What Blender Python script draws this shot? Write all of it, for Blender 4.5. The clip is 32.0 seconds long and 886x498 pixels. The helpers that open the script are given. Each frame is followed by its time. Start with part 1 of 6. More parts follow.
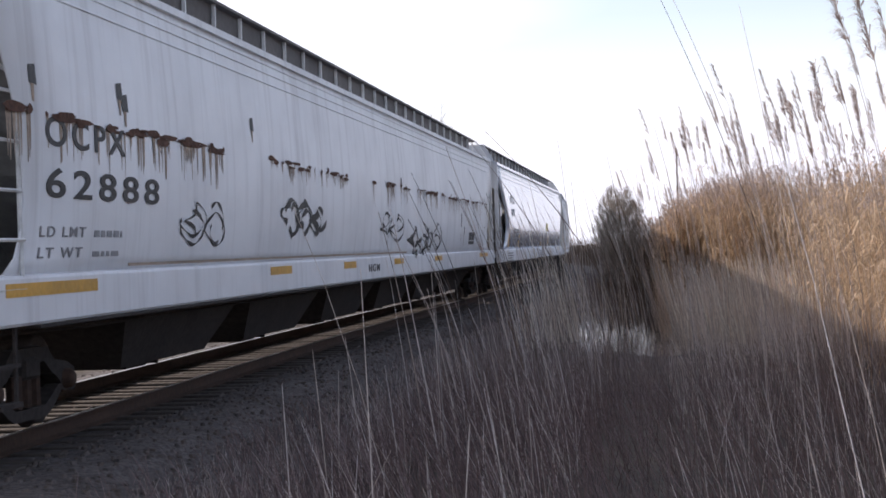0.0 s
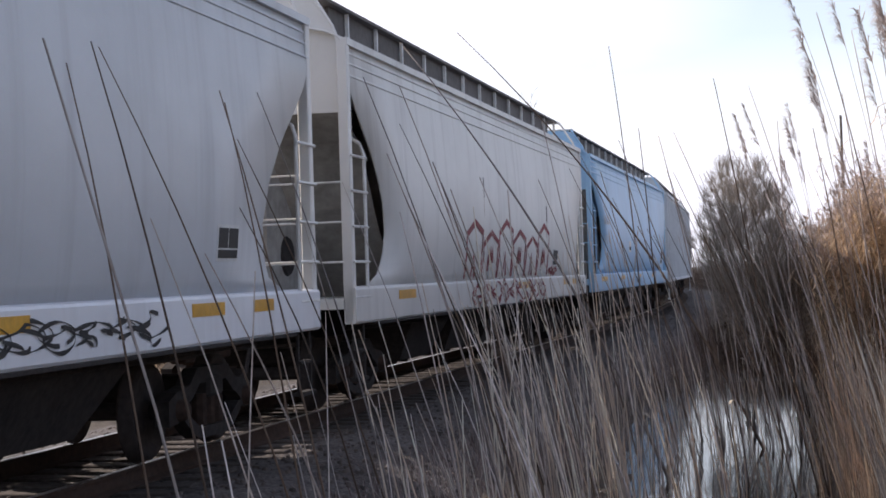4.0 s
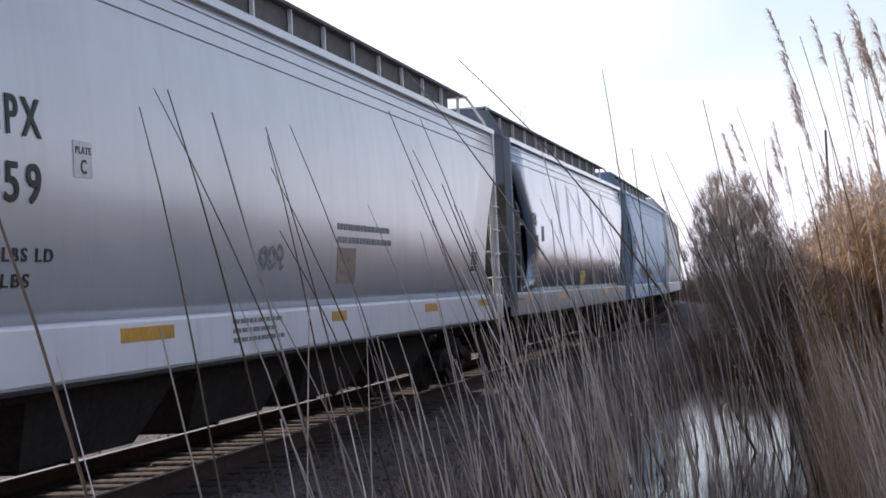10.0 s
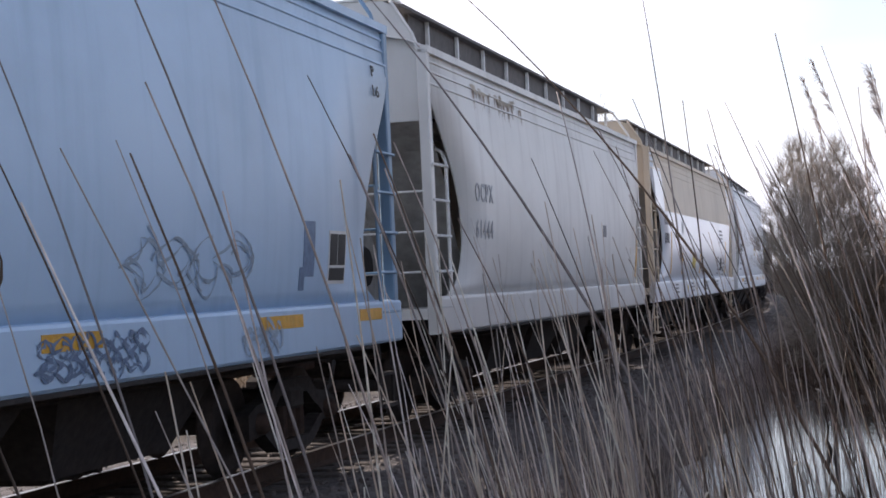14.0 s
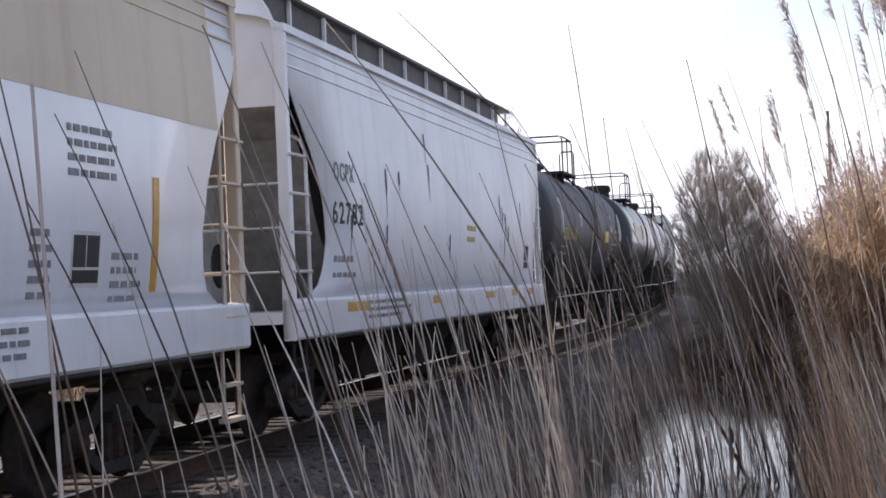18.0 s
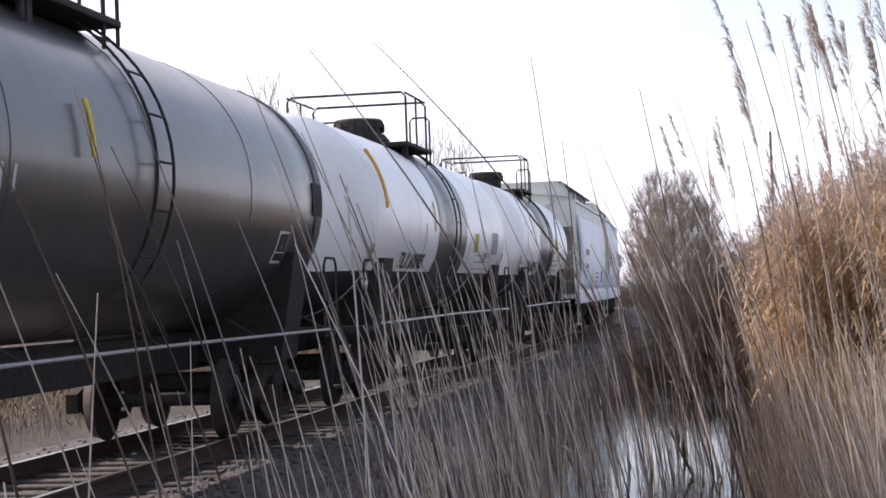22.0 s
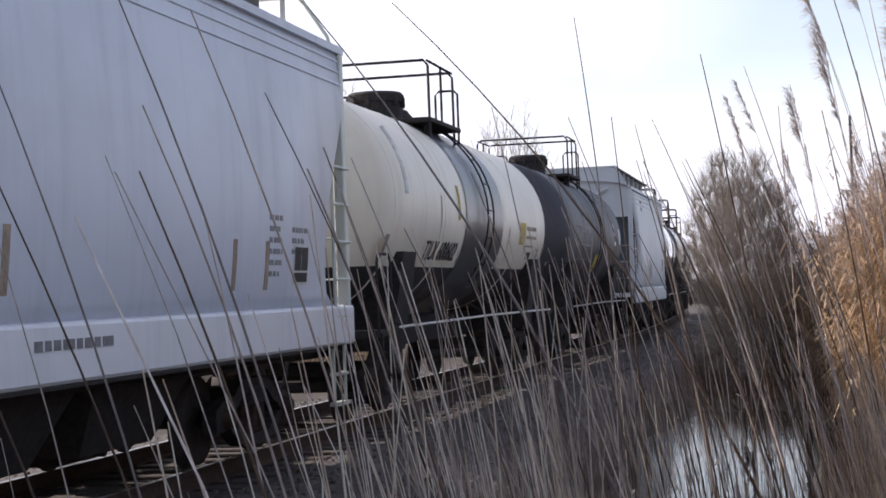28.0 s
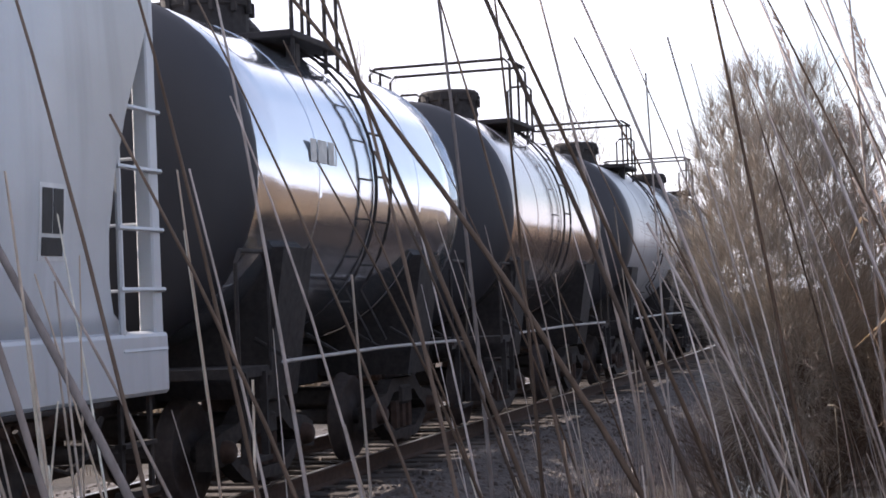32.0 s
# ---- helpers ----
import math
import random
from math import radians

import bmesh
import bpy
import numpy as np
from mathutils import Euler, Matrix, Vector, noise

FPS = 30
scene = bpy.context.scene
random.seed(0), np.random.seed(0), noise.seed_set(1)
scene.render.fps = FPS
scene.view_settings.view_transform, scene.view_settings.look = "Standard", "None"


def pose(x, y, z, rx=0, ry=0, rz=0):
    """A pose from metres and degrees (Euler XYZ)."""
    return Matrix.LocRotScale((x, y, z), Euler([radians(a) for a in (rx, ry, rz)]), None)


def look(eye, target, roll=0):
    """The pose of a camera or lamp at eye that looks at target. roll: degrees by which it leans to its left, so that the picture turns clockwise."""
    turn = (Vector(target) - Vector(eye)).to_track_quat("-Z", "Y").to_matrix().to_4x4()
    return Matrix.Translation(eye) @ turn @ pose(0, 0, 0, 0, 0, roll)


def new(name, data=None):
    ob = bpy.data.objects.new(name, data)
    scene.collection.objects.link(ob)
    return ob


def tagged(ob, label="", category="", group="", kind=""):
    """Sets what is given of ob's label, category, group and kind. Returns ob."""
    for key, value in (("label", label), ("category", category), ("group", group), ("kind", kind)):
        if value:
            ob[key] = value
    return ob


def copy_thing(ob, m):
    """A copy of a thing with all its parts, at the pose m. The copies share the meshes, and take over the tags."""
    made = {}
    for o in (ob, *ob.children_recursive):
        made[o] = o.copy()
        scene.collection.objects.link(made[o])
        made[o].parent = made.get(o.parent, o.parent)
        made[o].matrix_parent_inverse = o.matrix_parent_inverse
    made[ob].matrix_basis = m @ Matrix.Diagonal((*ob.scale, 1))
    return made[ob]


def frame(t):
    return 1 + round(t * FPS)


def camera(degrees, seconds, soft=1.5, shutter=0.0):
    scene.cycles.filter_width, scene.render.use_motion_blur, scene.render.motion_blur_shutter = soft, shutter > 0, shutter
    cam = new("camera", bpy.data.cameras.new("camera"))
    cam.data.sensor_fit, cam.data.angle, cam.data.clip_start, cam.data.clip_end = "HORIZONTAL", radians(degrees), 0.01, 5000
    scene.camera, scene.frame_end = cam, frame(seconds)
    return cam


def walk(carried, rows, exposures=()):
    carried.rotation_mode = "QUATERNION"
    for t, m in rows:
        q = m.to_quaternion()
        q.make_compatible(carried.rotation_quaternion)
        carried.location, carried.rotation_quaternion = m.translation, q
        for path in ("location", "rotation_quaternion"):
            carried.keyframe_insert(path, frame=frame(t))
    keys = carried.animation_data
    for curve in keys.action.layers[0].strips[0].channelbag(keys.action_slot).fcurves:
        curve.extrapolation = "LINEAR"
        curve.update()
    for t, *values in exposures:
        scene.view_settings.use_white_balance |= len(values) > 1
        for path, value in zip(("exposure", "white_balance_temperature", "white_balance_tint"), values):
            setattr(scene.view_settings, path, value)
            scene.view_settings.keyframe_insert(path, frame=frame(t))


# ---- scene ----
# The shot is a long pull-in beside a curving railway: the camera keeps its
# distance from the track and goes forward along it while the train comes on.
# World: z = 0 is the top of the rails, y runs along the track, x towards the camera.
CURVE = ((-60, -0.000204), (-25, -0.000602), (0, -0.0007), (25, -0.000418),
         (60, 0.00155), (110, 0.00130), (220, 0.00110))
S0, S1 = -470, 480
_s = np.arange(S0, S1 + 1.0, 1.0)
_k = np.interp(_s, [c[0] for c in CURVE], [c[1] for c in CURVE])
_h = np.cumsum(_k)
_h = _h - _h[-S0]
_x = -np.cumsum(np.sin(_h))
_y = np.cumsum(np.cos(_h))
_x, _y = _x - _x[-S0], _y - _y[-S0]


def along(s, off=0.0):
    """Place and heading (radians, to the left) at s metres along the track, off metres to its right."""
    h = float(np.interp(s, _s, _h))
    return (float(np.interp(s, _s, _x)) + off * math.cos(h),
            float(np.interp(s, _s, _y)) + off * math.sin(h), h)


EYE_OFF, EYE_Z = 6.476, 1.575
# seconds, way along the track, yaw, pitch, roll, train's advance
ROWS = [
    (0.0, -24.68, 6.99, -0.03, 1.86, 11.9),
    (0.5, -24.68, 5.74, 0.27, 1.71, 26.0),
    (1.0, -24.15, 6.93, 0.48, 1.85, 38.8),
    (1.5, -19.25, 7.41, 0.66, 1.68, 48.9),
    (2.0, -12.74, 7.96, 0.84, 1.78, 57.8),
    (2.5, -7.73, 8.39, 1.16, 1.51, 67.0),
    (3.0, -3.38, 9.64, 1.07, 1.42, 75.7),
    (3.5, -1.16, 11.19, 0.79, 1.78, 82.8),
    (5.5, -3.00, 12.08, 1.18, 1.98, 106.3),
    (6.0, -2.91, 12.28, 1.05, 2.19, 114.7),
    (6.5, -2.91, 11.89, 1.08, 1.96, 121.4),
    (7.0, -2.91, 11.85, 0.92, 1.73, 127.5),
    (7.5, -2.91, 11.67, 0.69, 1.21, 134.2),
    (8.0, -5.16, 11.78, 0.66, 0.81, 142.8),
    (8.5, -5.39, 12.15, 0.82, 1.50, 149.9),
    (9.0, -5.62, 10.81, 0.91, 1.51, 156.3),
    (9.5, -5.05, 10.40, 1.10, 2.14, 162.8),
    (10.0, -2.44, 11.28, 1.39, 2.66, 169.2),
    (10.5, -0.22, 12.08, 1.49, 2.63, 175.3),
    (11.0, 1.11, 12.41, 1.28, 2.88, 181.2),
    (11.5, 1.69, 13.33, 1.51, 2.61, 186.9),
    (12.0, 1.79, 13.56, 1.20, 2.80, 192.3),
    (12.5, 1.88, 13.42, 1.18, 2.68, 197.5),
    (13.0, 2.81, 13.44, 1.25, 2.85, 202.9),
    (13.5, 2.84, 14.31, 1.18, 2.70, 208.9),
    (14.0, 2.87, 14.50, 1.28, 2.69, 214.6),
    (14.5, 2.92, 14.61, 1.26, 2.55, 219.0),
    (16.5, 3.14, 14.63, 1.21, 2.05, 236.8),
    (17.0, 3.03, 13.33, 1.21, 1.42, 242.7),
    (17.5, 2.18, 12.08, 0.98, 1.97, 248.3),
    (18.0, 1.05, 11.20, 1.13, 2.45, 253.5),
    (18.5, -0.30, 10.62, 0.89, 2.85, 258.3),
    (19.0, -0.37, 10.68, 1.18, 3.52, 263.2),
    (19.5, -0.45, 10.62, 1.18, 3.13, 268.9),
    (20.0, -0.53, 10.31, 1.46, 3.12, 275.0),
    (20.5, -0.51, 9.83, 1.35, 2.70, 281.0),
    (21.0, -0.49, 9.65, 1.34, 2.45, 287.5),
    (21.5, -0.47, 9.50, 1.33, 2.25, 293.6),
    (22.0, -0.45, 9.36, 1.44, 2.07, 299.5),
    (22.5, 1.25, 10.10, 1.44, 1.98, 305.3),
    (23.0, 2.06, 10.35, 1.50, 1.99, 311.3),
    (23.5, 2.06, 10.43, 1.36, 2.19, 317.5),
    (24.0, 2.06, 10.43, 1.40, 2.57, 323.3),
    (24.5, 2.06, 10.84, 1.27, 2.40, 327.7),
    (26.5, 2.00, 10.75, 1.30, 2.16, 345.8),
    (27.0, 2.08, 10.94, 1.26, 1.88, 351.6),
    (27.5, 2.16, 11.74, 1.33, 1.98, 356.2),
    (28.0, 2.24, 11.84, 1.43, 2.19, 360.8),
    (28.5, 2.24, 12.71, 1.34, 2.27, 366.8),
    (29.0, 2.24, 11.70, 1.25, 2.53, 373.2),
    (29.5, 2.24, 8.58, 0.96, 1.79, 379.0),
    (30.0, 4.40, 8.88, 1.02, 1.52, 384.1),
    (30.5, 6.47, 9.33, 1.08, 1.55, 387.7),
    (31.0, 8.46, 11.68, 1.38, 1.74, 390.9),
    (31.5, 10.21, 13.63, 1.67, 1.86, 394.5),
    (32.0, 11.70, 14.98, 1.84, 2.38, 398.3),
]
cam = camera(29.28, 32.0, soft=1.7)
walk(cam, [(t, pose(*along(s, EYE_OFF)[:2], EYE_Z, 90 + p, r, yaw)) for t, s, yaw, p, r, _ in ROWS],
     exposures=[(t, v, 6650, 19) for t, v in ((0.0, 0.46), (1.0, 0.15), (2.0, 0.18), (3.0, 0.32), (6.0, 0.56), (7.0, 0.45), (8.0, 0.6), (9.0, 0.42), (10.0, 0.46), (13.0, 0.68), (14.0, 0.62), (17.0, 0.66), (19.0, 0.65), (20.0, 0.52), (21.0, 0.78), (23.0, 0.62), (24.0, 0.68), (27.0, 0.5), (28.0, 0.42), (29.0, 0.56), (30.0, 0.72), (31.0, 0.8), (32.0, 0.92))])

# ---- world and sun ----
SUN_AZ, SUN_EL = radians(70), radians(27.5)   # to the left of the track's direction, ahead
world = bpy.data.worlds.new("sky")
scene.world = world
world.use_nodes = True
wn, wl = world.node_tree.nodes, world.node_tree.links
wn.clear()
w_out = wn.new("ShaderNodeOutputWorld")
w_bg = wn.new("ShaderNodeBackground")
w_bg.inputs["Strength"].default_value = 0.13
sky = wn.new("ShaderNodeTexSky")
sky.sky_type = "NISHITA"
sky.sun_disc = False
sky.sun_elevation = SUN_EL
sky.sun_rotation = -SUN_AZ
sky.dust_density = 0.4
w_tc = wn.new("ShaderNodeTexCoord")
w_map = wn.new("ShaderNodeMapping")
w_map.inputs["Scale"].default_value = (1.0, 1.0, 2.2)
w_noise = wn.new("ShaderNodeTexNoise")
w_noise.inputs["Scale"].default_value = 1.6
w_noise.inputs["Detail"].default_value = 6.0
w_noise.inputs["Roughness"].default_value = 0.55
w_ramp = wn.new("ShaderNodeValToRGB")
w_ramp.color_ramp.elements[0].position = 0.34
w_ramp.color_ramp.elements[1].position = 0.56
w_mix = wn.new("ShaderNodeMix")
w_mix.data_type = "RGBA"
wl.new(w_tc.outputs["Generated"], w_map.inputs["Vector"])
wl.new(w_map.outputs["Vector"], w_noise.inputs["Vector"])
wl.new(w_noise.outputs["Fac"], w_ramp.inputs["Fac"])
# thin cloud: a white veil round the sun, thinner and bluer away from it
w_dot = wn.new("ShaderNodeVectorMath")
w_dot.operation = "DOT_PRODUCT"
w_dot.inputs[1].default_value = (-math.sin(SUN_AZ) * math.cos(SUN_EL), math.cos(SUN_AZ) * math.cos(SUN_EL), math.sin(SUN_EL))
w_rng = wn.new("ShaderNodeMapRange")
w_rng.inputs["From Min"].default_value, w_rng.inputs["From Max"].default_value = 0.38, 0.49
w_rng.inputs["To Min"].default_value, w_rng.inputs["To Max"].default_value = 0.3, 1.0
w_mul = wn.new("ShaderNodeMath")
w_mul.operation = "MULTIPLY"
wl.new(w_tc.outputs["Generated"], w_dot.inputs[0])
wl.new(w_dot.outputs["Value"], w_rng.inputs["Value"])
wl.new(w_rng.outputs["Result"], w_mul.inputs[0])
wl.new(w_ramp.outputs["Color"], w_mul.inputs[1])
w_sep = wn.new("ShaderNodeSeparateXYZ")
w_low = wn.new("ShaderNodeMapRange")
w_low.inputs["From Min"].default_value, w_low.inputs["From Max"].default_value = 0.05, 0.17
w_low.inputs["To Min"].default_value, w_low.inputs["To Max"].default_value = 0.95, 0.0
w_max = wn.new("ShaderNodeMath")
w_max.operation = "MAXIMUM"
wl.new(w_tc.outputs["Generated"], w_sep.inputs[0])
wl.new(w_sep.outputs["Z"], w_low.inputs["Value"])
wl.new(w_mul.outputs[0], w_max.inputs[0])
wl.new(w_low.outputs["Result"], w_max.inputs[1])
wl.new(w_max.outputs[0], w_mix.inputs["Factor"])
wl.new(sky.outputs["Color"], w_mix.inputs["A"])
w_mix.inputs["B"].default_value = (6.6, 7.0, 7.9, 1.0)
wl.new(w_mix.outputs["Result"], w_bg.inputs["Color"])
wl.new(w_bg.outputs["Background"], w_out.inputs["Surface"])

sun_data = bpy.data.lights.new("sun", "SUN")
sun_data.energy, sun_data.angle, sun_data.color = 5.0, radians(0.6), (1.0, 0.93, 0.83)
sun = new("sun", sun_data)
sun_dir = Vector((-math.sin(SUN_AZ) * math.cos(SUN_EL), math.cos(SUN_AZ) * math.cos(SUN_EL), math.sin(SUN_EL)))
sun.matrix_world = look(sun_dir * 60, (0, 0, 0))


# ---- materials ----
def mat_nodes(name):
    m = bpy.data.materials.new(name)
    m.use_nodes = True
    nt = m.node_tree
    return m, nt.nodes, nt.links, nt.nodes["Principled BSDF"]


def noise_node(n, l, scale, stretch=(1, 1, 1), detail=5, rough=0.6, coords="Object"):
    tc = n.new("ShaderNodeTexCoord")
    mp = n.new("ShaderNodeMapping")
    mp.inputs["Scale"].default_value = stretch
    tx = n.new("ShaderNodeTexNoise")
    tx.inputs["Scale"].default_value = scale
    tx.inputs["Detail"].default_value = detail
    tx.inputs["Roughness"].default_value = rough
    l.new(tc.outputs[coords], mp.inputs["Vector"])
    l.new(mp.outputs["Vector"], tx.inputs["Vector"])
    return tx


def ramp_node(n, l, src, lo, hi, c0=(0, 0, 0, 1), c1=(1, 1, 1, 1)):
    r = n.new("ShaderNodeValToRGB")
    r.color_ramp.elements[0].position, r.color_ramp.elements[1].position = lo, hi
    r.color_ramp.elements[0].color, r.color_ramp.elements[1].color = c0, c1
    l.new(src, r.inputs["Fac"])
    return r


def mix_node(n, l, fac, a, b, kind="MIX"):
    x = n.new("ShaderNodeMix")
    x.data_type, x.blend_type = "RGBA", kind
    for key, v in (("Factor", fac), ("A", a), ("B", b)):
        if isinstance(v, (int, float, tuple)):
            x.inputs[key].default_value = v
        else:
            l.new(v, x.inputs[key])
    return x.outputs["Result"]


def c4(c):
    return (c[0], c[1], c[2], 1.0)


def paint(name, col, rough=0.4, metal=0.0, dirt=0.35, coat=0.0, stain=(0.16, 0.12, 0.09), dents=0.02):
    """Weathered railway paint: long vertical streaks, blotches of grime, soft dents in the sheet."""
    m, n, l, b = mat_nodes(name)
    streak = noise_node(n, l, 1.6, (1.0, 2.4, 0.16), 7)
    blot = noise_node(n, l, 0.9, (1, 0.6, 1), 4)
    fine = noise_node(n, l, 38, (1, 1, 1), 3)
    s1 = ramp_node(n, l, streak.outputs["Fac"], 0.50, 0.78)
    s2 = ramp_node(n, l, blot.outputs["Fac"], 0.40, 0.75)
    base = mix_node(n, l, s2.outputs["Color"], c4(col), c4([v * 0.86 for v in col]))
    fac = n.new("ShaderNodeMath")
    fac.operation = "MULTIPLY"
    fac.inputs[1].default_value = dirt
    l.new(s1.outputs["Color"], fac.inputs[0])
    col2 = mix_node(n, l, fac.outputs[0], base, c4([0.55 * a + 0.45 * c for a, c in zip(stain, col)]))
    col3 = mix_node(n, l, 0.06, col2, fine.outputs["Color"], "OVERLAY")
    l.new(col3, b.inputs["Base Color"])
    rr = ramp_node(n, l, s1.outputs["Color"], 0, 1, (rough,) * 3 + (1,), (min(1, rough + (0.25 if coat == 0 else 0.05)),) * 3 + (1,))
    l.new(rr.outputs["Color"], b.inputs["Roughness"])
    b.inputs["Metallic"].default_value = metal
    b.inputs["Coat Weight"].default_value = coat
    b.inputs["Coat Roughness"].default_value = 0.12
    wav = noise_node(n, l, 0.75, (1, 1.1, 0.35), 3, 0.5)
    bump = n.new("ShaderNodeBump")
    bump.inputs["Strength"].default_value = 1.0
    bump.inputs["Distance"].default_value = dents
    l.new(wav.outputs["Fac"], bump.inputs["Height"])
    l.new(bump.outputs["Normal"], b.inputs["Normal"])
    return m


def plain(name, col, rough=0.6, metal=0.0, vary=0.25, scale=14, bump=0.004):
    m, n, l, b = mat_nodes(name)
    t = noise_node(n, l, scale, (1, 1, 1), 5)
    t2 = noise_node(n, l, scale * 0.12, (1, 1, 1), 3)
    r = ramp_node(n, l, t.outputs["Fac"], 0.3, 0.75, c4([v * (1 - vary) for v in col]), c4([min(1, v * (1 + vary)) for v in col]))
    r2 = ramp_node(n, l, t2.outputs["Fac"], 0.35, 0.7, (0.75, 0.75, 0.75, 1), (1, 1, 1, 1))
    l.new(mix_node(n, l, 1.0, r.outputs["Color"], r2.outputs["Color"], "MULTIPLY"), b.inputs["Base Color"])
    b.inputs["Roughness"].default_value = rough
    b.inputs["Metallic"].default_value = metal
    if rough >= 0.8:
        b.inputs["Specular IOR Level"].default_value = 0.3
    bp = n.new("ShaderNodeBump")
    bp.inputs["Distance"].default_value = bump
    l.new(t.outputs["Fac"], bp.inputs["Height"])
    l.new(bp.outputs["Normal"], b.inputs["Normal"])
    return m


def plant(name, col, spread=0.35, rough=0.75, trans=0.0):
    """Dry stems and leaves: every stem differs a little in tone."""
    m, n, l, b = mat_nodes(name)
    g = n.new("ShaderNodeNewGeometry")
    oi = n.new("ShaderNodeObjectInfo")
    add = n.new("ShaderNodeMath")
    add.operation = "ADD"
    fr = n.new("ShaderNodeMath")
    fr.operation = "FRACT"
    l.new(g.outputs["Random Per Island"], add.inputs[0])
    l.new(oi.outputs["Random"], add.inputs[1])
    l.new(add.outputs[0], fr.inputs[0])
    r = n.new("ShaderNodeValToRGB")
    r.color_ramp.elements[0].color = c4([v * (1 - spread) for v in col])
    r.color_ramp.elements[1].color = c4([min(1, v * (1 + spread)) for v in col])
    e = r.color_ramp.elements.new(0.5)
    e.color = c4([col[0] * 1.02, col[1] * 0.95, col[2] * 0.86])
    l.new(fr.outputs[0], r.inputs["Fac"])
    t = noise_node(n, l, 9, (3, 3, 1), 4)
    r2 = ramp_node(n, l, t.outputs["Fac"], 0.35, 0.7, (0.62, 0.6, 0.58, 1), (1, 1, 1, 1))
    l.new(mix_node(n, l, 1.0, r.outputs["Color"], r2.outputs["Color"], "MULTIPLY"), b.inputs["Base Color"])
    b.inputs["Roughness"].default_value = rough
    b.inputs["Specular IOR Level"].default_value = 0.25
    if trans:
        tr = n.new("ShaderNodeBsdfTranslucent")
        mx = n.new("ShaderNodeMixShader")
        mx.inputs[0].default_value = trans
        l.new(r.outputs["Color"], tr.inputs["Color"])
        l.new(b.outputs[0], mx.inputs[1])
        l.new(tr.outputs[0], mx.inputs[2])
        l.new(mx.outputs[0], n["Material Output"].inputs["Surface"])
    return m


WHITE = (0.80, 0.81, 0.83)
P = {
    "white_rust": paint("old_white_paint", (0.78, 0.79, 0.80), 0.5, dirt=0.5),
    "silver": paint("glossy_silver_grey_paint", (0.55, 0.61, 0.70), 0.22, 0.15, 0.05, 0.5, dents=0.025),
    "pale_grey": paint("pale_grey_paint", (0.53, 0.55, 0.57), 0.42, dirt=0.3),
    "warm_white": paint("warm_white_paint", (0.68, 0.67, 0.64), 0.45, dirt=0.4),
    "blue": paint("light_blue_paint", (0.29, 0.50, 0.71), 0.42, dirt=0.18, stain=(0.35, 0.45, 0.5)),
    "ribbed": paint("ribbed_car_grey_white_paint", (0.77, 0.78, 0.80), 0.42, 0.0, 0.35),
    "grey_gloss": paint("glossy_light_grey_paint", (0.50, 0.52, 0.55), 0.28, 0.2, 0.2, 0.4, dents=0.03),
    "steel": paint("glossy_steel_grey_paint", (0.18, 0.245, 0.35), 0.2, 0.5, 0.06, 0.6, dents=0.03),
    "steel_frame": paint("dark_blue_grey_paint", (0.13, 0.17, 0.21), 0.45, 0.1, 0.3),
    "blue_pale": paint("faded_blue_paint", (0.40, 0.55, 0.71), 0.42, dirt=0.4, stain=(0.2, 0.3, 0.38)),
    "blue_frame": paint("slate_blue_frame_paint", (0.17, 0.28, 0.40), 0.45, 0.0, 0.35, stain=(0.08, 0.12, 0.16)),
    "white": paint("clean_white_paint", WHITE, 0.42, dirt=0.3),
    "tan": paint("tan_paint", (0.62, 0.51, 0.38), 0.5, dirt=0.35),
    "white_gloss": paint("glossy_white_paint", (0.78, 0.80, 0.84), 0.3, 0.05, 0.15, 0.2, dents=0.03),
    "green_white": paint("greenish_white_paint", (0.58, 0.61, 0.56), 0.42, dirt=0.4),
    "bluish": paint("bluish_white_paint", (0.62, 0.66, 0.74), 0.4, dirt=0.25),
    "black": paint("black_tank_paint", (0.030, 0.030, 0.036), 0.55, 0, 0.3, 0.0, (0.05, 0.045, 0.045)),
    "black_gloss": paint("glossy_black_tank_paint", (0.055, 0.054, 0.056), 0.34, 0.0, 0.35, 0.25, (0.09, 0.075, 0.07)),
    "tank_white": paint("white_tank_paint", (0.86, 0.85, 0.84), 0.33, dirt=0.25, stain=(0.5, 0.35, 0.15)),
    "cream": paint("cream_tank_paint", (0.80, 0.75, 0.63), 0.4, dirt=0.4, stain=(0.42, 0.28, 0.12)),
    "band": paint("dark_slate_band_paint", (0.055, 0.066, 0.078), 0.38, 0.05, 0.4, 0.25, (0.16, 0.14, 0.13)),
    "navy": paint("dark_blue_black_tank_paint", (0.040, 0.041, 0.052), 0.5, 0, 0.4, 0.0, (0.09, 0.08, 0.09)),
    "mirror_steel": paint("bright_metal_tank_jacket", (0.62, 0.66, 0.72), 0.09, 0.92, 0.12, 0.3, (0.12, 0.1, 0.1), dents=0.008),
    "brown": paint("brown_grimy_tank_jacket", (0.42, 0.37, 0.35), 0.14, 0.85, 0.4, 0.3, (0.08, 0.06, 0.05), dents=0.008),
    "grey_tank": paint("grey_tank_paint", (0.33, 0.34, 0.36), 0.4, 0.1, 0.4, 0.2),
}
DARK = plain("grimy_black_steel", (0.036, 0.031, 0.030), 0.8, 0.0, 0.4)
UNDER = plain("dusty_underframe_steel", (0.040, 0.033, 0.030), 0.85, 0.0, 0.4)
RUSTY = plain("rusty_steel", (0.055, 0.033, 0.024), 0.85, 0.0, 0.4)
# shade at the car ends is mixed into this grey
SHEET = plain("end_sheet_shade_in_colour", (0.36, 0.345, 0.32), 0.7, 0.0, 0.25, 6)
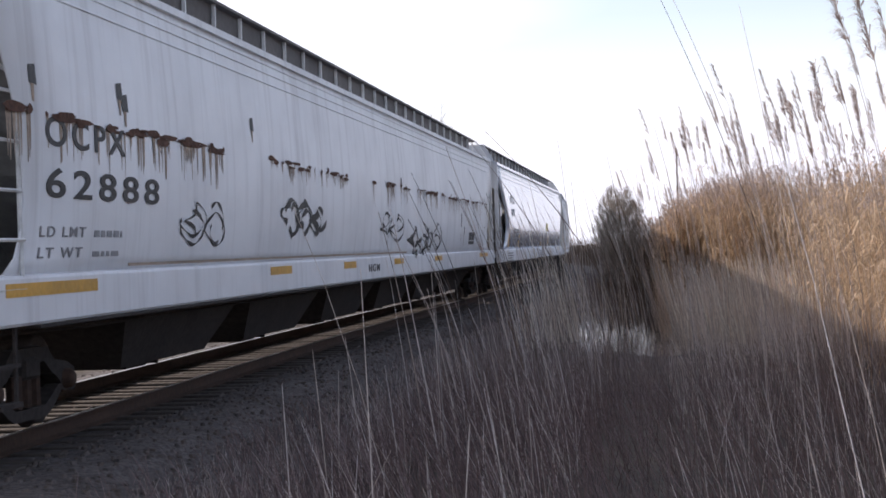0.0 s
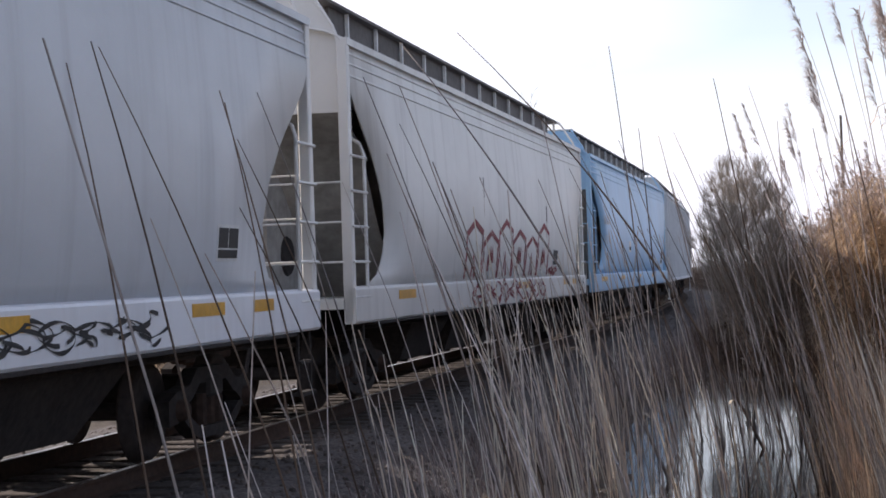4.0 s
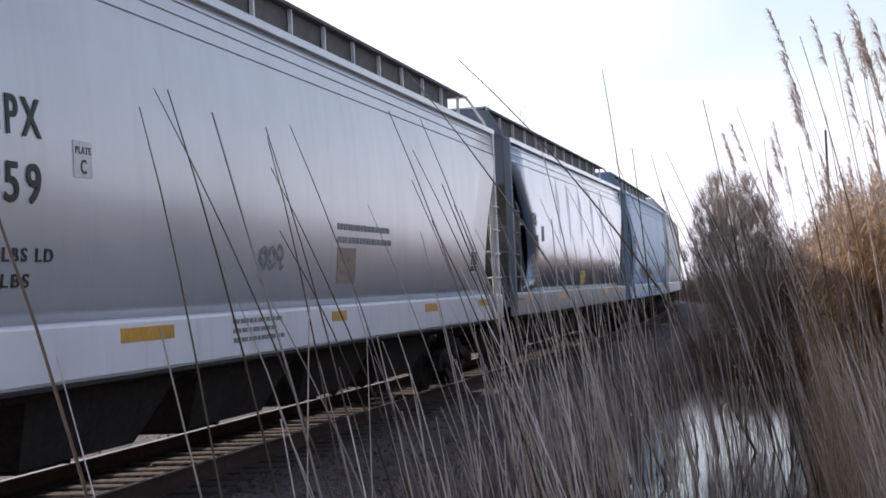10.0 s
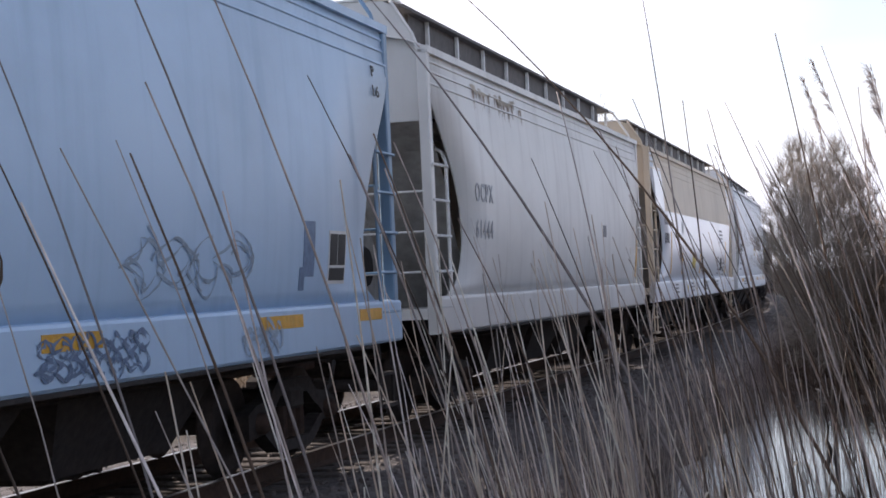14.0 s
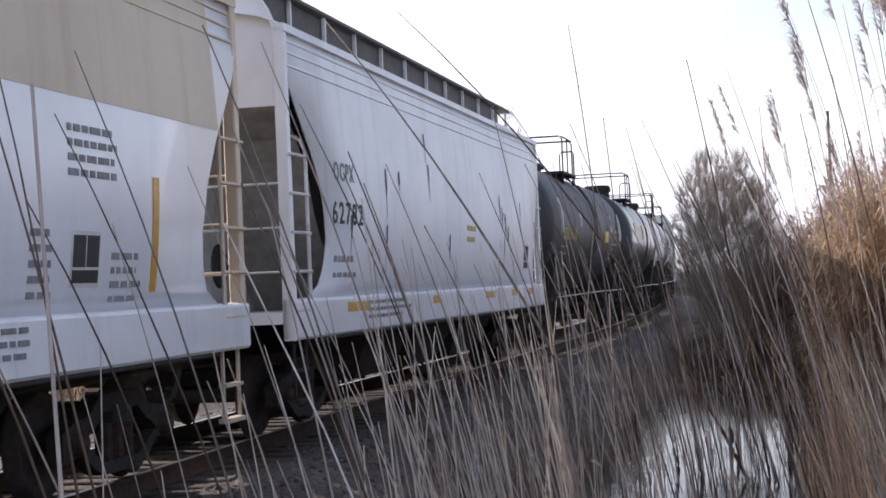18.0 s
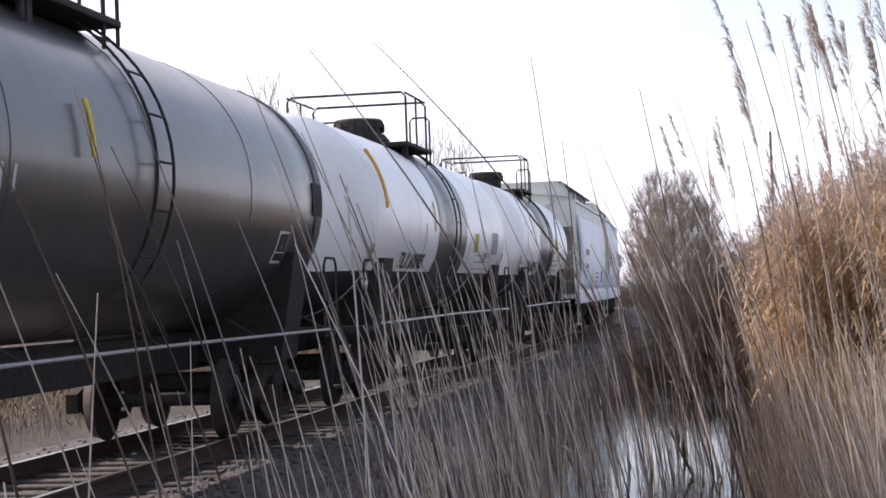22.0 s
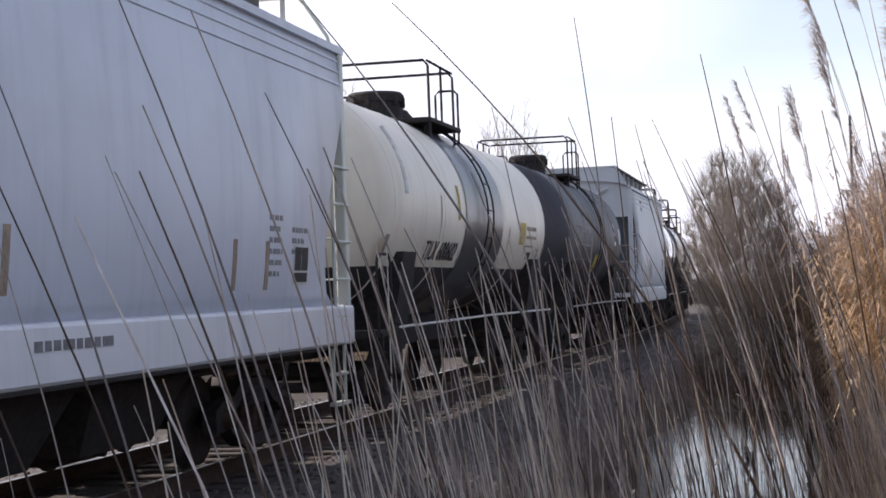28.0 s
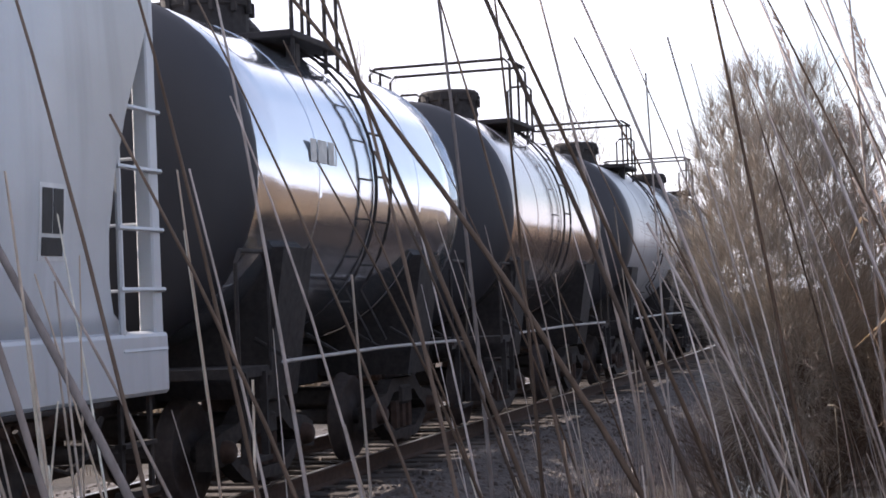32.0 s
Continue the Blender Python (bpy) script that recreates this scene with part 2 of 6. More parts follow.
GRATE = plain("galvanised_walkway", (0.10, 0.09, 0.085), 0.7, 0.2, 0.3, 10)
BRIGHT = plain("worn_galvanised_bracket", (0.78, 0.78, 0.76), 0.5, 0.1, 0.2, 10)
WHEEL = plain("worn_wheel_steel", (0.058, 0.046, 0.042), 0.8, 0.1, 0.3)
RAIL_TOP = plain("polished_rail_steel", (0.34, 0.32, 0.30), 0.32, 0.8, 0.2, 6, 0.0005)
RAIL_SIDE = plain("rusty_rail_steel", (0.075, 0.045, 0.032), 0.85, 0.1, 0.3)
TIE = plain("weathered_wooden_tie", (0.085, 0.07, 0.06), 0.9, 0, 0.4, 18, 0.01)
BLACK_INK = plain("black_lettering", (0.02, 0.02, 0.022), 0.6, 0, 0.2)
GREY_INK = plain("faded_lettering", (0.25, 0.25, 0.26), 0.6, 0, 0.3)
FAINT_INK = plain("sun_faded_lettering", (0.40, 0.41, 0.43), 0.6, 0, 0.25)
BAR = plain("worn_grey_handrail", (0.40, 0.39, 0.38), 0.55, 0.2, 0.25)
PALE_INK = plain("pale_lettering", (0.62, 0.62, 0.6), 0.6, 0, 0.2)
YELLOW_INK = plain("yellow_lettering", (0.55, 0.42, 0.08), 0.6, 0, 0.2)
RED_INK = plain("red_spray_paint", (0.26, 0.018, 0.03), 0.6, 0, 0.25)
ORANGE = plain("orange_yellow_reflector", (0.72, 0.38, 0.04), 0.4, 0, 0.15)
YELLOW = plain("yellow_sticker", (0.72, 0.56, 0.06), 0.5, 0, 0.12)
WHITE_MARK = plain("white_sticker", (0.75, 0.75, 0.74), 0.5, 0, 0.1)
RUST = plain("rust_stain", (0.12, 0.06, 0.04), 0.9, 0, 0.5, 20)
DUST = plain("tan_grain_dust", (0.55, 0.49, 0.40), 0.9, 0, 0.2, 20)
RUST_PALE = plain("pale_rust_run", (0.40, 0.31, 0.24), 0.85, 0, 0.3, 20)

STEM = plant("dry_grey_brown_reed_stem", (0.46, 0.41, 0.395), 0.5)
# purple-brown stems, darkened by shade mixed into the colour
STEM_SHADE = plant("purple_brown_reed_stem_with_shade", (0.27, 0.228, 0.222), 0.65)
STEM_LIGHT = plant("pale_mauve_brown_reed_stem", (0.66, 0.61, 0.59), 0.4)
# purple-brown growth, with the train's shade worked into the tone
WEED_SHADED = plant("purple_brown_weed_with_shade", (0.20, 0.15, 0.15), 0.5)
STEM_PALE = plant("pale_thick_reed_stalk", (0.78, 0.70, 0.63), 0.4, 0.75, 0.35)
STEM_TAN = plant("tan_reed_stalk", (0.74, 0.60, 0.49), 0.5, 0.75, 0.35)
STEM_DARK = plant("dark_brown_dead_stem", (0.15, 0.11, 0.085), 0.45)
GOLD = plant("golden_reed_stem", (0.57, 0.45, 0.325), 0.55, 0.75, 0.35)
GOLD_LEAF = plant("golden_reed_leaf", (0.58, 0.45, 0.32), 0.5, 0.7, 0.4)
PLUME = plant("pale_reed_plume", (0.52, 0.445, 0.415), 0.25, 0.9, 0.55)
TWIG = plant("grey_bare_twig", (0.44, 0.40, 0.355), 0.35)
BARK = plain("grey_bark", (0.13, 0.11, 0.09), 0.9, 0, 0.4, 12, 0.01)
BROWN_GRASS = plant("brown_dead_grass", (0.20, 0.145, 0.09), 0.4)
LEAF_PALE = plant("bleached_dead_leaf", (0.62, 0.56, 0.46), 0.2, 0.6, 0.3)


def ground_material():
    m, n, l, b = mat_nodes("damp_soil_and_thatch")
    t = noise_node(n, l, 0.35, (1, 1, 1), 6)
    f = noise_node(n, l, 14, (1, 0.35, 1), 6)
    r = ramp_node(n, l, t.outputs["Fac"], 0.35, 0.7, (0.028, 0.023, 0.02, 1), (0.085, 0.066, 0.047, 1))
    r2 = ramp_node(n, l, f.outputs["Fac"], 0.3, 0.75, (0.5, 0.48, 0.46, 1), (1.25, 1.2, 1.1, 1))
    l.new(mix_node(n, l, 1.0, r.outputs["Color"], r2.outputs["Color"], "MULTIPLY"), b.inputs["Base Color"])
    b.inputs["Roughness"].default_value = 0.9
    bp = n.new("ShaderNodeBump")
    bp.inputs["Distance"].default_value = 0.05
    l.new(f.outputs["Fac"], bp.inputs["Height"])
    l.new(bp.outputs["Normal"], b.inputs["Normal"])
    return m


def ballast_material():
    m, n, l, b = mat_nodes("grey_crushed_stone_ballast")
    tc = n.new("ShaderNodeTexCoord")
    v = n.new("ShaderNodeTexVoronoi")
    v.inputs["Scale"].default_value = 19
    l.new(tc.outputs["Object"], v.inputs["Vector"])
    t = noise_node(n, l, 1.2, (1, 1, 1), 4)
    r = ramp_node(n, l, v.outputs["Color"], 0.1, 0.9, (0.04, 0.034, 0.032, 1), (0.14, 0.121, 0.114, 1))
    r2 = ramp_node(n, l, t.outputs["Fac"], 0.35, 0.7, (0.55, 0.5, 0.46, 1), (1, 1, 1, 1))
    l.new(mix_node(n, l, 1.0, r.outputs["Color"], r2.outputs["Color"], "MULTIPLY"), b.inputs["Base Color"])
    b.inputs["Roughness"].default_value = 0.85
    bp = n.new("ShaderNodeBump")
    bp.inputs["Distance"].default_value = 0.04
    bp.invert = True
    l.new(v.outputs["Distance"], bp.inputs["Height"])
    l.new(bp.outputs["Normal"], b.inputs["Normal"])
    return m


def water_material():
    m, n, l, b = mat_nodes("still_dark_ditch_water")
    b.inputs["Base Color"].default_value = (0.02, 0.018, 0.014, 1)
    b.inputs["Roughness"].default_value = 0.04
    b.inputs["IOR"].default_value = 1.33
    b.inputs["Specular IOR Level"].default_value = 0.5
    t = noise_node(n, l, 3.2, (1, 1, 1), 4)
    bp = n.new("ShaderNodeBump")
    bp.inputs["Distance"].default_value = 0.004
    l.new(t.outputs["Fac"], bp.inputs["Height"])
    l.new(bp.outputs["Normal"], b.inputs["Normal"])
    return m


# ---- mesh helpers ----
class Shape:
    """Collects vertices and faces for one mesh."""

    def __init__(self):
        self.v, self.f = [], []

    def add(self, vs, fs):
        k = len(self.v)
        self.v += [tuple(p) for p in vs]
        self.f += [tuple(i + k for i in q) for q in fs]
        return self

    def box(self, x0, x1, y0, y1, z0, z1, bev=0.0):
        if bev:
            bm = bmesh.new()
            bmesh.ops.create_cube(bm, size=1)
            for p in bm.verts:
                p.co = ((x0 + x1) / 2 + p.co.x * (x1 - x0), (y0 + y1) / 2 + p.co.y * (y1 - y0), (z0 + z1) / 2 + p.co.z * (z1 - z0))
            bmesh.ops.bevel(bm, geom=bm.edges[:], offset=bev, segments=1, affect="EDGES", profile=0.5)
            bm.verts.index_update()
            self.add([p.co for p in bm.verts], [[q.index for q in f.verts] for f in bm.faces])
            bm.free()
            return self
        return self.add([(x, y, z) for z in (z0, z1) for y in (y0, y1) for x in (x0, x1)],
                        [(0, 2, 3, 1), (4, 5, 7, 6), (0, 1, 5, 4), (2, 6, 7, 3), (0, 4, 6, 2), (1, 3, 7, 5)])

    def tube(self, path, r, n=6, r2=None):
        """A round bar along a path, closed at its ends; r2: the radius at its end."""
        pts = [Vector(p) for p in path]
        rings, k = [], len(self.v)
        for i, p in enumerate(pts):
            d = (pts[min(i + 1, len(pts) - 1)] - pts[max(i - 1, 0)]).normalized()
            a = d.cross(Vector((0.31, 0.17, 0.93) if abs(d.z) < 0.9 else (1, 0.1, 0))).normalized()
            b = d.cross(a)
            q = r if r2 is None else r + (r2 - r) * i / (len(pts) - 1)
            rings.append([p + (a * math.cos(2 * math.pi * j / n) + b * math.sin(2 * math.pi * j / n)) * q for j in range(n)])
        vs = [tuple(p) for ring in rings for p in ring]
        fs = [(i * n + j, i * n + (j + 1) % n, (i + 1) * n + (j + 1) % n, (i + 1) * n + j) for i in range(len(pts) - 1) for j in range(n)]
        fs += [tuple(range(n))[::-1], tuple((len(pts) - 1) * n + j for j in range(n))]
        return self.add(vs, fs)

    def grid(self, rows, closed=False):
        """A sheet through rows of points."""
        m = len(rows[0])
        fs = [(i * m + j, i * m + (j + 1) % m, (i + 1) * m + (j + 1) % m, (i + 1) * m + j)
              for i in range(len(rows) - 1) for j in range(m if closed else m - 1)]
        return self.add([p for row in rows for p in row], fs)

    def lathe(self, profile, centre, axis, n=20):
        """Turns (radius, way) pairs round an axis 'x', 'y' or 'z' through centre."""
        rows = []
        for r, w in profile:
            row = []
            for j in range(n):
                a, b = r * math.cos(2 * math.pi * j / n), r * math.sin(2 * math.pi * j / n)
                p = {"x": (w, a, b), "y": (a, w, b), "z": (a, b, w)}[axis]
                row.append((p[0] + centre[0], p[1] + centre[1], p[2] + centre[2]))
            rows.append(row)
        return self.grid(rows, True)

    def mesh(self, name, smooth=False):
        me = bpy.data.meshes.new(name)
        me.from_pydata(self.v, [], self.f)
        if smooth:
            me.polygons.foreach_set("use_smooth", [True] * len(me.polygons))
        me.update()
        return me


def part(name, shape, material, parent, label="", smooth=False):
    """One mesh under a thing or under a part."""
    me = shape if isinstance(shape, bpy.types.Mesh) else shape.mesh(name, smooth)
    if not me.materials:
        me.materials.append(material)
    ob = new(name, me)
    ob.parent = parent
    if label:
        ob["label"] = label
    return ob


def whole(name, shape, material, label, category, kind="", group="", smooth=False):
    me = shape if isinstance(shape, bpy.types.Mesh) else shape.mesh(name, smooth)
    if not me.materials:
        me.materials.append(material)
    return tagged(new(name, me), label, category, group, kind)


def quad_mesh(name, verts, quads, smooth=False):
    """A large mesh from arrays of vertices and quads."""
    me = bpy.data.meshes.new(name)
    verts, quads = np.asarray(verts, np.float32), np.asarray(quads, np.int32)
    me.vertices.add(len(verts))
    me.vertices.foreach_set("co", verts.ravel())
    me.loops.add(quads.size)
    me.loops.foreach_set("vertex_index", quads.ravel())
    me.polygons.add(len(quads))
    me.polygons.foreach_set("loop_start", np.arange(0, quads.size, 4, dtype=np.int32))
    me.update(calc_edges=True)
    me.validate()
    return me


# ---- ground, water, railway ----
GROUND_Z = -0.66
WATER_Z = -0.615


def ground():
    xs = np.concatenate([[-3000, -900, -300, -120], np.arange(-60, 3, 1.5), np.arange(3, 9, 0.25), np.arange(9, 61, 1.5), [120, 300, 900, 3000]])
    ys = np.concatenate([[-3000, -900, -300, -120], np.arange(-60, 10, 1.5), np.arange(10, 34, 0.6), np.arange(34, 121, 1.5), [200, 400, 900, 3000]])
    rnd = np.random.RandomState(3)
    rows = []
    for y in ys:
        row = []
        for x in xs:
            wet = math.hypot((x - 6.0 + 0.06 * (y - 20)) / 1.7, (y - 20) / 11.0) + 0.25 * noise.noise((x * 0.8, y * 0.45, 7))
            z = GROUND_Z + 0.05 * noise.noise((x * 0.35, y * 0.35, 1)) + 0.05 * max(0, min(1, (x - 9) / 4)) + 0.04
            if wet < 1.6:
                z = max(z, -0.60) - 0.16 * max(0.0, min(1.0, (1.05 - wet) / 0.3))
            if abs(x) > 60 or y < -60 or y > 120:
                z = GROUND_Z
            row.append((x, y, z))
        rows.append(row)
    whole("ground", Shape().grid(rows), ground_material(), "damp brown soil with matted dead reeds", "ground", "structure", smooth=True)
    # ditch water, an uneven oval
    pts = []
    for i in range(64):
        a = 2 * math.pi * i / 64
        w = 1 + 0.1 * noise.noise((math.cos(a) * 1.6, math.sin(a) * 1.6, 4))
        y = 20 + 14.2 * w * math.sin(a)
        pts.append((6.0 - 0.06 * (y - 20) + 2.25 * w * math.cos(a), y, WATER_Z))
    sh = Shape()
    sh.add(pts, [tuple(range(64))])
    sh.add([(x, y, z - 0.25) for x, y, z in pts], [])
    sh.f += [(i, i + 64, (i + 1) % 64 + 64, (i + 1) % 64) for i in range(64)]
    whole("water", sh, water_material(), "still ditch puddle mirroring the bright sky between reeds", "puddle", "structure")


def sweep(profile, s0, s1, step, closed=False):
    rows = []
    s = s0
    while s <= s1 + 1e-6:
        row = []
        for off, z in profile:
            x, y, _ = along(s, off)
            row.append((x, y, z))
        rows.append(row)
        s += step
    return Shape().grid(rows, closed)


def railway():
    prof = [(-5.2, -0.75), (-3.3, -0.5), (-2.0, -0.21), (-1.5, -0.185), (0, -0.195), (1.5, -0.185), (2.0, -0.21), (2.9, -0.48), (3.9, -0.75)]
    bed = whole("track_bed", sweep(prof, S0, S1, 5), ballast_material(), "grey crushed stone ballast shoulder under the rails", "ballast", "structure")
    # stones standing proud on the near shoulder
    rnd = random.Random(5)
    V, Q = [], []
    for i in range(15000):
        s = rnd.uniform(-22, 75)
        off = rnd.choice((rnd.uniform(-3.6, 3.75), rnd.uniform(1.2, 3.75)))
        if s > 40 and rnd.random() < 0.5:
            continue
        x, y, _ = along(s, off)
        z = float(np.interp(off, [p[0] for p in prof], [p[1] for p in prof]))
        r = rnd.uniform(0.018, 0.042)
        k = len(V)
        tw = rnd.uniform(0, 3)
        for sz, rr in ((-0.6, 1.0), (rnd.uniform(0.4, 0.9), rnd.uniform(0.45, 0.8))):
            for j in range(4):
                a = tw + j * math.pi / 2 + rnd.uniform(-0.35, 0.35)
                q = r * rr * rnd.uniform(0.75, 1.25)
                V.append((x + q * math.cos(a), y + q * math.sin(a), z + sz * r))
        Q += [(k + 4, k + 5, k + 6, k + 7)] + [(k + j, k + (j + 1) % 4, k + 4 + (j + 1) % 4, k + 4 + j) for j in range(4)]
    stones = plant("grey_ballast_stone", (0.11, 0.096, 0.09), 0.5, 0.85)
    whole("ballast_stones", quad_mesh("ballast_stones", V, Q), stones, "loose grey ballast stones beside the rails", "stones", "stuff")
    # rails
    for side, cx in ((1, 0.755), (-1, -0.755)):
        foot = [(cx - 0.07, -0.172), (cx - 0.07, -0.158), (cx - 0.012, -0.135), (cx - 0.012, -0.04), (cx - 0.036, -0.032), (cx - 0.036, -0.004),
                (cx + 0.036, -0.004), (cx + 0.036, -0.032), (cx + 0.012, -0.04), (cx + 0.012, -0.135), (cx + 0.07, -0.158), (cx + 0.07, -0.172)]
        rail = whole("rail", sweep(foot, S0, S1, 4, True), RAIL_SIDE, "rusty steel rail with a polished running surface", "rail", "structure")
        part("running_surface", sweep([(cx - 0.034, -0.003), (cx - 0.02, 0.0), (cx + 0.02, 0.0), (cx + 0.034, -0.003)], S0, S1, 4), RAIL_TOP, rail, "polished steel running surface")
    # sleepers: the near ones one by one, the far ones joined
    tie = Shape().box(-1.3, 1.3, -0.115, 0.115, -0.36, -0.165, 0.012).mesh("tie")
    tie.materials.append(TIE)
    far = Shape()
    s = -200.0
    while s < 330:
        x, y, h = along(s)
        tilt = rnd.uniform(-0.012, 0.012)
        if -18 <= s <= 100:
            ob = new("tie", tie)
            ob.parent = bed
            ob.matrix_local = Matrix.Translation((x, y, rnd.uniform(-0.008, 0.012))) @ Matrix.Rotation(h + tilt, 4, "Z")
        else:
            m = Matrix.Translation((x, y, 0)) @ Matrix.Rotation(h + tilt, 4, "Z")
            b = Shape().box(-1.3, 1.3, -0.115, 0.115, -0.36, -0.165)
            far.add([m @ Vector(p) for p in b.v], b.f)
        s += 0.53
    ob = part("far_ties", far, TIE, bed)
    ob["kind"] = "stuff"


ground()
railway()


# ---- railway cars: x towards the camera's side, y along the track, z = 0 on the rails ----
SILL_HI, EAVE = 1.47, 4.25


def side_x(z, flat=False):
    if z < SILL_HI - 0.001:
        return 1.585
    if flat:
        return 1.50
    u = min(1, max(0, (z - SILL_HI) / (EAVE - SILL_HI)))
    return 1.515 + 0.10 * math.sin(math.pi * u ** 0.8)


def cut(z, size):
    """How far the side sheet stands back from the car's end at height z."""
    return size * float(np.interp(z, [1.47, 1.6, 1.8, 2.1, 2.5, 2.9, 3.25, 3.5, 3.7, 4.3],
                                  [0.75, 1.18, 1.34, 1.40, 1.26, 0.95, 0.55, 0.27, 0.10, 0.04]))


def wheel_mesh():
    sh = Shape()
    prof = [(0.0, 0.07), (0.09, 0.07), (0.10, 0.05), (0.30, 0.02), (0.36, 0.055), (0.42, 0.06), (0.425, -0.03), (0.455, -0.045), (0.455, -0.07), (0.36, -0.06), (0.30, -0.02), (0.1, -0.05), (0.0, -0.05)]
    sh.lathe(prof, (0, 0, 0), "x", 24)
    me = sh.mesh("wheel", True)
    me.materials.append(WHEEL)
    return me


WHEEL_ME = wheel_mesh()
AXLE_ME = Shape().tube([(-0.95, 0, 0), (0.95, 0, 0)], 0.08, 10).mesh("axle")
AXLE_ME.materials.append(DARK)


def frame_mesh():
    """Cast side frame of a freight truck with its arched outline, window and journal boxes."""
    outer = [(-1.15, 0.33), (-1.15, 0.55), (-0.95, 0.62), (-0.62, 0.66), (-0.42, 0.80), (0.42, 0.80), (0.62, 0.66), (0.95, 0.62), (1.15, 0.55), (1.15, 0.33),
             (0.78, 0.36), (0.55, 0.22), (0.40, 0.16), (-0.40, 0.16), (-0.55, 0.22), (-0.78, 0.36)]
    inner = [(-0.78, 0.42), (-0.74, 0.46), (-0.62, 0.52), (-0.55, 0.54), (-0.36, 0.66), (0.36, 0.66), (0.55, 0.54), (0.62, 0.52), (0.74, 0.46), (0.78, 0.42),
             (0.70, 0.42), (0.50, 0.32), (0.36, 0.26), (-0.36, 0.26), (-0.50, 0.32), (-0.70, 0.42)]
    sh = Shape()
    n = len(outer)
    for x in (-0.07, 0.07):
        sh.add([(x, a, b) for a, b in outer + inner], [(i, (i + 1) % n, n + (i + 1) % n, n + i) for i in range(n)])
    for ring in (outer, inner):
        sh.add([(x, a, b) for x in (-0.07, 0.07) for a, b in ring], [(i, (i + 1) % n, n + (i + 1) % n, n + i) for i in range(n)])
    me = sh.mesh("side_frame")
    me.materials.append(UNDER)
    return me


FRAME_ME = frame_mesh()
CAP_ME = Shape().lathe([(0, 0.10), (0.06, 0.10), (0.09, 0.07), (0.10, 0.0), (0.13, -0.02), (0.13, -0.08)], (0, 0, 0), "x", 12).mesh("bearing_cap", True)
CAP_ME.materials.append(RUSTY)
SPRING_ME = Shape()
for _i in (-0.22, 0.0, 0.22):
    SPRING_ME.tube([(0, _i, 0.27), (0, _i, 0.56)], 0.075, 8)
SPRING_ME = SPRING_ME.mesh("spring")
SPRING_ME.materials.append(RUSTY)
BOLSTER_ME = Shape().box(-1.12, 1.12, -0.2, 0.2, 0.52, 0.72, 0.03).mesh("bolster")
BOLSTER_ME.materials.append(UNDER)


def truck(car, y):
    """Two-axle truck: bolster, side frames with springs and bearing caps, axles with wheels."""
    bol = part("bolster", BOLSTER_ME, UNDER, car)
    bol.location.y = y
    for x in (-1.02, 1.02):
        fr = part("side_frame", FRAME_ME, UNDER, car)
        fr.location = (x, y, 0)
        part("spring", SPRING_ME, RUSTY, fr)
        for a in (-0.9, 0.9):
            cp = part("bearing_cap", CAP_ME, RUSTY, fr)
            cp.location = (0.06 if x > 0 else -0.06, a, 0.46)
            if x < 0:
                cp.rotation_euler.z = math.pi
    for a in (-0.9, 0.9):
        ax = part("axle", AXLE_ME, DARK, car)
        ax.location = (0, y + a, 0.455)
        for x in (-0.755, 0.755):
            w = part("wheel", WHEEL_ME, WHEEL, ax)
            w.location.x = x
            if x < 0:
                w.rotation_euler.z = math.pi


def coupler(car, e, h):
    sh = Shape().box(-0.09, 0.09, min(e * h, e * (h + 0.55)), max(e * h, e * (h + 0.55)), 0.72, 0.92, 0.02)
    sh.box(-0.17, 0.17, min(e * (h + 0.5), e * (h + 0.76)), max(e * (h + 0.5), e * (h + 0.76)), 0.68, 0.96, 0.04)
    part("coupler", sh, RUSTY, car)
    hose = Shape().tube([(0.35, e * (h + 0.1), 0.8), (0.36, e * (h + 0.3), 0.55), (0.3, e * (h + 0.6), 0.42), (0.2, e * (h + 0.8), 0.5)], 0.025, 6)
    part("air_hose", hose, DARK, car)


def lettering(car, text, y, z, height, ink, x=None, width=1.0, name="lettering", lean=0.0, span=None):
    """Letters on the camera's side; y: where they begin, z: their foot."""
    cu = bpy.data.curves.new("letters", "FONT")
    cu.body, cu.size, cu.extrude, cu.shear = text, height * 1.42, 0.002, lean
    cu.offset = height * 0.02
    cu.space_character = 1.3 if lean == 0 else 1.08
    ob = bpy.data.objects.new("letters", cu)
    me = bpy.data.meshes.new_from_object(ob)
    bpy.data.objects.remove(ob)
    bpy.data.curves.remove(cu)
    me.name = name
    xs = x if x is not None else side_x(z + height / 2)
    co = np.empty(len(me.vertices) * 3, np.float32)
    me.vertices.foreach_get("co", co)
    co = co.reshape(-1, 3)
    if span:
        width = span / float(co[:, 0].max() - co[:, 0].min())
        co[:, 0] -= co[:, 0].min()
    out = np.empty_like(co)
    for i, (a, b, c) in enumerate(co):
        zz = z + b
        out[i] = (xs(zz) + 0.008 + c if callable(xs) else (side_x(zz) if x is None else xs) + 0.008 + c, y + a * width, zz)
    me.vertices.foreach_set("co", out.ravel())
    me.update()
    return part(name, me, ink, car)


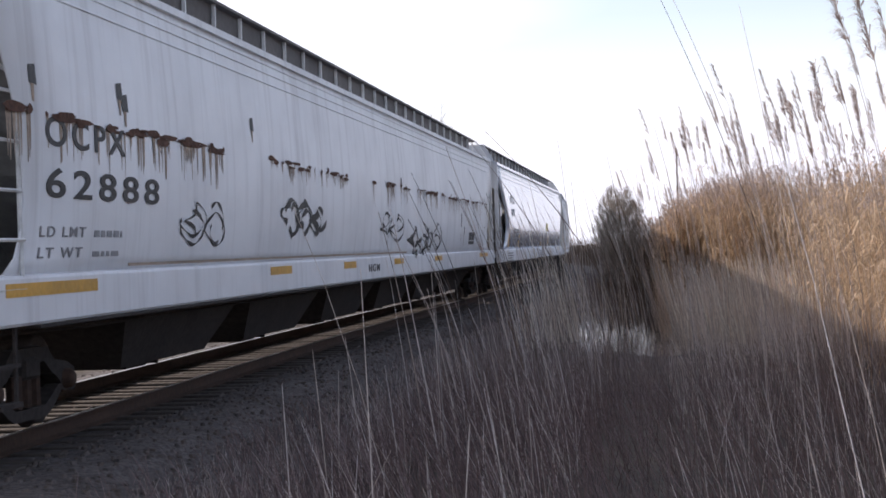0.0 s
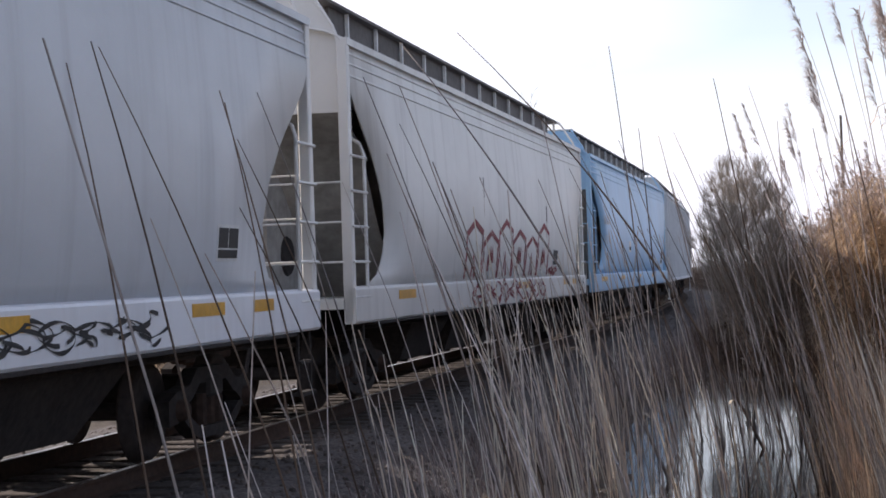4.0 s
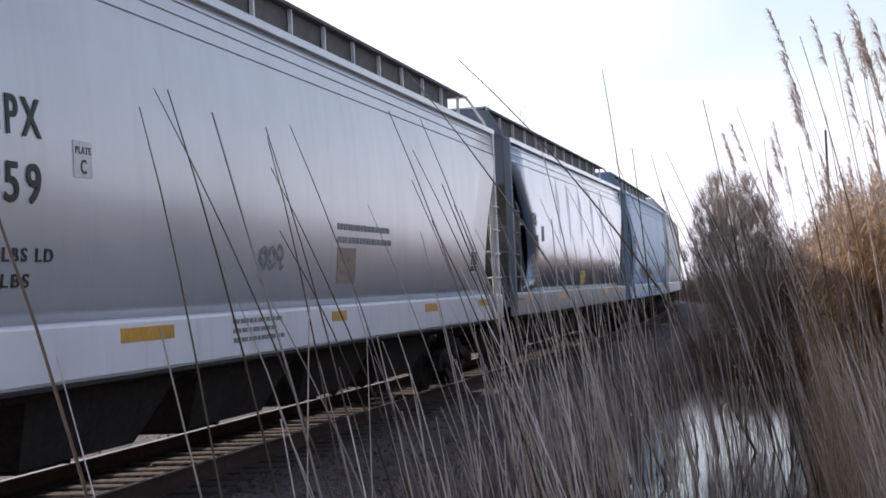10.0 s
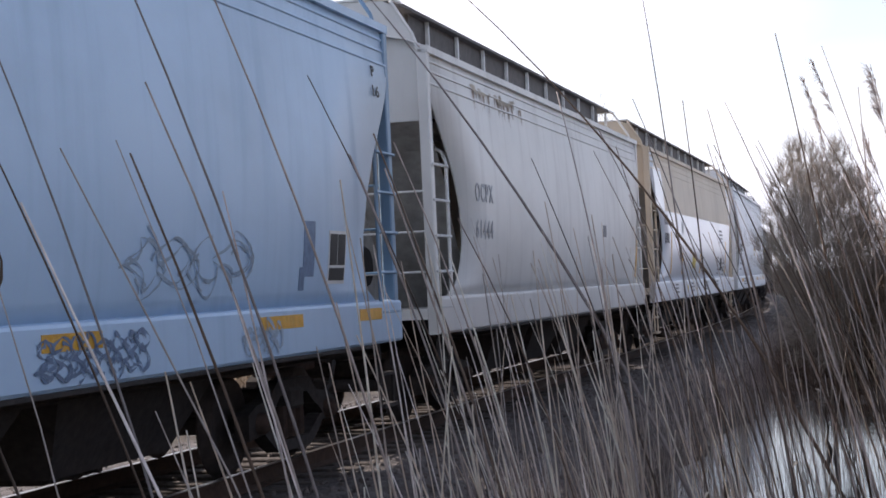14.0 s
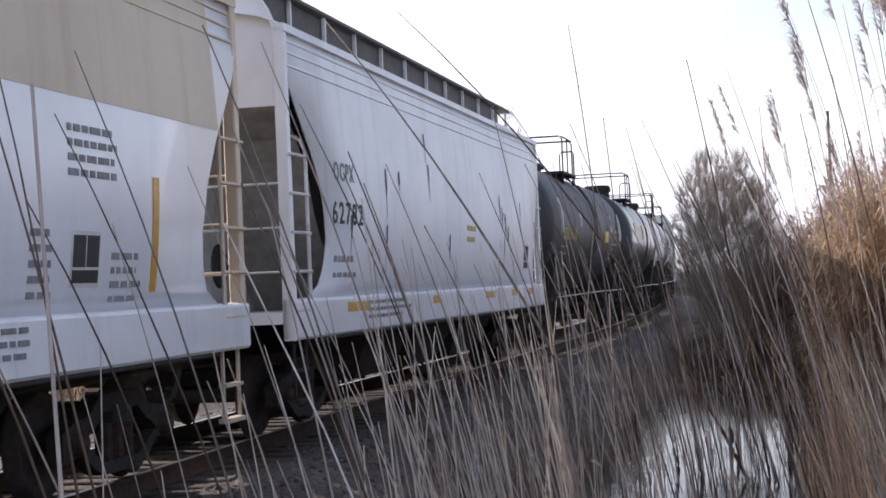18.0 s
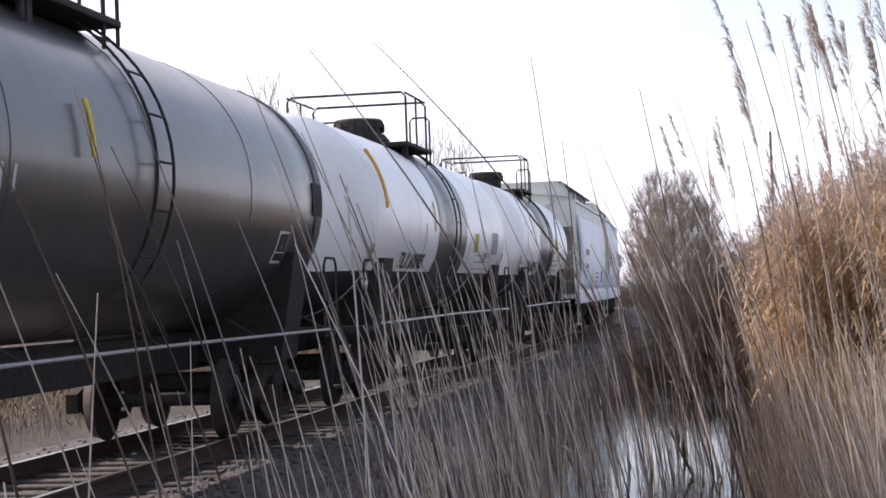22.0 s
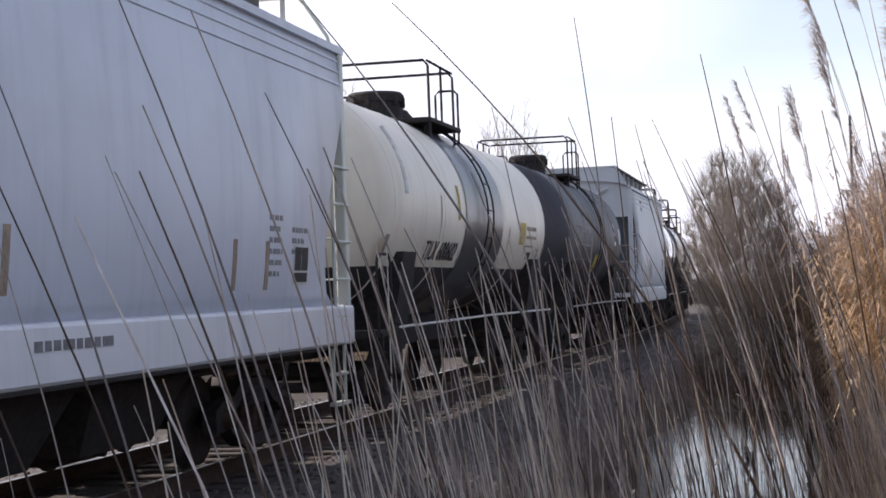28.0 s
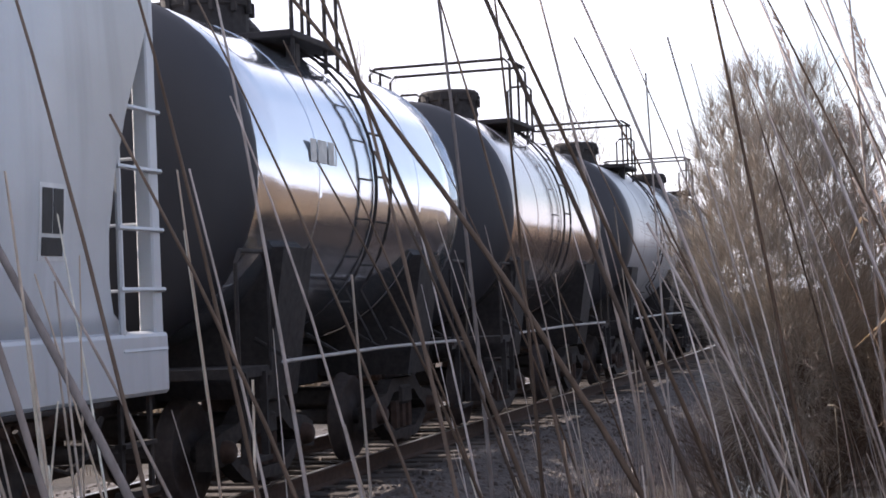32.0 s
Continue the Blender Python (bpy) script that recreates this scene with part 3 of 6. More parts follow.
def patch(car, name, y0, y1, z0, z1, mat, x=None, label="", lift=0.006):
    """A sticker or painted panel that follows the side of the car."""
    f = x if callable(x) else (lambda z: x) if x is not None else side_x
    n = max(2, int((z1 - z0) / 0.12) + 1)
    rows = []
    for i in range(n):
        z = z0 + (z1 - z0) * i / (n - 1)
        rows.append([(f(z) + lift, y0, z), (f(z) + lift, y1, z)])
    sh = Shape().grid(rows)
    k = len(sh.v)
    sh.add([(a - 0.005, b, c) for a, b, c in sh.v], [])
    sh.f += [tuple(i + k for i in q)[::-1] for q in sh.f]
    rim = [2 * i for i in range(n)] + [2 * i + 1 for i in range(n - 1, -1, -1)]
    sh.f += [(rim[i], rim[(i + 1) % len(rim)], rim[(i + 1) % len(rim)] + k, rim[i] + k) for i in range(len(rim))]
    return part(name, sh, mat, car, label)


def stencil(car, y, z, w=0.55, hh=0.42, x=None, mat=None):
    """Black service stencil: two panels over a third, with pale rims."""
    patch(car, "stencil_rim", y - 0.03, y + w + 0.03, z - 0.03, z + hh + 0.03, WHITE_MARK, x, "pale rim of a service stencil", 0.004)
    m = mat or BLACK_INK
    patch(car, "stencil", y, y + w * 0.47, z + hh * 0.33, z + hh, m, x, "black service stencil", 0.009)
    patch(car, "stencil", y + w * 0.53, y + w, z + hh * 0.33, z + hh, m, x, "black service stencil", 0.009)
    patch(car, "stencil", y, y + w, z, z + hh * 0.27, m, x, "black service stencil", 0.009)


def bars(car, y, z, w, rows, hh=0.05, x=None, ink=None, seed=1):
    """Writing too small to read: rows of short bars."""
    rnd = random.Random(seed)
    f = x if callable(x) else (lambda q: x) if x is not None else side_x
    sh = Shape()
    for r in range(rows):
        a = y
        end = y + w * rnd.uniform(0.75, 1.0)
        zz = z - r * hh * 2.1
        while a < end:
            b = min(end, a + rnd.uniform(0.06, 0.22))
            q = f(zz) + 0.004
            sh.box(q - 0.003, q + 0.003, a, b, zz, zz + hh)
            a = b + 0.045
    return tagged(part("small_print", sh, ink or GREY_INK, car, "rows of faded small print"), kind="stuff")


def spray(car, y, z, w, hh, ink, seed, letters=5, thick=0.05, x=None, label="looping spray-painted tag"):
    """Sprayed loops and strokes, no letters."""
    rnd = random.Random(seed)
    f = x if callable(x) else (lambda q: x) if x is not None else side_x
    sh = Shape()
    for i in range(letters):
        cx = y + w * (i + 0.5) / letters
        for j in range(3):
            pts = []
            a0, turn = rnd.uniform(0, 6.28), rnd.choice((-1, 1)) * rnd.uniform(2.5, 6.0)
            rx, rz = w / letters * rnd.uniform(0.3, 0.62), hh * rnd.uniform(0.25, 0.52)
            ox, oz = cx + rnd.uniform(-0.15, 0.15) * w / letters, z + hh * rnd.uniform(0.35, 0.65)
            kink = rnd.uniform(0.0, 0.5)
            for q in range(17):
                a = a0 + turn * q / 16
                pts.append((ox + rx * (math.cos(a) + kink * math.cos(3 * a)), oz + rz * (math.sin(a) + kink * math.sin(2 * a))))
            left, right = [], []
            for q in range(17):
                p, o = pts[min(q + 1, 16)], pts[max(q - 1, 0)]
                d = Vector((p[0] - o[0], p[1] - o[1]))
                d = d.normalized() if d.length > 1e-6 else Vector((1, 0))
                t = thick * (0.6 + 0.4 * math.sin(q * 0.9 + j))
                zc = pts[q][1]
                for lst, sg in ((left, 1), (right, -1)):
                    py, pz = pts[q][0] - d.y * t / 2 * sg, zc + d.x * t / 2 * sg
                    lst.append((f(pz) + 0.007 + 0.001 * j, py, pz))
            sh.grid([left, right])
    return part("spray_tag", sh, ink, car, label)


def block_spray(car, y, z, w, hh, ink, seed, letters=5, thick=0.09):
    """Tall outlined shapes sprayed side by side, like a child's skyline."""
    rnd = random.Random(seed)
    sh = Shape()

    def stroke(pts):
        left, right = [], []
        for q in range(len(pts)):
            p, o = pts[min(q + 1, len(pts) - 1)], pts[max(q - 1, 0)]
            d = Vector((p[0] - o[0], p[1] - o[1])).normalized()
            t = thick * rnd.uniform(0.8, 1.2)
            for lst, sg in ((left, 1), (right, -1)):
                py, pz = pts[q][0] - d.y * t / 2 * sg, pts[q][1] + d.x * t / 2 * sg
                lst.append((side_x(max(pz, 1.48)) + 0.008, py, pz))
        sh.grid([left, right])
    for i in range(letters):
        a, b = y + w * i / letters, y + w * (i + 0.95) / letters
        top = z + hh * rnd.uniform(0.72, 1.0)
        mid = (a + b) / 2
        stroke([(a, z), (a + 0.04, z + hh * 0.4), (a, top - 0.2), (mid, top), (b, top - 0.15), (b - 0.06, z + hh * 0.5), (b, z)])
        if i % 2 == 0:
            stroke([(mid - 0.16, z + 0.02), (mid - 0.05, z + hh * 0.4), (mid + 0.12, z + 0.02)])
        else:
            for q in range(3):
                stroke([(mid - 0.2 + q * 0.13, z + 0.1 + 0.1 * q), (mid - 0.22 + q * 0.13, z + hh * 0.3), (mid - 0.13 + q * 0.13, z + hh * 0.5), (mid - 0.1 + q * 0.13, z + hh * 0.25)])
    return part("spray_tag", sh, ink, car, "tall outlined red spray painting")


def rust_row(car, y0, y1, z, seed, drop=0.4, n=14, wide=0.16, dark=None):
    """A row of rusted patches under a seam with runs below them."""
    rnd = random.Random(seed)
    for i in range(n):
        y = rnd.uniform(y0, y1)
        w = rnd.uniform(0.15, 0.9) ** 1.5 * wide
        t = rnd.uniform(0.012, 0.045)
        zz = z + rnd.uniform(-0.035, 0.05)
        m = 7
        ring = [(y + w * math.cos(6.283 * q / m) * rnd.uniform(0.7, 1.2), zz + t * math.sin(6.283 * q / m) * rnd.uniform(0.7, 1.2)) for q in range(m)]
        part("rust_patch", Shape().add([(side_x(p[1]) + 0.007 + 0.0004 * i, p[0], p[1]) for p in ring], [tuple(range(m))]), dark or RUST, car, "dark rust patch under a seam")
        for q in range(rnd.randint(1, 3)):
            yy, ln, ww = y + rnd.uniform(-0.7, 0.7) * w, drop * rnd.uniform(0.25, 1.0), rnd.uniform(0.012, 0.035)
            rust_run(car, yy, zz, ln, ww, side_x, RUST_PALE, 0.005)


def rust_run(car, y, z, ln, w, face, ink=None, lift=0.006):
    """A stain that tapers as it runs down the side."""
    rows = []
    for u in (0, 0.25, 0.5, 0.75, 1):
        zz, k = z - ln * u, w * (1 - 0.75 * u)
        rows.append([(face(zz) + lift, y - k, zz), (face(zz) + lift, y + k, zz)])
    return part("rust_run", Shape().grid(rows), ink or RUST_PALE, car, "pale rust run")


def drip(car, y, z, ln, mats=(None, None), w=0.03):
    """A dark spot with a long run below it."""
    sh = Shape()
    sh.add([(side_x(z + a) + 0.008, y + b, z + a) for b, a in ((-w, 0), (w, 0.02), (w * 1.2, -0.16), (w * 0.4, -ln * 0.5), (-w * 0.3, -ln * 0.5), (-w, -0.15))], [(0, 1, 2, 3, 4, 5)])
    part("rust_drip", sh, mats[0] or BLACK_INK, car, "dark drip from a vent hole")
    s2 = Shape()
    s2.add([(side_x(z + a) + 0.006, y + b, z + a) for b, a in ((-w * 0.6, -0.1), (w * 0.6, -0.1), (w * 0.3, -ln), (-w * 0.3, -ln))], [(0, 1, 2, 3)])
    part("rust_run", s2, mats[1] or RUST_PALE, car, "pale rust run")


def hopper(length, side, label, sill=None, end=None, roof=None, ribs=False, upper=None, reflectors=True, cutsize=1.0, marks=(), near_cut=1.0, slope=None):
    """Covered hopper car: bulging side sheets cut back at the ends, side sills, roof with walkway,
    slope sheets, ladders, posts, outlet chutes and trucks."""
    car = tagged(new("hopper_car"), label, "train car", "cars of the freight train")
    h = length / 2
    sill, end, roof = sill or side, end or side, roof or side
    fx = (lambda z: 1.50) if ribs else side_x
    z_lo = 1.12 if ribs else SILL_HI
    cs = cutsize * min(1.5, max(0.75, length / 19.5))
    zs = [z_lo + (EAVE - z_lo) * i / 22 for i in range(23)]
    nseg = max(6, int(length / 1.5))
    for sg in (1, -1):
        rows = []
        for z in zs:
            c = cut(max(z, 1.9) if ribs else z, cs)
            rows.append([(sg * fx(z), -h + c * near_cut + (2 * h - c - c * near_cut) * j / nseg, z) for j in range(nseg + 1)])
        sh = Shape().grid(rows if sg > 0 else [r[::-1] for r in rows])
        ob = part("side_panel", sh, side, car, smooth=True)
        md = ob.modifiers.new("thickness", "SOLIDIFY")
        md.thickness, md.offset = 0.02, -1
        if sg > 0 and upper:
            lo, mat = upper
            c = cut(lo, cs)
            patch(car, "painted_panel", -h + c + 0.03, h - c - 0.03, lo, EAVE - 0.02, mat, None, "tan upper paint", 0.004)
        # sill
        if ribs:
            part("side_sill", Shape().box(min(sg * 1.49, sg * 1.56), max(sg * 1.49, sg * 1.56), -h, h, 1.05, 1.16, 0.01), sill, car)
        else:
            prof = [(1.45, 1.05), (1.565, 1.05), (1.585, 1.075), (1.585, 1.435), (1.575, 1.458), (1.50, 1.474), (1.45, 1.474)]
            prof = prof if sg > 0 else [(-a, b) for a, b in prof][::-1]
            sh = Shape().grid([[(a, -h, b) for a, b in prof], [(a, h, b) for a, b in prof]], True)
            sh.f += [tuple(range(7)), tuple(range(13, 6, -1))]
            part("side_sill", sh, sill, car)
        part("sill_flange", Shape().box(min(sg * 1.40, sg * 1.60), max(sg * 1.40, sg * 1.60), -h + 0.9, h - 0.9, 1.02, 1.048), UNDER, car)
        # top chord with its lines of ribs
        tc = Shape()
        for z in (() if ribs else (3.86, 4.0, 4.12)):
            q = fx(z)
            part("chord_rib", Shape().tube([(sg * (q - 0.003), -h + 0.06, z), (sg * (q - 0.003), h - 0.06, z)], 0.017, 6), side if not upper else upper[1], car)
        tc.box(min(sg * 1.44, sg * 1.57), max(sg * 1.44, sg * 1.57), -h, h, EAVE - 0.05, EAVE + 0.03)
        part("top_chord", tc, side if not upper else upper[1], car)
        if ribs:
            nr = 19
            for i in range(nr):
                y = -h + 1.5 + (2 * h - 3.0) * i / (nr - 1)
                rb = Shape()
                rb.add([(sg * 1.50, y - 0.065, 1.1), (sg * 1.565, y - 0.05, 1.1), (sg * 1.565, y + 0.05, 1.1), (sg * 1.50, y + 0.065, 1.1),
                        (sg * 1.50, y - 0.065, 4.16), (sg * 1.565, y - 0.05, 4.08), (sg * 1.565, y + 0.05, 4.08), (sg * 1.50, y + 0.065, 4.16)],
                       [(0, 1, 5, 4), (1, 2, 6, 5), (2, 3, 7, 6), (4, 5, 6, 7), (0, 3, 2, 1)])
                # greyer than the side sheets: the flanks' shade is put into the post colour
                part("side_post", rb, P["pale_grey"], car)
    # roof
    rows = []
    for j in range(nseg + 1):
        y = -h + 2 * h * j / nseg
        rows.append([(1.5 * math.sin(a), y, EAVE + 0.01 + 0.24 * (math.cos(a) - math.cos(1.5708)) ) for a in [(-1 + 2 * i / 12) * 1.5708 for i in range(13)]])
    ob = part("roof", Shape().grid(rows), roof, car, smooth=True)
    md = ob.modifiers.new("thickness", "SOLIDIFY")
    md.thickness, md.offset = 0.02, -1
    # hatch trough and walkways
    part("hatch_trough", Shape().box(-0.33, 0.33, -h + 1.6, h - 1.6, 4.46, 4.72, 0.03), roof, car)
    for i in range(max(3, int(length / 2.6))):
        y = -h + 2.2 + (2 * h - 4.4) * i / (max(3, int(length / 2.6)) - 1)
        part("hatch_cover", Shape().box(-0.36, 0.36, y - 0.5, y + 0.5, 4.715, 4.77, 0.015), roof, car)
    for sg in (1, -1):
        a, b = sorted((sg * 0.62, sg * 1.12))
        part("walkway", Shape().box(a, b, -h + 0.35, h - 0.35, 4.84, 4.88), GRATE, car, "dark steel grating walkway")
        # an added dark sheet makes the shade between roof and walkway
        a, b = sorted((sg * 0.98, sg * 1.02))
        part("walkway_shade_sheet", Shape().box(a, b, -h + 1.2, h - 1.2, 4.38, 4.84), GRATE, car, "dark sheet added for the shade under the walkway")
        k = max(4, int(length / 1.35))
        for i in range(k):
            y = -h + 0.5 + (2 * h - 1.0) * i / (k - 1)
            br = Shape().box(min(sg * 1.03, sg * 1.075), max(sg * 1.03, sg * 1.075), y - 0.022, y + 0.022, 4.37, 4.86)
            part("walkway_bracket", br, BRIGHT, car, "pale steel bracket")
    for e in (-1, 1):
        for i in range(2):
            y0 = e * (h - 0.08 - 0.30 * i)
            part("end_step", Shape().box(-1.15, 1.15, min(y0, y0 - e * 0.16), max(y0, y0 - e * 0.16), 4.85, 4.875), BRIGHT, car, "pale end walkway board")
        for x in (-1.12, 1.12):
            k = 1 if x > 0 else -1
            part("corner_rail", Shape().tube([(x, e * (h - 0.45), 4.86), (x, e * (h - 0.14), 4.86), (x + k * 0.04, e * (h - 0.05), 4.80), (x + k * 0.28, e * (h - 0.02), 4.42), (x + k * 0.34, e * (h - 0.02), 4.22)], 0.022, 6), end, car, "bent corner grab rail")
        # end wall, slope sheet, platform
        y1 = e * (h - 0.10)
        crown = [(1.40, 4.40), (1.14, 4.78), (1.04, 4.83), (0.40, 4.86)] if e < 0 else [(1.40, 4.30), (1.10, 4.40), (0.80, 4.46), (0.40, 4.50)]
        low = 3.14 if ribs else 3.45
        ring = [(-1.46, low), (1.46, low), (1.46, 4.24)] + crown + [(-a, b) for a, b in crown[::-1]] + [(-1.46, 4.24)]
        m = len(ring)
        sh = Shape().add([(a, y1 - e * 0.02 * q, b) for q in (0, 2) for a, b in ring], [tuple(range(m)), tuple(range(2 * m - 1, m - 1, -1))] + [(i, (i + 1) % m, m + (i + 1) % m, m + i) for i in range(m)])
        part("end_panel", sh, end, car)
        s0, s1 = e * (h - 0.14), e * (h - 2.5 * cs)
        rows = []
        for i in range(9):
            z = low + 0.01 - (low - 1.34) * i / 8
            inset = 0.14 + (2.5 * cs - 0.14) * i / 8
            rows.append((max(inset, cut(z, cs) + 0.08) if i else inset, z))
        sheet = [[(x, e * (h - a - 0.05 * q), z - 0.05 * q) for x in (-1.46, 1.46)] for q in (0, 1) for a, z in (rows if q == 0 else rows[::-1])]
        # the sheet's shade is put into its colour: SHEET, or slope where given
        part("slope_sheet", Shape().grid(sheet + sheet[:1]), slope or SHEET, car, "sloping end sheet with shade in its colour")
        part("end_platform", Shape().box(-1.44, 1.44, min(e * h, s1), max(e * h, s1), 1.22, 1.34), end, car)
        for x in (-0.5, 0.5):
            gs = Shape()
            ys = [e * (h - 0.12), e * (h - 0.12), s1 + e * 0.4]
            gs.add([(x - 0.02, ys[0], 1.34), (x - 0.02, ys[1], 3.2), (x - 0.02, s1 + e * 0.25, 1.34), (x + 0.02, ys[0], 1.34), (x + 0.02, ys[1], 3.2), (x + 0.02, s1 + e * 0.25, 1.34)],
                   [(0, 1, 2), (5, 4, 3), (0, 3, 4, 1), (1, 4, 5, 2), (0, 2, 5, 3)])
            part("end_gusset", gs, SHEET, car, "end gusset plate with shade in its colour")
        part("gusset_hole", Shape().lathe([(0.0, 0.03), (0.22, 0.03), (0.24, 0.0)], (0.52, e * (h - 0.85 * cs), 1.85), "x", 16), DARK, car, "dark round lightening hole")
        for x in (-1.5, 1.5):
            sg = 1 if x > 0 else -1
            part("corner_post", Shape().box(x - 0.06, x + 0.06, min(e * h, e * (h - 0.13)), max(e * h, e * (h - 0.13)), 1.05, EAVE, 0.012), end, car)
            lad_mat = BRIGHT if side in (P["white"], P["white_rust"], P["warm_white"]) else end
            ld = Shape().tube([(x + sg * 0.06, e * (h - 0.62), 1.2), (x + sg * 0.06, e * (h - 0.62), 3.0), (x + sg * 0.02, e * (h - 0.60), 3.12), (x - sg * 0.1, e * (h - 0.60), 3.2)], 0.022, 6)
            ladder = part("ladder", ld, lad_mat, car)
            for z in (1.35, 1.75, 2.15, 2.55, 2.95):
                part("rung", Shape().tube([(x + sg * 0.075, e * (h - 0.66), z), (x + sg * 0.075, e * h, z)], 0.017, 5), lad_mat, ladder)
            st = Shape()
            for y in (h - 0.12, h - 0.55):
                st.box(x - 0.012, x + 0.012, min(e * y, e * (y - 0.045)), max(e * y, e * (y - 0.045)), 0.42, 1.05)
            st.box(x - 0.05, x + 0.05, min(e * (h - 0.12), e * (h - 0.59)), max(e * (h - 0.12), e * (h - 0.59)), 0.40, 0.44)
            st.box(x - 0.04, x + 0.04, min(e * (h - 0.12), e * (h - 0.59)), max(e * (h - 0.12), e * (h - 0.59)), 0.72, 0.75)
            part("step_stirrup", st, end if end in (P["tan"], P["green_white"]) or ribs else UNDER, car)
        for z in (1.75, 2.2, 2.65):
            part("grab_iron", Shape().tube([(-1.45, e * (h + 0.01), z), (1.45, e * (h + 0.01), z)], 0.013, 5), lad_mat, car)
        part("brace", Shape().tube([(-0.6, e * (h - 0.06), 3.42), (0.9, e * (h - 0.06), EAVE)], 0.05, 5), end, car)
        coupler(car, e, h)
    # underframe
    part("centre_sill", Shape().box(-0.22, 0.22, -h, h, 0.78, 1.22, 0.02), UNDER, car)
    n = 3 if length < 18 else 4 if length < 30 else 6
    in0 = h - 3.9 if length > 13 else h - 3.0
    for i in range(n):
        y = -in0 + 2 * in0 * (i + 0.5) / n
        w = in0 / n
        ch = Shape().add([(-1.4, y - w, 1.3), (1.4, y - w, 1.3), (1.4, y + w, 1.3), (-1.4, y + w, 1.3), (-0.95, y - w * 0.62, 0.40), (0.95, y - w * 0.62, 0.40), (0.95, y + w * 0.62, 0.40), (-0.95, y + w * 0.62, 0.40)],
                         [(0, 1, 5, 4), (1, 2, 6, 5), (2, 3, 7, 6), (3, 0, 4, 7), (4, 5, 6, 7), (3, 2, 1, 0)])
        cb = part("outlet_chute", ch, UNDER, car, "dusty outlet chute")
        part("outlet_gate", Shape().box(-0.6, 0.6, y - 0.4, y + 0.4, 0.30, 0.40, 0.01).tube([(0.6, y, 0.38), (0.85, y, 0.38)], 0.04, 6), DARK, cb)
    part("brake_pipe", Shape().tube([(1.2, -h + 1, 0.98), (1.22, -h + 3, 0.95), (1.2, 0, 0.97), (1.22, h - 3, 0.95), (1.2, h - 1, 0.98)], 0.03, 6), UNDER, car)
    for y in (-(h - 1.95), h - 1.95):
        truck(car, y)
    if reflectors:
        zz = 1.25 if not ribs else None
        if not ribs:
            for y, w in marks or [(0.95 + (2 * h - 2.6) * i / 4, 0.62) for i in range(5)]:
                patch(car, "reflector", -h + y, -h + y + w, 1.29, 1.40, ORANGE, 1.585, "orange-yellow reflective strip", 0.005)
    return car


BOLT_ME = Shape().box(-0.025, 0.025, -0.025, 0.025, -0.07, 0.07, 0.006).mesh("bolt")
BOLT_ME.materials.append(DARK)


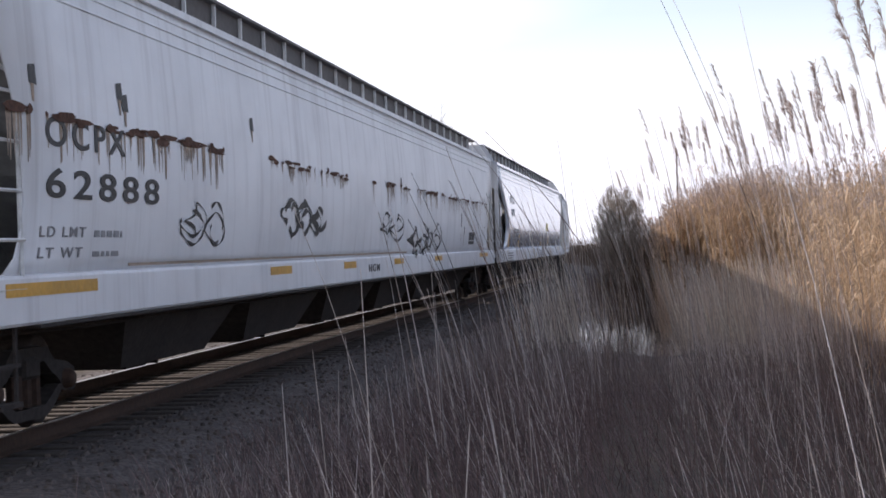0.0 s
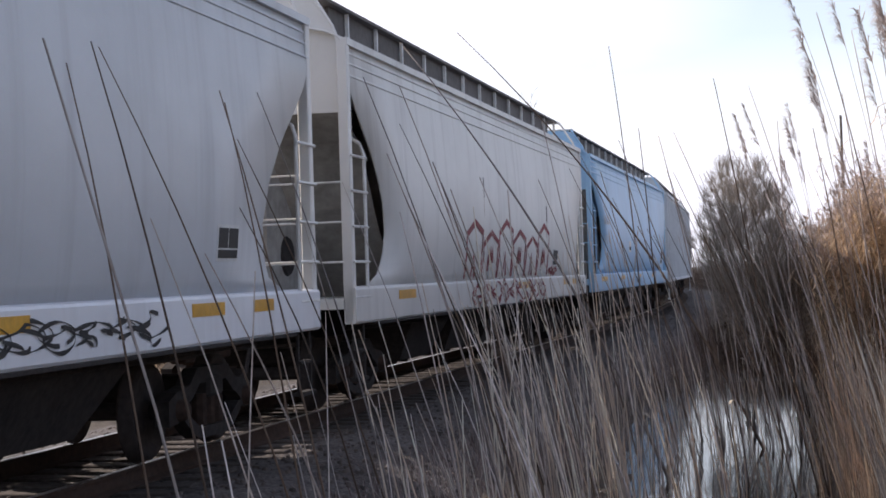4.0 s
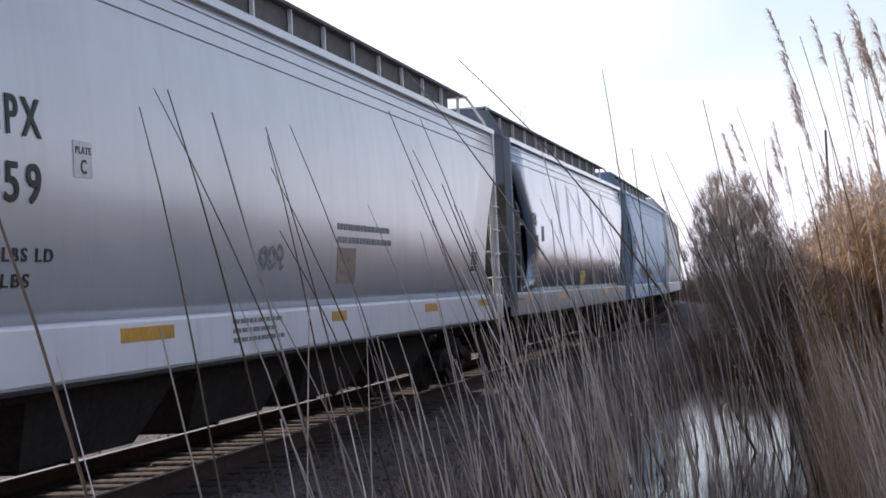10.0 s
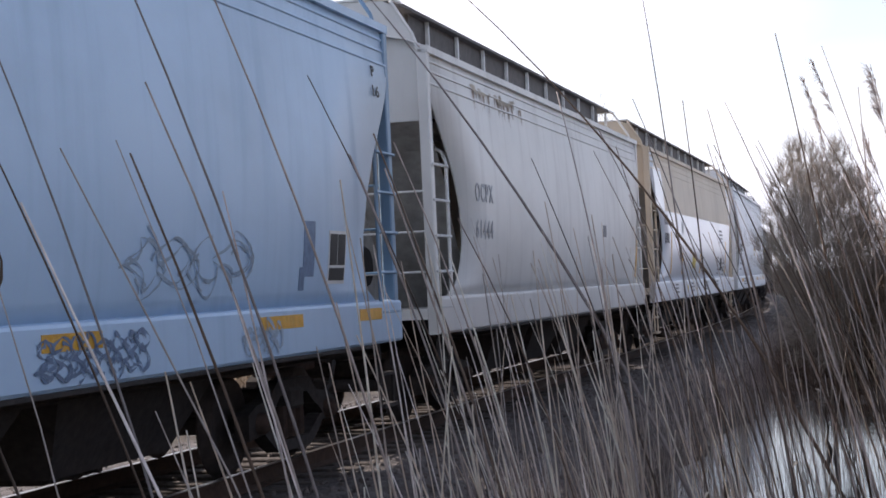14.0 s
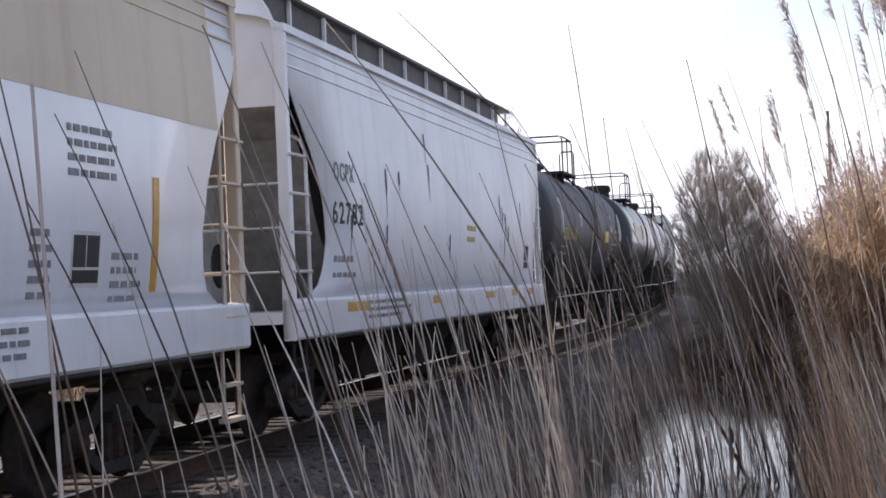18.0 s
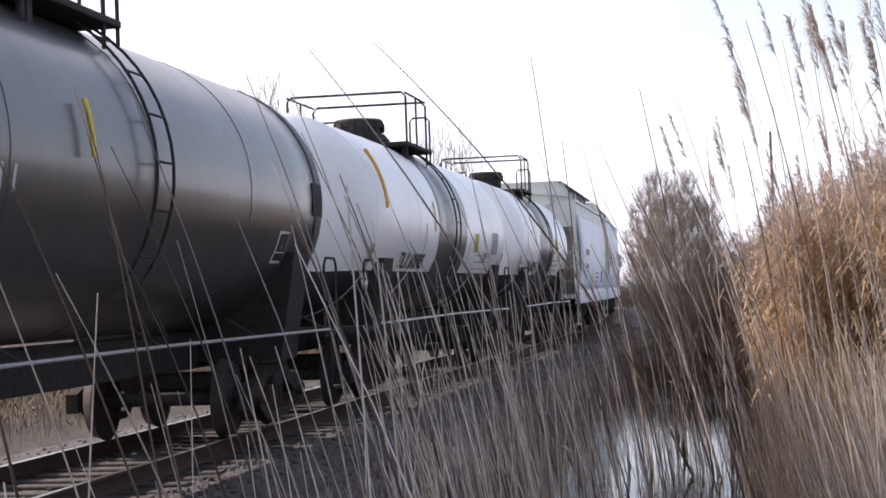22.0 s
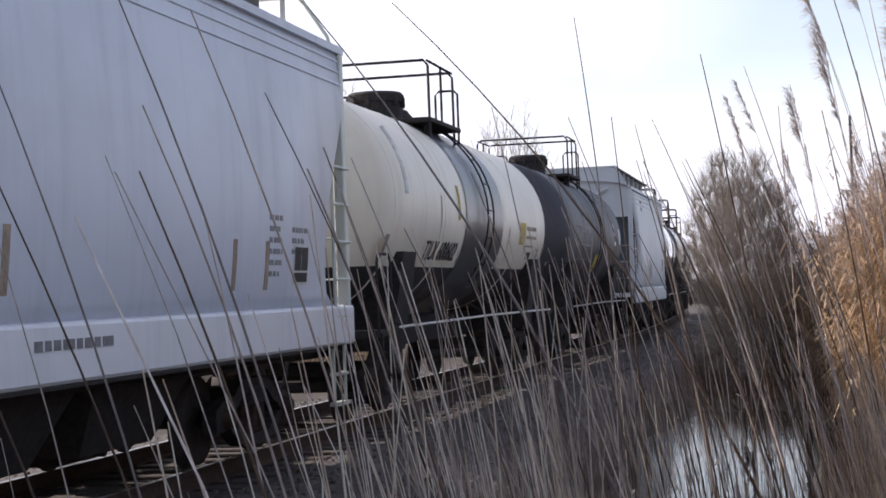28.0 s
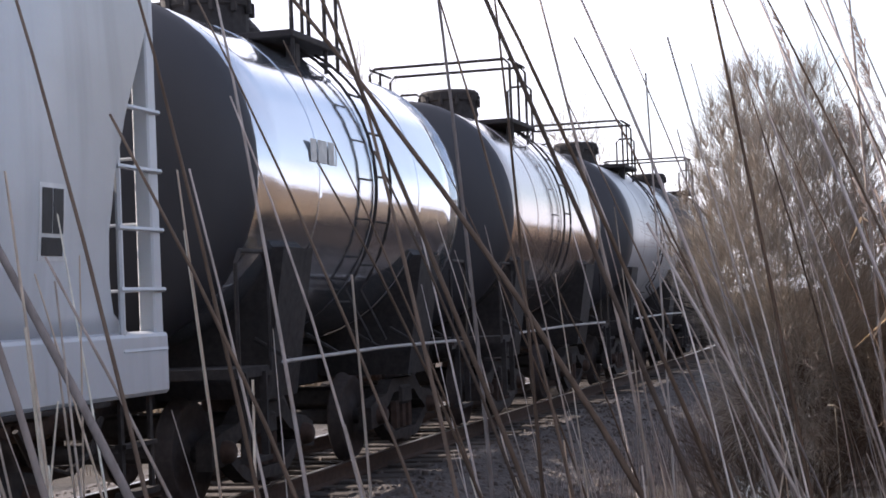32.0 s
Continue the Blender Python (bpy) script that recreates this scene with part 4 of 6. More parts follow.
def tank_car(length, shell, label, band=None, lower=None, z_split=1.92, grabs=None, heads=None, band_half=0.85, dome=True):
    """Tank car: riveted shell with dished heads, dark band, top platform with rails and dome, side ladder, running bars, trucks."""
    car = tagged(new("tank_car"), label, "tank car", "cars of the freight train")
    h = length / 2
    R, zc = 1.50, 2.74
    c = h - (0.35 if length > 7.5 else 0.08)
    hd = min(0.55, length * 0.05)
    prof = [(R * math.sin(a), -c + hd - hd * math.cos(a)) for a in [i * math.pi / 2 / 6 for i in range(7)]]
    prof = prof + [(R, -c + hd + (2 * c - 2 * hd) * i / 10) for i in range(1, 10)] + [(r, -y) for r, y in prof[::-1]]
    n = 48
    rows = []
    for r, y in prof:
        rows.append([(r * math.cos(2 * math.pi * j / n), y, zc + r * math.sin(2 * math.pi * j / n)) for j in range(n)])
    if lower:
        lo, up = Shape(), Shape()
        ring, ring2 = [], []
        for r, y in prof:
            j2 = -math.asin(min(1.0, (zc - z_split) / max(r, 0.01)))
            us = [(r * math.cos(a), y, zc + r * math.sin(a)) for a in [j2 + (math.pi - 2 * j2) * i / 36 for i in range(37)]]
            ls = [(r * math.cos(a), y, zc + r * math.sin(a)) for a in [math.pi - j2 + (math.pi + 2 * j2) * i / 20 for i in range(21)]]
            ring.append(us)
            ring2.append(ls)
        up.grid(ring)
        lo.grid(ring2)
        part("shell", up, shell, car, smooth=True)
        part("shell_bottom", lo, lower, car, "black lower part of the shell", smooth=True)
    else:
        part("shell", Shape().grid(rows, True), shell, car, smooth=True)
    for y in [-c + hd + 0.02] + [-c + hd + (2 * c - 2 * hd) * i / 4 for i in (1, 2, 3)] + [c - hd - 0.02]:
        ring = Shape().lathe([(R - 0.01, y - 0.03), (R + 0.006, y - 0.025), (R + 0.006, y + 0.025), (R - 0.01, y + 0.03)], (0, 0, zc), "y", 48)
        part("jacket_band", ring, shell if not lower else (lower if abs(y) < 0.1 else shell), car)
    if band:
        part("painted_band", Shape().lathe([(R + 0.012, -band_half), (R + 0.012, band_half)], (0, 0, zc), "y", 64), band, car, "dark band round the shell", smooth=True)
    if heads:
        for e in (-1, 1):
            pr = [(max(0.0, r) , e * (c - hd + hd * math.cos(a)) + e * 0.008) for r, a in [((R + 0.008) * math.sin(q), q) for q in [i * math.pi / 2 / 6 for i in range(7)]]]
            pr.append((R + 0.010, e * (c - hd - (0.28 if length > 7.7 else 0.03))))
            part("painted_head", Shape().lathe(pr if e > 0 else pr, (0, 0, zc), "y", 48), heads, car, "dark painted head", smooth=True)
    # saddles and sill
    part("centre_sill", Shape().box(-0.24, 0.24, -h, h, 0.78, 1.2, 0.02), DARK, car)
    ty = h - 1.75 if length > 10 else h - 1.45
    for y in (-ty, ty):
        sd = Shape()
        rows = []
        for yy in (y - 0.35, y + 0.35):
            rows.append([(1.25, yy, 0.85), (1.45, yy, 2.1)] + [(1.47 * math.cos(a), yy, zc + 1.47 * math.sin(a)) for a in [-0.45 - i * (math.pi - 0.9) / 10 for i in range(11)]] + [(-1.45, yy, 2.1), (-1.25, yy, 0.85)])
        sd.grid(rows)
        m = len(rows[0])
        sd.f += [tuple(range(m)), tuple(range(2 * m - 1, m - 1, -1))]
        part("saddle", sd, DARK, car, "black steel saddle")
        truck(car, y)
    for e in (-1, 1):
        part("end_platform", Shape().box(-1.45, 1.45, min(e * h, e * (h - 0.75)), max(e * h, e * (h - 0.75)), 1.06, 1.14), DARK, car)
        coupler(car, e, h)
        for x in (-1.45, 1.45):
            rl = Shape().tube([(x, e * (h - 0.05), 1.1), (x, e * (h - 0.05), 1.95), (x, e * (h - 0.14), 2.05), (x, e * (h - 0.6), 2.05), (x, e * (h - 0.7), 1.95), (x, e * (h - 0.7), 1.1)], 0.018, 6)
            part("end_rail", rl, DARK, car, "bent end handrail")
            st = Shape()
            for y in (h - 0.12, h - 0.52):
                st.box(x - 0.03, x + 0.03, min(e * y, e * (y - 0.04)), max(e * y, e * (y - 0.04)), 0.42, 1.1)
            st.box(x - 0.05, x + 0.05, min(e * (h - 0.12), e * (h - 0.56)), max(e * (h - 0.12), e * (h - 0.56)), 0.40, 0.44)
            part("step_stirrup", st, DARK, car)
            if grabs and e < 0:
                for yy in (e * (c - hd - 0.35),):
                    sg = 1 if x > 0 else -1
                    arc = [(sg * (R + 0.07) * math.cos(a), yy, zc + (R + 0.07) * math.sin(a)) for a in [0.05 + 0.085 * i for i in range(8)]]
                    part("grab_iron", Shape().tube(arc, 0.028, 6), grabs, car, "curved grab iron")
    for sg in (1, -1):
        bar = Shape().tube([(sg * 1.52, -h + 0.8, 1.16), (sg * 1.53, 0, 1.18), (sg * 1.52, h - 0.8, 1.16)], 0.017, 6)
        part("running_bar", bar, BRIGHT if lower else BAR, car, "long thin pale handrail along the sill")
        for i in range(5):
            y = (-1 + 2 * i / 4) * (h - 1.0)
            part("bar_bracket", Shape().tube([(sg * 1.52, y, 1.16), (sg * 1.2, y, 1.35)], 0.018, 5), DARK, car)
    # top works: a cage round the valves, its hoops across the shell, and hand loops at the ladder's head
    sc = min(1.0, max(0.5, length / 14))
    y0, y1 = -1.75 * sc, 0.38
    for y in (y0, y1 - 0.35):
        part("cage_hoop", Shape().tube([(-1.04, y, 3.85), (-1.04, y, 4.92), (-0.97, y, 5.0), (0.97, y, 5.0), (1.04, y, 4.92), (1.04, y, 3.85)], 0.022, 6), DARK, car, "bent black handrail hoop")
    for x in (-1.03, 1.03):
        part("cage_bar", Shape().tube([(x, y0, 4.99), (x, y1 - 0.35, 4.99)], 0.02, 6), DARK, car)
    for sg in (1, -1):
        a, b = sorted((sg * 0.5, sg * 1.08))
        part("top_platform", Shape().box(a, b, y0 - 0.1, y1, 4.08, 4.15, 0.01), DARK, car)
        part("platform_foot", Shape().box(*sorted((sg * 0.9, sg * 1.0)), y0 + 0.2, y0 + 0.3, 3.8, 4.06), DARK, car)
        part("hand_loop", Shape().tube([(sg * 1.04, y1, 3.9), (sg * 1.04, y1, 4.7), (sg * 0.98, y1, 4.76), (sg * 0.74, y1, 4.76), (sg * 0.68, y1, 4.7), (sg * 0.68, y1, 4.1)], 0.02, 6), DARK, car)
        part("rail_post", Shape().tube([(sg * 1.04, (y0 + y1 - 0.35) / 2, 4.1), (sg * 1.04, (y0 + y1 - 0.35) / 2, 4.99)], 0.02, 6), DARK, car)
        # ladder hugging the shell
        way = [1.0 - 0.12 * i for i in range(15)]
        for y in (-0.22, 0.22):
            part("ladder_rail", Shape().tube([(sg * (R + 0.09) * math.cos(q), y, zc + (R + 0.09) * math.sin(q)) for q in way] + [(sg * 1.48, y, 1.25)], 0.016, 6), DARK, car)
        for i in range(7):
            q = 0.85 - 0.27 * i
            px, pz = sg * (R + 0.09) * math.cos(q), zc + (R + 0.09) * math.sin(q)
            part("ladder_rung", Shape().tube([(px, -0.22, pz), (px, 0.22, pz)], 0.012, 5), DARK, car)
    if dome:
        part("dome", Shape().lathe([(0.0, 4.66), (0.40, 4.65), (0.44, 4.61), (0.44, 4.5), (0.41, 4.48), (0.41, 4.05)], (0, -0.85 * sc, 0), "z", 24), DARK, car, "dark bolted dome housing")
        for i in range(12):
            q = 2 * math.pi * i / 12
            bolt = part("bolt", BOLT_ME, DARK, car)
            bolt.location = (0.44 * math.cos(q), -0.85 * sc + 0.44 * math.sin(q), 4.49)
    else:
        part("valve", Shape().tube([(0.1, -1.6 * sc, 4.1), (0.1, -1.6 * sc, 4.6)], 0.06, 8).lathe([(0, 4.66), (0.14, 4.64), (0.16, 4.56), (0.0, 4.52)], (0.1, -1.6 * sc, 0), "z", 12).tube([(0.1, -1.6 * sc, 4.45), (0.35, -1.75 * sc, 4.45)], 0.045, 8), DARK, car, "small black valve")
        part("manway", Shape().lathe([(0.0, 4.40), (0.3, 4.39), (0.33, 4.35), (0.31, 4.1)], (0, -0.5 * sc, 0), "z", 16), DARK, car)
    part("safety_valve", Shape().lathe([(0.0, 4.58), (0.1, 4.54), (0.2, 4.42), (0.2, 4.38), (0.09, 4.36), (0.09, 4.1)], (0, 0.85 * sc, 0), "z", 14), DARK, car)
    return car


def tank_x(z):
    return 1.50 * math.sqrt(max(0.02, 1 - ((z - 2.74) / 1.50) ** 2))


def diamond(car, y, z, s, x):
    sh = Shape()
    f = x
    sh.add([(f + 0.012, y, z - s), (f + 0.012, y + s, z), (f + 0.012, y, z + s), (f + 0.012, y - s, z), (f, y, z - s), (f, y + s, z), (f, y, z + s), (f, y - s, z)],
           [(0, 1, 2, 3), (7, 6, 5, 4), (0, 4, 5, 1), (1, 5, 6, 2), (2, 6, 7, 3), (3, 7, 4, 0)])
    part("placard", sh, WHITE_MARK, car, "white diamond placard")
    bars(car, y - s * 0.4, z + 0.02, s * 0.8, 2, 0.05, x + 0.012, BLACK_INK, 3)


CARS = []
LENGTHS = []


def put(car, length):
    CARS.append(car)
    LENGTHS.append(length)
    return car, length / 2


# the train, from its head on
L = 40.2
c, h = put(hopper(L, P["white_rust"], "long white covered hopper car with rust runs and spray tags", end=P["pale_grey"], near_cut=0.3, marks=((0.2, 2.2), (9.4, 1.3), (14.7, 1.1), (20, 1.2), (26, 1.3), (35.8, 2.3))), L)
lettering(c, "OCPX", -h + 1.1, 2.56, 0.25, BLACK_INK, span=2.15)
lettering(c, "62888", -h + 1.1, 2.12, 0.25, BLACK_INK, span=3.25)
lettering(c, "LD LMT", -h + 1.0, 1.78, 0.09, GREY_INK, span=1.15)
lettering(c, "LT WT", -h + 1.0, 1.60, 0.09, GREY_INK, span=1.1)
bars(c, -h + 2.4, 1.78, 1.0, 2, 0.085, ink=GREY_INK, seed=3)
rust_row(c, -h + 0.1, -h + 7.0, 2.80, 2, 0.45, 46, 0.45)
rust_row(c, -h + 9.3, -h + 15, 2.80, 4, 0.25, 26, 0.4)
rust_row(c, -h + 17.3, h - 1.5, 2.82, 6, 0.45, 64, 0.45)
for y, z in ((0.85, 3.2), (3.15, 3.25), (3.3, 3.15), (8.5, 3.3), (21.0, 3.0)):
    drip(c, -h + y, z, 0.3, w=0.08)
for y, z, ln in ((31.3, 2.45, 0.7), (32.0, 2.12, 0.5)):
    drip(c, -h + y, z, ln, w=0.07)
spray(c, -h + 5.3, 1.68, 1.8, 0.5, BLACK_INK, 4, 2, 0.05)
spray(c, -h + 10.2, 1.8, 2.8, 0.5, BLACK_INK, 8, 3, 0.10)
spray(c, -h + 18.6, 1.78, 2.4, 0.5, BLACK_INK, 12, 2, 0.06)
spray(c, -h + 22.3, 1.5, 4.7, 0.55, BLACK_INK, 21, 4, 0.08)
stencil(c, -h + 33.2, 1.66, 1.3, 0.32)
patch(c, "faded_panel", -h + 3.5, -h + 22, 1.50, 1.53, RUST_PALE, None, "rusty seam")
lettering(c, "HGM", -h + 17.0, 1.2, 0.13, BLACK_INK, 1.585, 2.6)

L = 34.4
c, h = put(hopper(L, P["silver"], "glossy silver covered hopper car with orange end stripes", sill=P["white"], end=P["pale_grey"], reflectors=False), L)
lettering(c, "BFGX", -h + 3.9, 3.05, 0.25, FAINT_INK, span=1.6)
lettering(c, "1602", -h + 4.1, 2.62, 0.25, FAINT_INK, span=1.4)
for y in (3.2, 7.3, 18.6, 23.2):
    patch(c, "stripe", -h + y, -h + y + 0.24, 1.54, 1.98, ORANGE, None, "upright orange stripe")
patch(c, "notice", -h + 21.6, -h + 22.75, 2.19, 2.53, YELLOW, None, "yellow notice")
bars(c, -h + 21.75, 2.42, 0.85, 3, 0.05, ink=GREY_INK, seed=8)
bars(c, -h + 5.2, 2.1, 2.4, 3, 0.07, seed=9)
stencil(c, -h + 29.0, 1.62, 0.7, 0.26)
for y in (2.5, 18.0):
    bars(c, -h + y, 1.31, 2.4, 4, 0.04, 1.585, GREY_INK, 11)
patch(c, "dot", -h + 15.5, -h + 15.75, 1.14, 1.26, YELLOW, 1.585, "yellow sticker")

L = 26.4
c, h = put(hopper(L, P["pale_grey"], "pale grey covered hopper car with orange-yellow reflectors", sill=P["white"], end=P["warm_white"], marks=((1.2, 0.9), (5.72, 1.13), (8.64, 0.6), (14.5, 0.6), (18.8, 0.8), (22.6, 0.8), (24.2, 0.6))), L)
lettering(c, "OCPX", -h + 5.93, 2.80, 0.24, BLACK_INK, span=1.25)
lettering(c, "71163", -h + 5.93, 2.31, 0.24, BLACK_INK, span=1.6)
lettering(c, "LD LMT", -h + 5.75, 1.82, 0.075, GREY_INK, span=0.6)
lettering(c, "LT WT", -h + 5.75, 1.68, 0.075, GREY_INK, span=0.55)
bars(c, -h + 6.5, 1.82, 0.6, 2, 0.07, seed=13)
patch(c, "plate_box", -h + 7.88, -h + 8.2, 2.5, 2.76, WHITE_MARK, None, "outlined plate marking")
patch(c, "notice", -h + 15.8, -h + 16.8, 1.69, 1.98, YELLOW, None, "weathered yellow notice")
bars(c, -h + 15.9, 1.9, 0.8, 3, 0.04, ink=BLACK_INK, seed=14)
bars(c, -h + 13.6, 1.95, 1.3, 3, 0.06, seed=15)
spray(c, -h + 17.1, 1.14, 4.8, 0.2, BLACK_INK, 31, 9, 0.035, 1.585)
stencil(c, -h + 23.3, 1.78, 0.5, 0.26)

L = 19.3
c, h = put(hopper(L, P["warm_white"], "white covered hopper car with a tall red spray painting", end=P["warm_white"], marks=((2.0, 0.9), (10.6, 1.15), (15.95, 0.6), (17.2, 0.6))), L)
block_spray(c, -h + 6.2, 1.50, 7.9, 0.95, RED_INK, 5, 6, 0.10)
spray(c, -h + 6.5, 1.08, 7.0, 0.34, RED_INK, 15, 9, 0.05, 1.585)
stencil(c, -h + 14.67, 1.70, 0.55, 0.28)
spray(c, -h + 14.1, 1.52, 1.1, 0.14, RED_INK, 44, 4, 0.05)
drip(c, -h + 13.73, 2.8, 0.6, w=0.05)
drip(c, -2.1, 3.05, 0.6, w=0.03)
spray(c, h - 1.5, 1.08, 1.1, 0.3, BLACK_INK, 46, 3, 0.03, 1.585)

L = 21.1
c, h = put(hopper(L, P["blue"], "light blue covered hopper car with orange reflectors", end=P["blue"], marks=((1.35, 1.2), (5.82, 0.9), (10.5, 0.8), (15.0, 0.8), (18.6, 0.9))), L)
lettering(c, "NLGX", -h + 1.96, 2.68, 0.22, PALE_INK, span=1.2)
lettering(c, "1174", -h + 1.96, 2.2, 0.22, PALE_INK, span=1.15)
patch(c, "notice", -h + 7.9, -h + 8.4, 2.03, 2.33, WHITE_MARK, None, "white notice with black digits")
lettering(c, "9300", -h + 7.98, 2.08, 0.1, BLACK_INK, span=0.36)
SCRATCH = plain("pale_blue_scratch", (0.46, 0.60, 0.72), 0.6)
spray(c, -h + 9.5, 1.52, 2.6, 0.3, SCRATCH, 53, 7, 0.03, label="pale scratched tag")
spray(c, -h + 9.6, 1.14, 1.6, 0.24, SCRATCH, 54, 5, 0.05, 1.585, label="pale scratched tag")
stencil(c, h - 2.6, 1.72, 0.5, 0.42)
patch(c, "notice", -h + 8.9, -h + 9.26, 1.14, 1.36, WHITE_MARK, 1.585, "white notice on the sill")

L = 23.3
c, h = put(hopper(L, P["ribbed"], "grey-white ribbed covered hopper car with upright posts", end=P["pale_grey"], ribs=True, reflectors=False), L)
lettering(c, "OC", -h + 1.98, 2.42, 0.24, BLACK_INK, 1.505, span=0.46)
lettering(c, "PX", -h + 3.13, 2.42, 0.24, BLACK_INK, 1.505, span=0.42)
lettering(c, "706", -h + 1.96, 1.97, 0.24, BLACK_INK, 1.505, span=0.56)
lettering(c, "29", -h + 3.12, 1.97, 0.24, BLACK_INK, 1.505, span=0.42)
for i in (4, 8, 12, 15):
    y = -h + 1.5 + (2 * h - 3.0) * (i + 0.5) / 18
    patch(c, "stripe", y - 0.08, y + 0.08, 1.36, 1.79, ORANGE, 1.50, "upright orange stripe")
    bars(c, y - 0.35, 1.3, 0.7, 3, 0.05, 1.50, GREY_INK, i)
stencil(c, -h + 18.5, 1.5, 0.42, 0.24, 1.50)
patch(c, "notice", -h + 2.24, -h + 2.6, 1.5, 1.75, YELLOW, 1.50, "yellow notice")
bars(c, -h + 2.3, 1.72, 0.7, 4, 0.05, 1.505, GREY_INK, 5)

L = 21.8
c, h = put(hopper(L, P["grey_gloss"], "glossy light grey covered hopper car with white sill", sill=P["white"], end=P["warm_white"], marks=((1.2, 0.9), (5.03, 1.1), (10.9, 0.6), (15.6, 0.8), (19.5, 0.9))), L)
lettering(c, "OCPX", -h + 2.5, 2.72, 0.26, BLACK_INK, span=1.23)
lettering(c, "62859", -h + 2.2, 2.28, 0.26, BLACK_INK, span=1.5)
bars(c, -h + 2.3, 1.89, 0.75, 2, 0.08, ink=BLACK_INK, seed=25)
lettering(c, "LBS LD", -h + 3.15, 1.89, 0.09, BLACK_INK, span=0.75)
lettering(c, "LBS", -h + 3.15, 1.72, 0.09, BLACK_INK, span=0.4)
patch(c, "plate_box", -h + 4.24, -h + 4.56, 2.49, 2.75, WHITE_MARK, None, "outlined plate marking")
lettering(c, "PLATE", -h + 4.27, 2.66, 0.05, BLACK_INK, span=0.26)
lettering(c, "C", -h + 4.35, 2.52, 0.1, BLACK_INK, span=0.1)
bars(c, -h + 11.2, 2.3, 2.6, 2, 0.07, seed=26)
patch(c, "notice", -h + 11.2, -h + 12.0, 1.7, 2.1, RUST_PALE, None, "peeling orange notice")
spray(c, -h + 8.4, 1.85, 0.8, 0.26, GREY_INK, 61, 3, 0.05)
stencil(c, -h + 19.0, 1.85, 0.45, 0.3)
bars(c, -h + 7.6, 1.36, 1.6, 3, 0.04, 1.585, GREY_INK, 27)

L = 18.7
c, h = put(hopper(L, P["steel"], "glossy dented steel-grey covered hopper car", sill=P["grey_tank"], end=P["steel_frame"], marks=((0.9, 0.6), (5.3, 0.9), (9.7, 0.5), (13.3, 0.9), (16.6, 0.8))), L)
lettering(c, "OCPX", -h + 1.63, 2.74, 0.24, BLACK_INK, span=0.8)
lettering(c, "70301", -h + 1.63, 2.32, 0.24, BLACK_INK, span=0.9)
patch(c, "plate_box", -h + 3.0, -h + 3.3, 2.45, 2.75, GREY_INK, None, "outlined plate marking")
patch(c, "notice", -h + 9.0, -h + 9.75, 1.56, 1.88, YELLOW, None, "yellow notice")
bars(c, -h + 9.08, 1.80, 0.6, 3, 0.06, ink=BLACK_INK, seed=31)
bars(c, -h + 1.7, 1.95, 1.0, 3, 0.05, seed=32)
stencil(c, -h + 15.45, 1.66, 0.3, 0.3)
for y in (5.6, 7.2, 9.2, 11.4, 13.4):
    sh = Shape()
    sh.add([(side_x(z) + d, -h + y + dy, z) for z, w in ((2.2, 0.0), (2.8, 0.8), (3.4, 1.0), (3.9, 0.1)) for dy, d in ((-0.16 * w, -0.004), (0, 0.036 * w - 0.004), (0.05 * w, -0.004))],
           [(i * 3 + j, i * 3 + j + 1, i * 3 + j + 4, i * 3 + j + 3) for i in range(3) for j in range(2)])
    part("sheet_crease", sh, P["steel"], c, "bright crease in the side sheet", smooth=True)

L = 17.0
c, h = put(hopper(L, P["blue_pale"], "faded blue covered hopper car with dark tags", end=P["blue_frame"], marks=((0.85, 0.95), (4.25, 1.2), (9.4, 0.8), (13.0, 1.0), (15.6, 0.7))), L)
lettering(c, "BFSX", -h + 1.41, 2.75, 0.22, BLACK_INK, span=1.0)
lettering(c, "1812", -h + 1.41, 2.28, 0.22, BLACK_INK, span=1.0)
bars(c, -h + 1.3, 1.80, 1.6, 2, 0.08, seed=35)
spray(c, -h + 4.5, 1.58, 4.4, 0.42, STEM_DARK, 71, 9, 0.06)
spray(c, -h + 3.5, 1.7, 0.9, 0.4, RUST_PALE, 72, 2, 0.05)
SCUFF = plain("blue_grey_scuff", (0.15, 0.22, 0.34), 0.6)
FADED_BLUE = plain("faded_blue_tag", (0.33, 0.42, 0.52), 0.6)
lettering(c, "P", h - 0.62, 3.70, 0.11, BLACK_INK, span=0.09)
lettering(c, "16", h - 0.64, 3.50, 0.11, BLACK_INK, span=0.2)
patch(c, "scuff", h - 2.9, h - 2.62, 1.72, 2.2, SCUFF, None, "dark blue scuff")
patch(c, "scuff", h - 2.98, h - 2.85, 1.6, 1.8, SCUFF, None, "dark blue scuff")
spray(c, h - 6.4, 1.62, 2.2, 0.4, FADED_BLUE, 175, 4, 0.03, label="faded outline tag")
stencil(c, h - 2.2, 1.68, 0.42, 0.42)
for q in range(2):
    spray(c, -h + 9.35, 1.10 + 0.13 * q, 1.5, 0.15, SCUFF, 73 + q, 8, 0.028, 1.585)
spray(c, -h + 12.6, 1.12, 0.9, 0.22, FADED_BLUE, 79, 4, 0.04, 1.585)

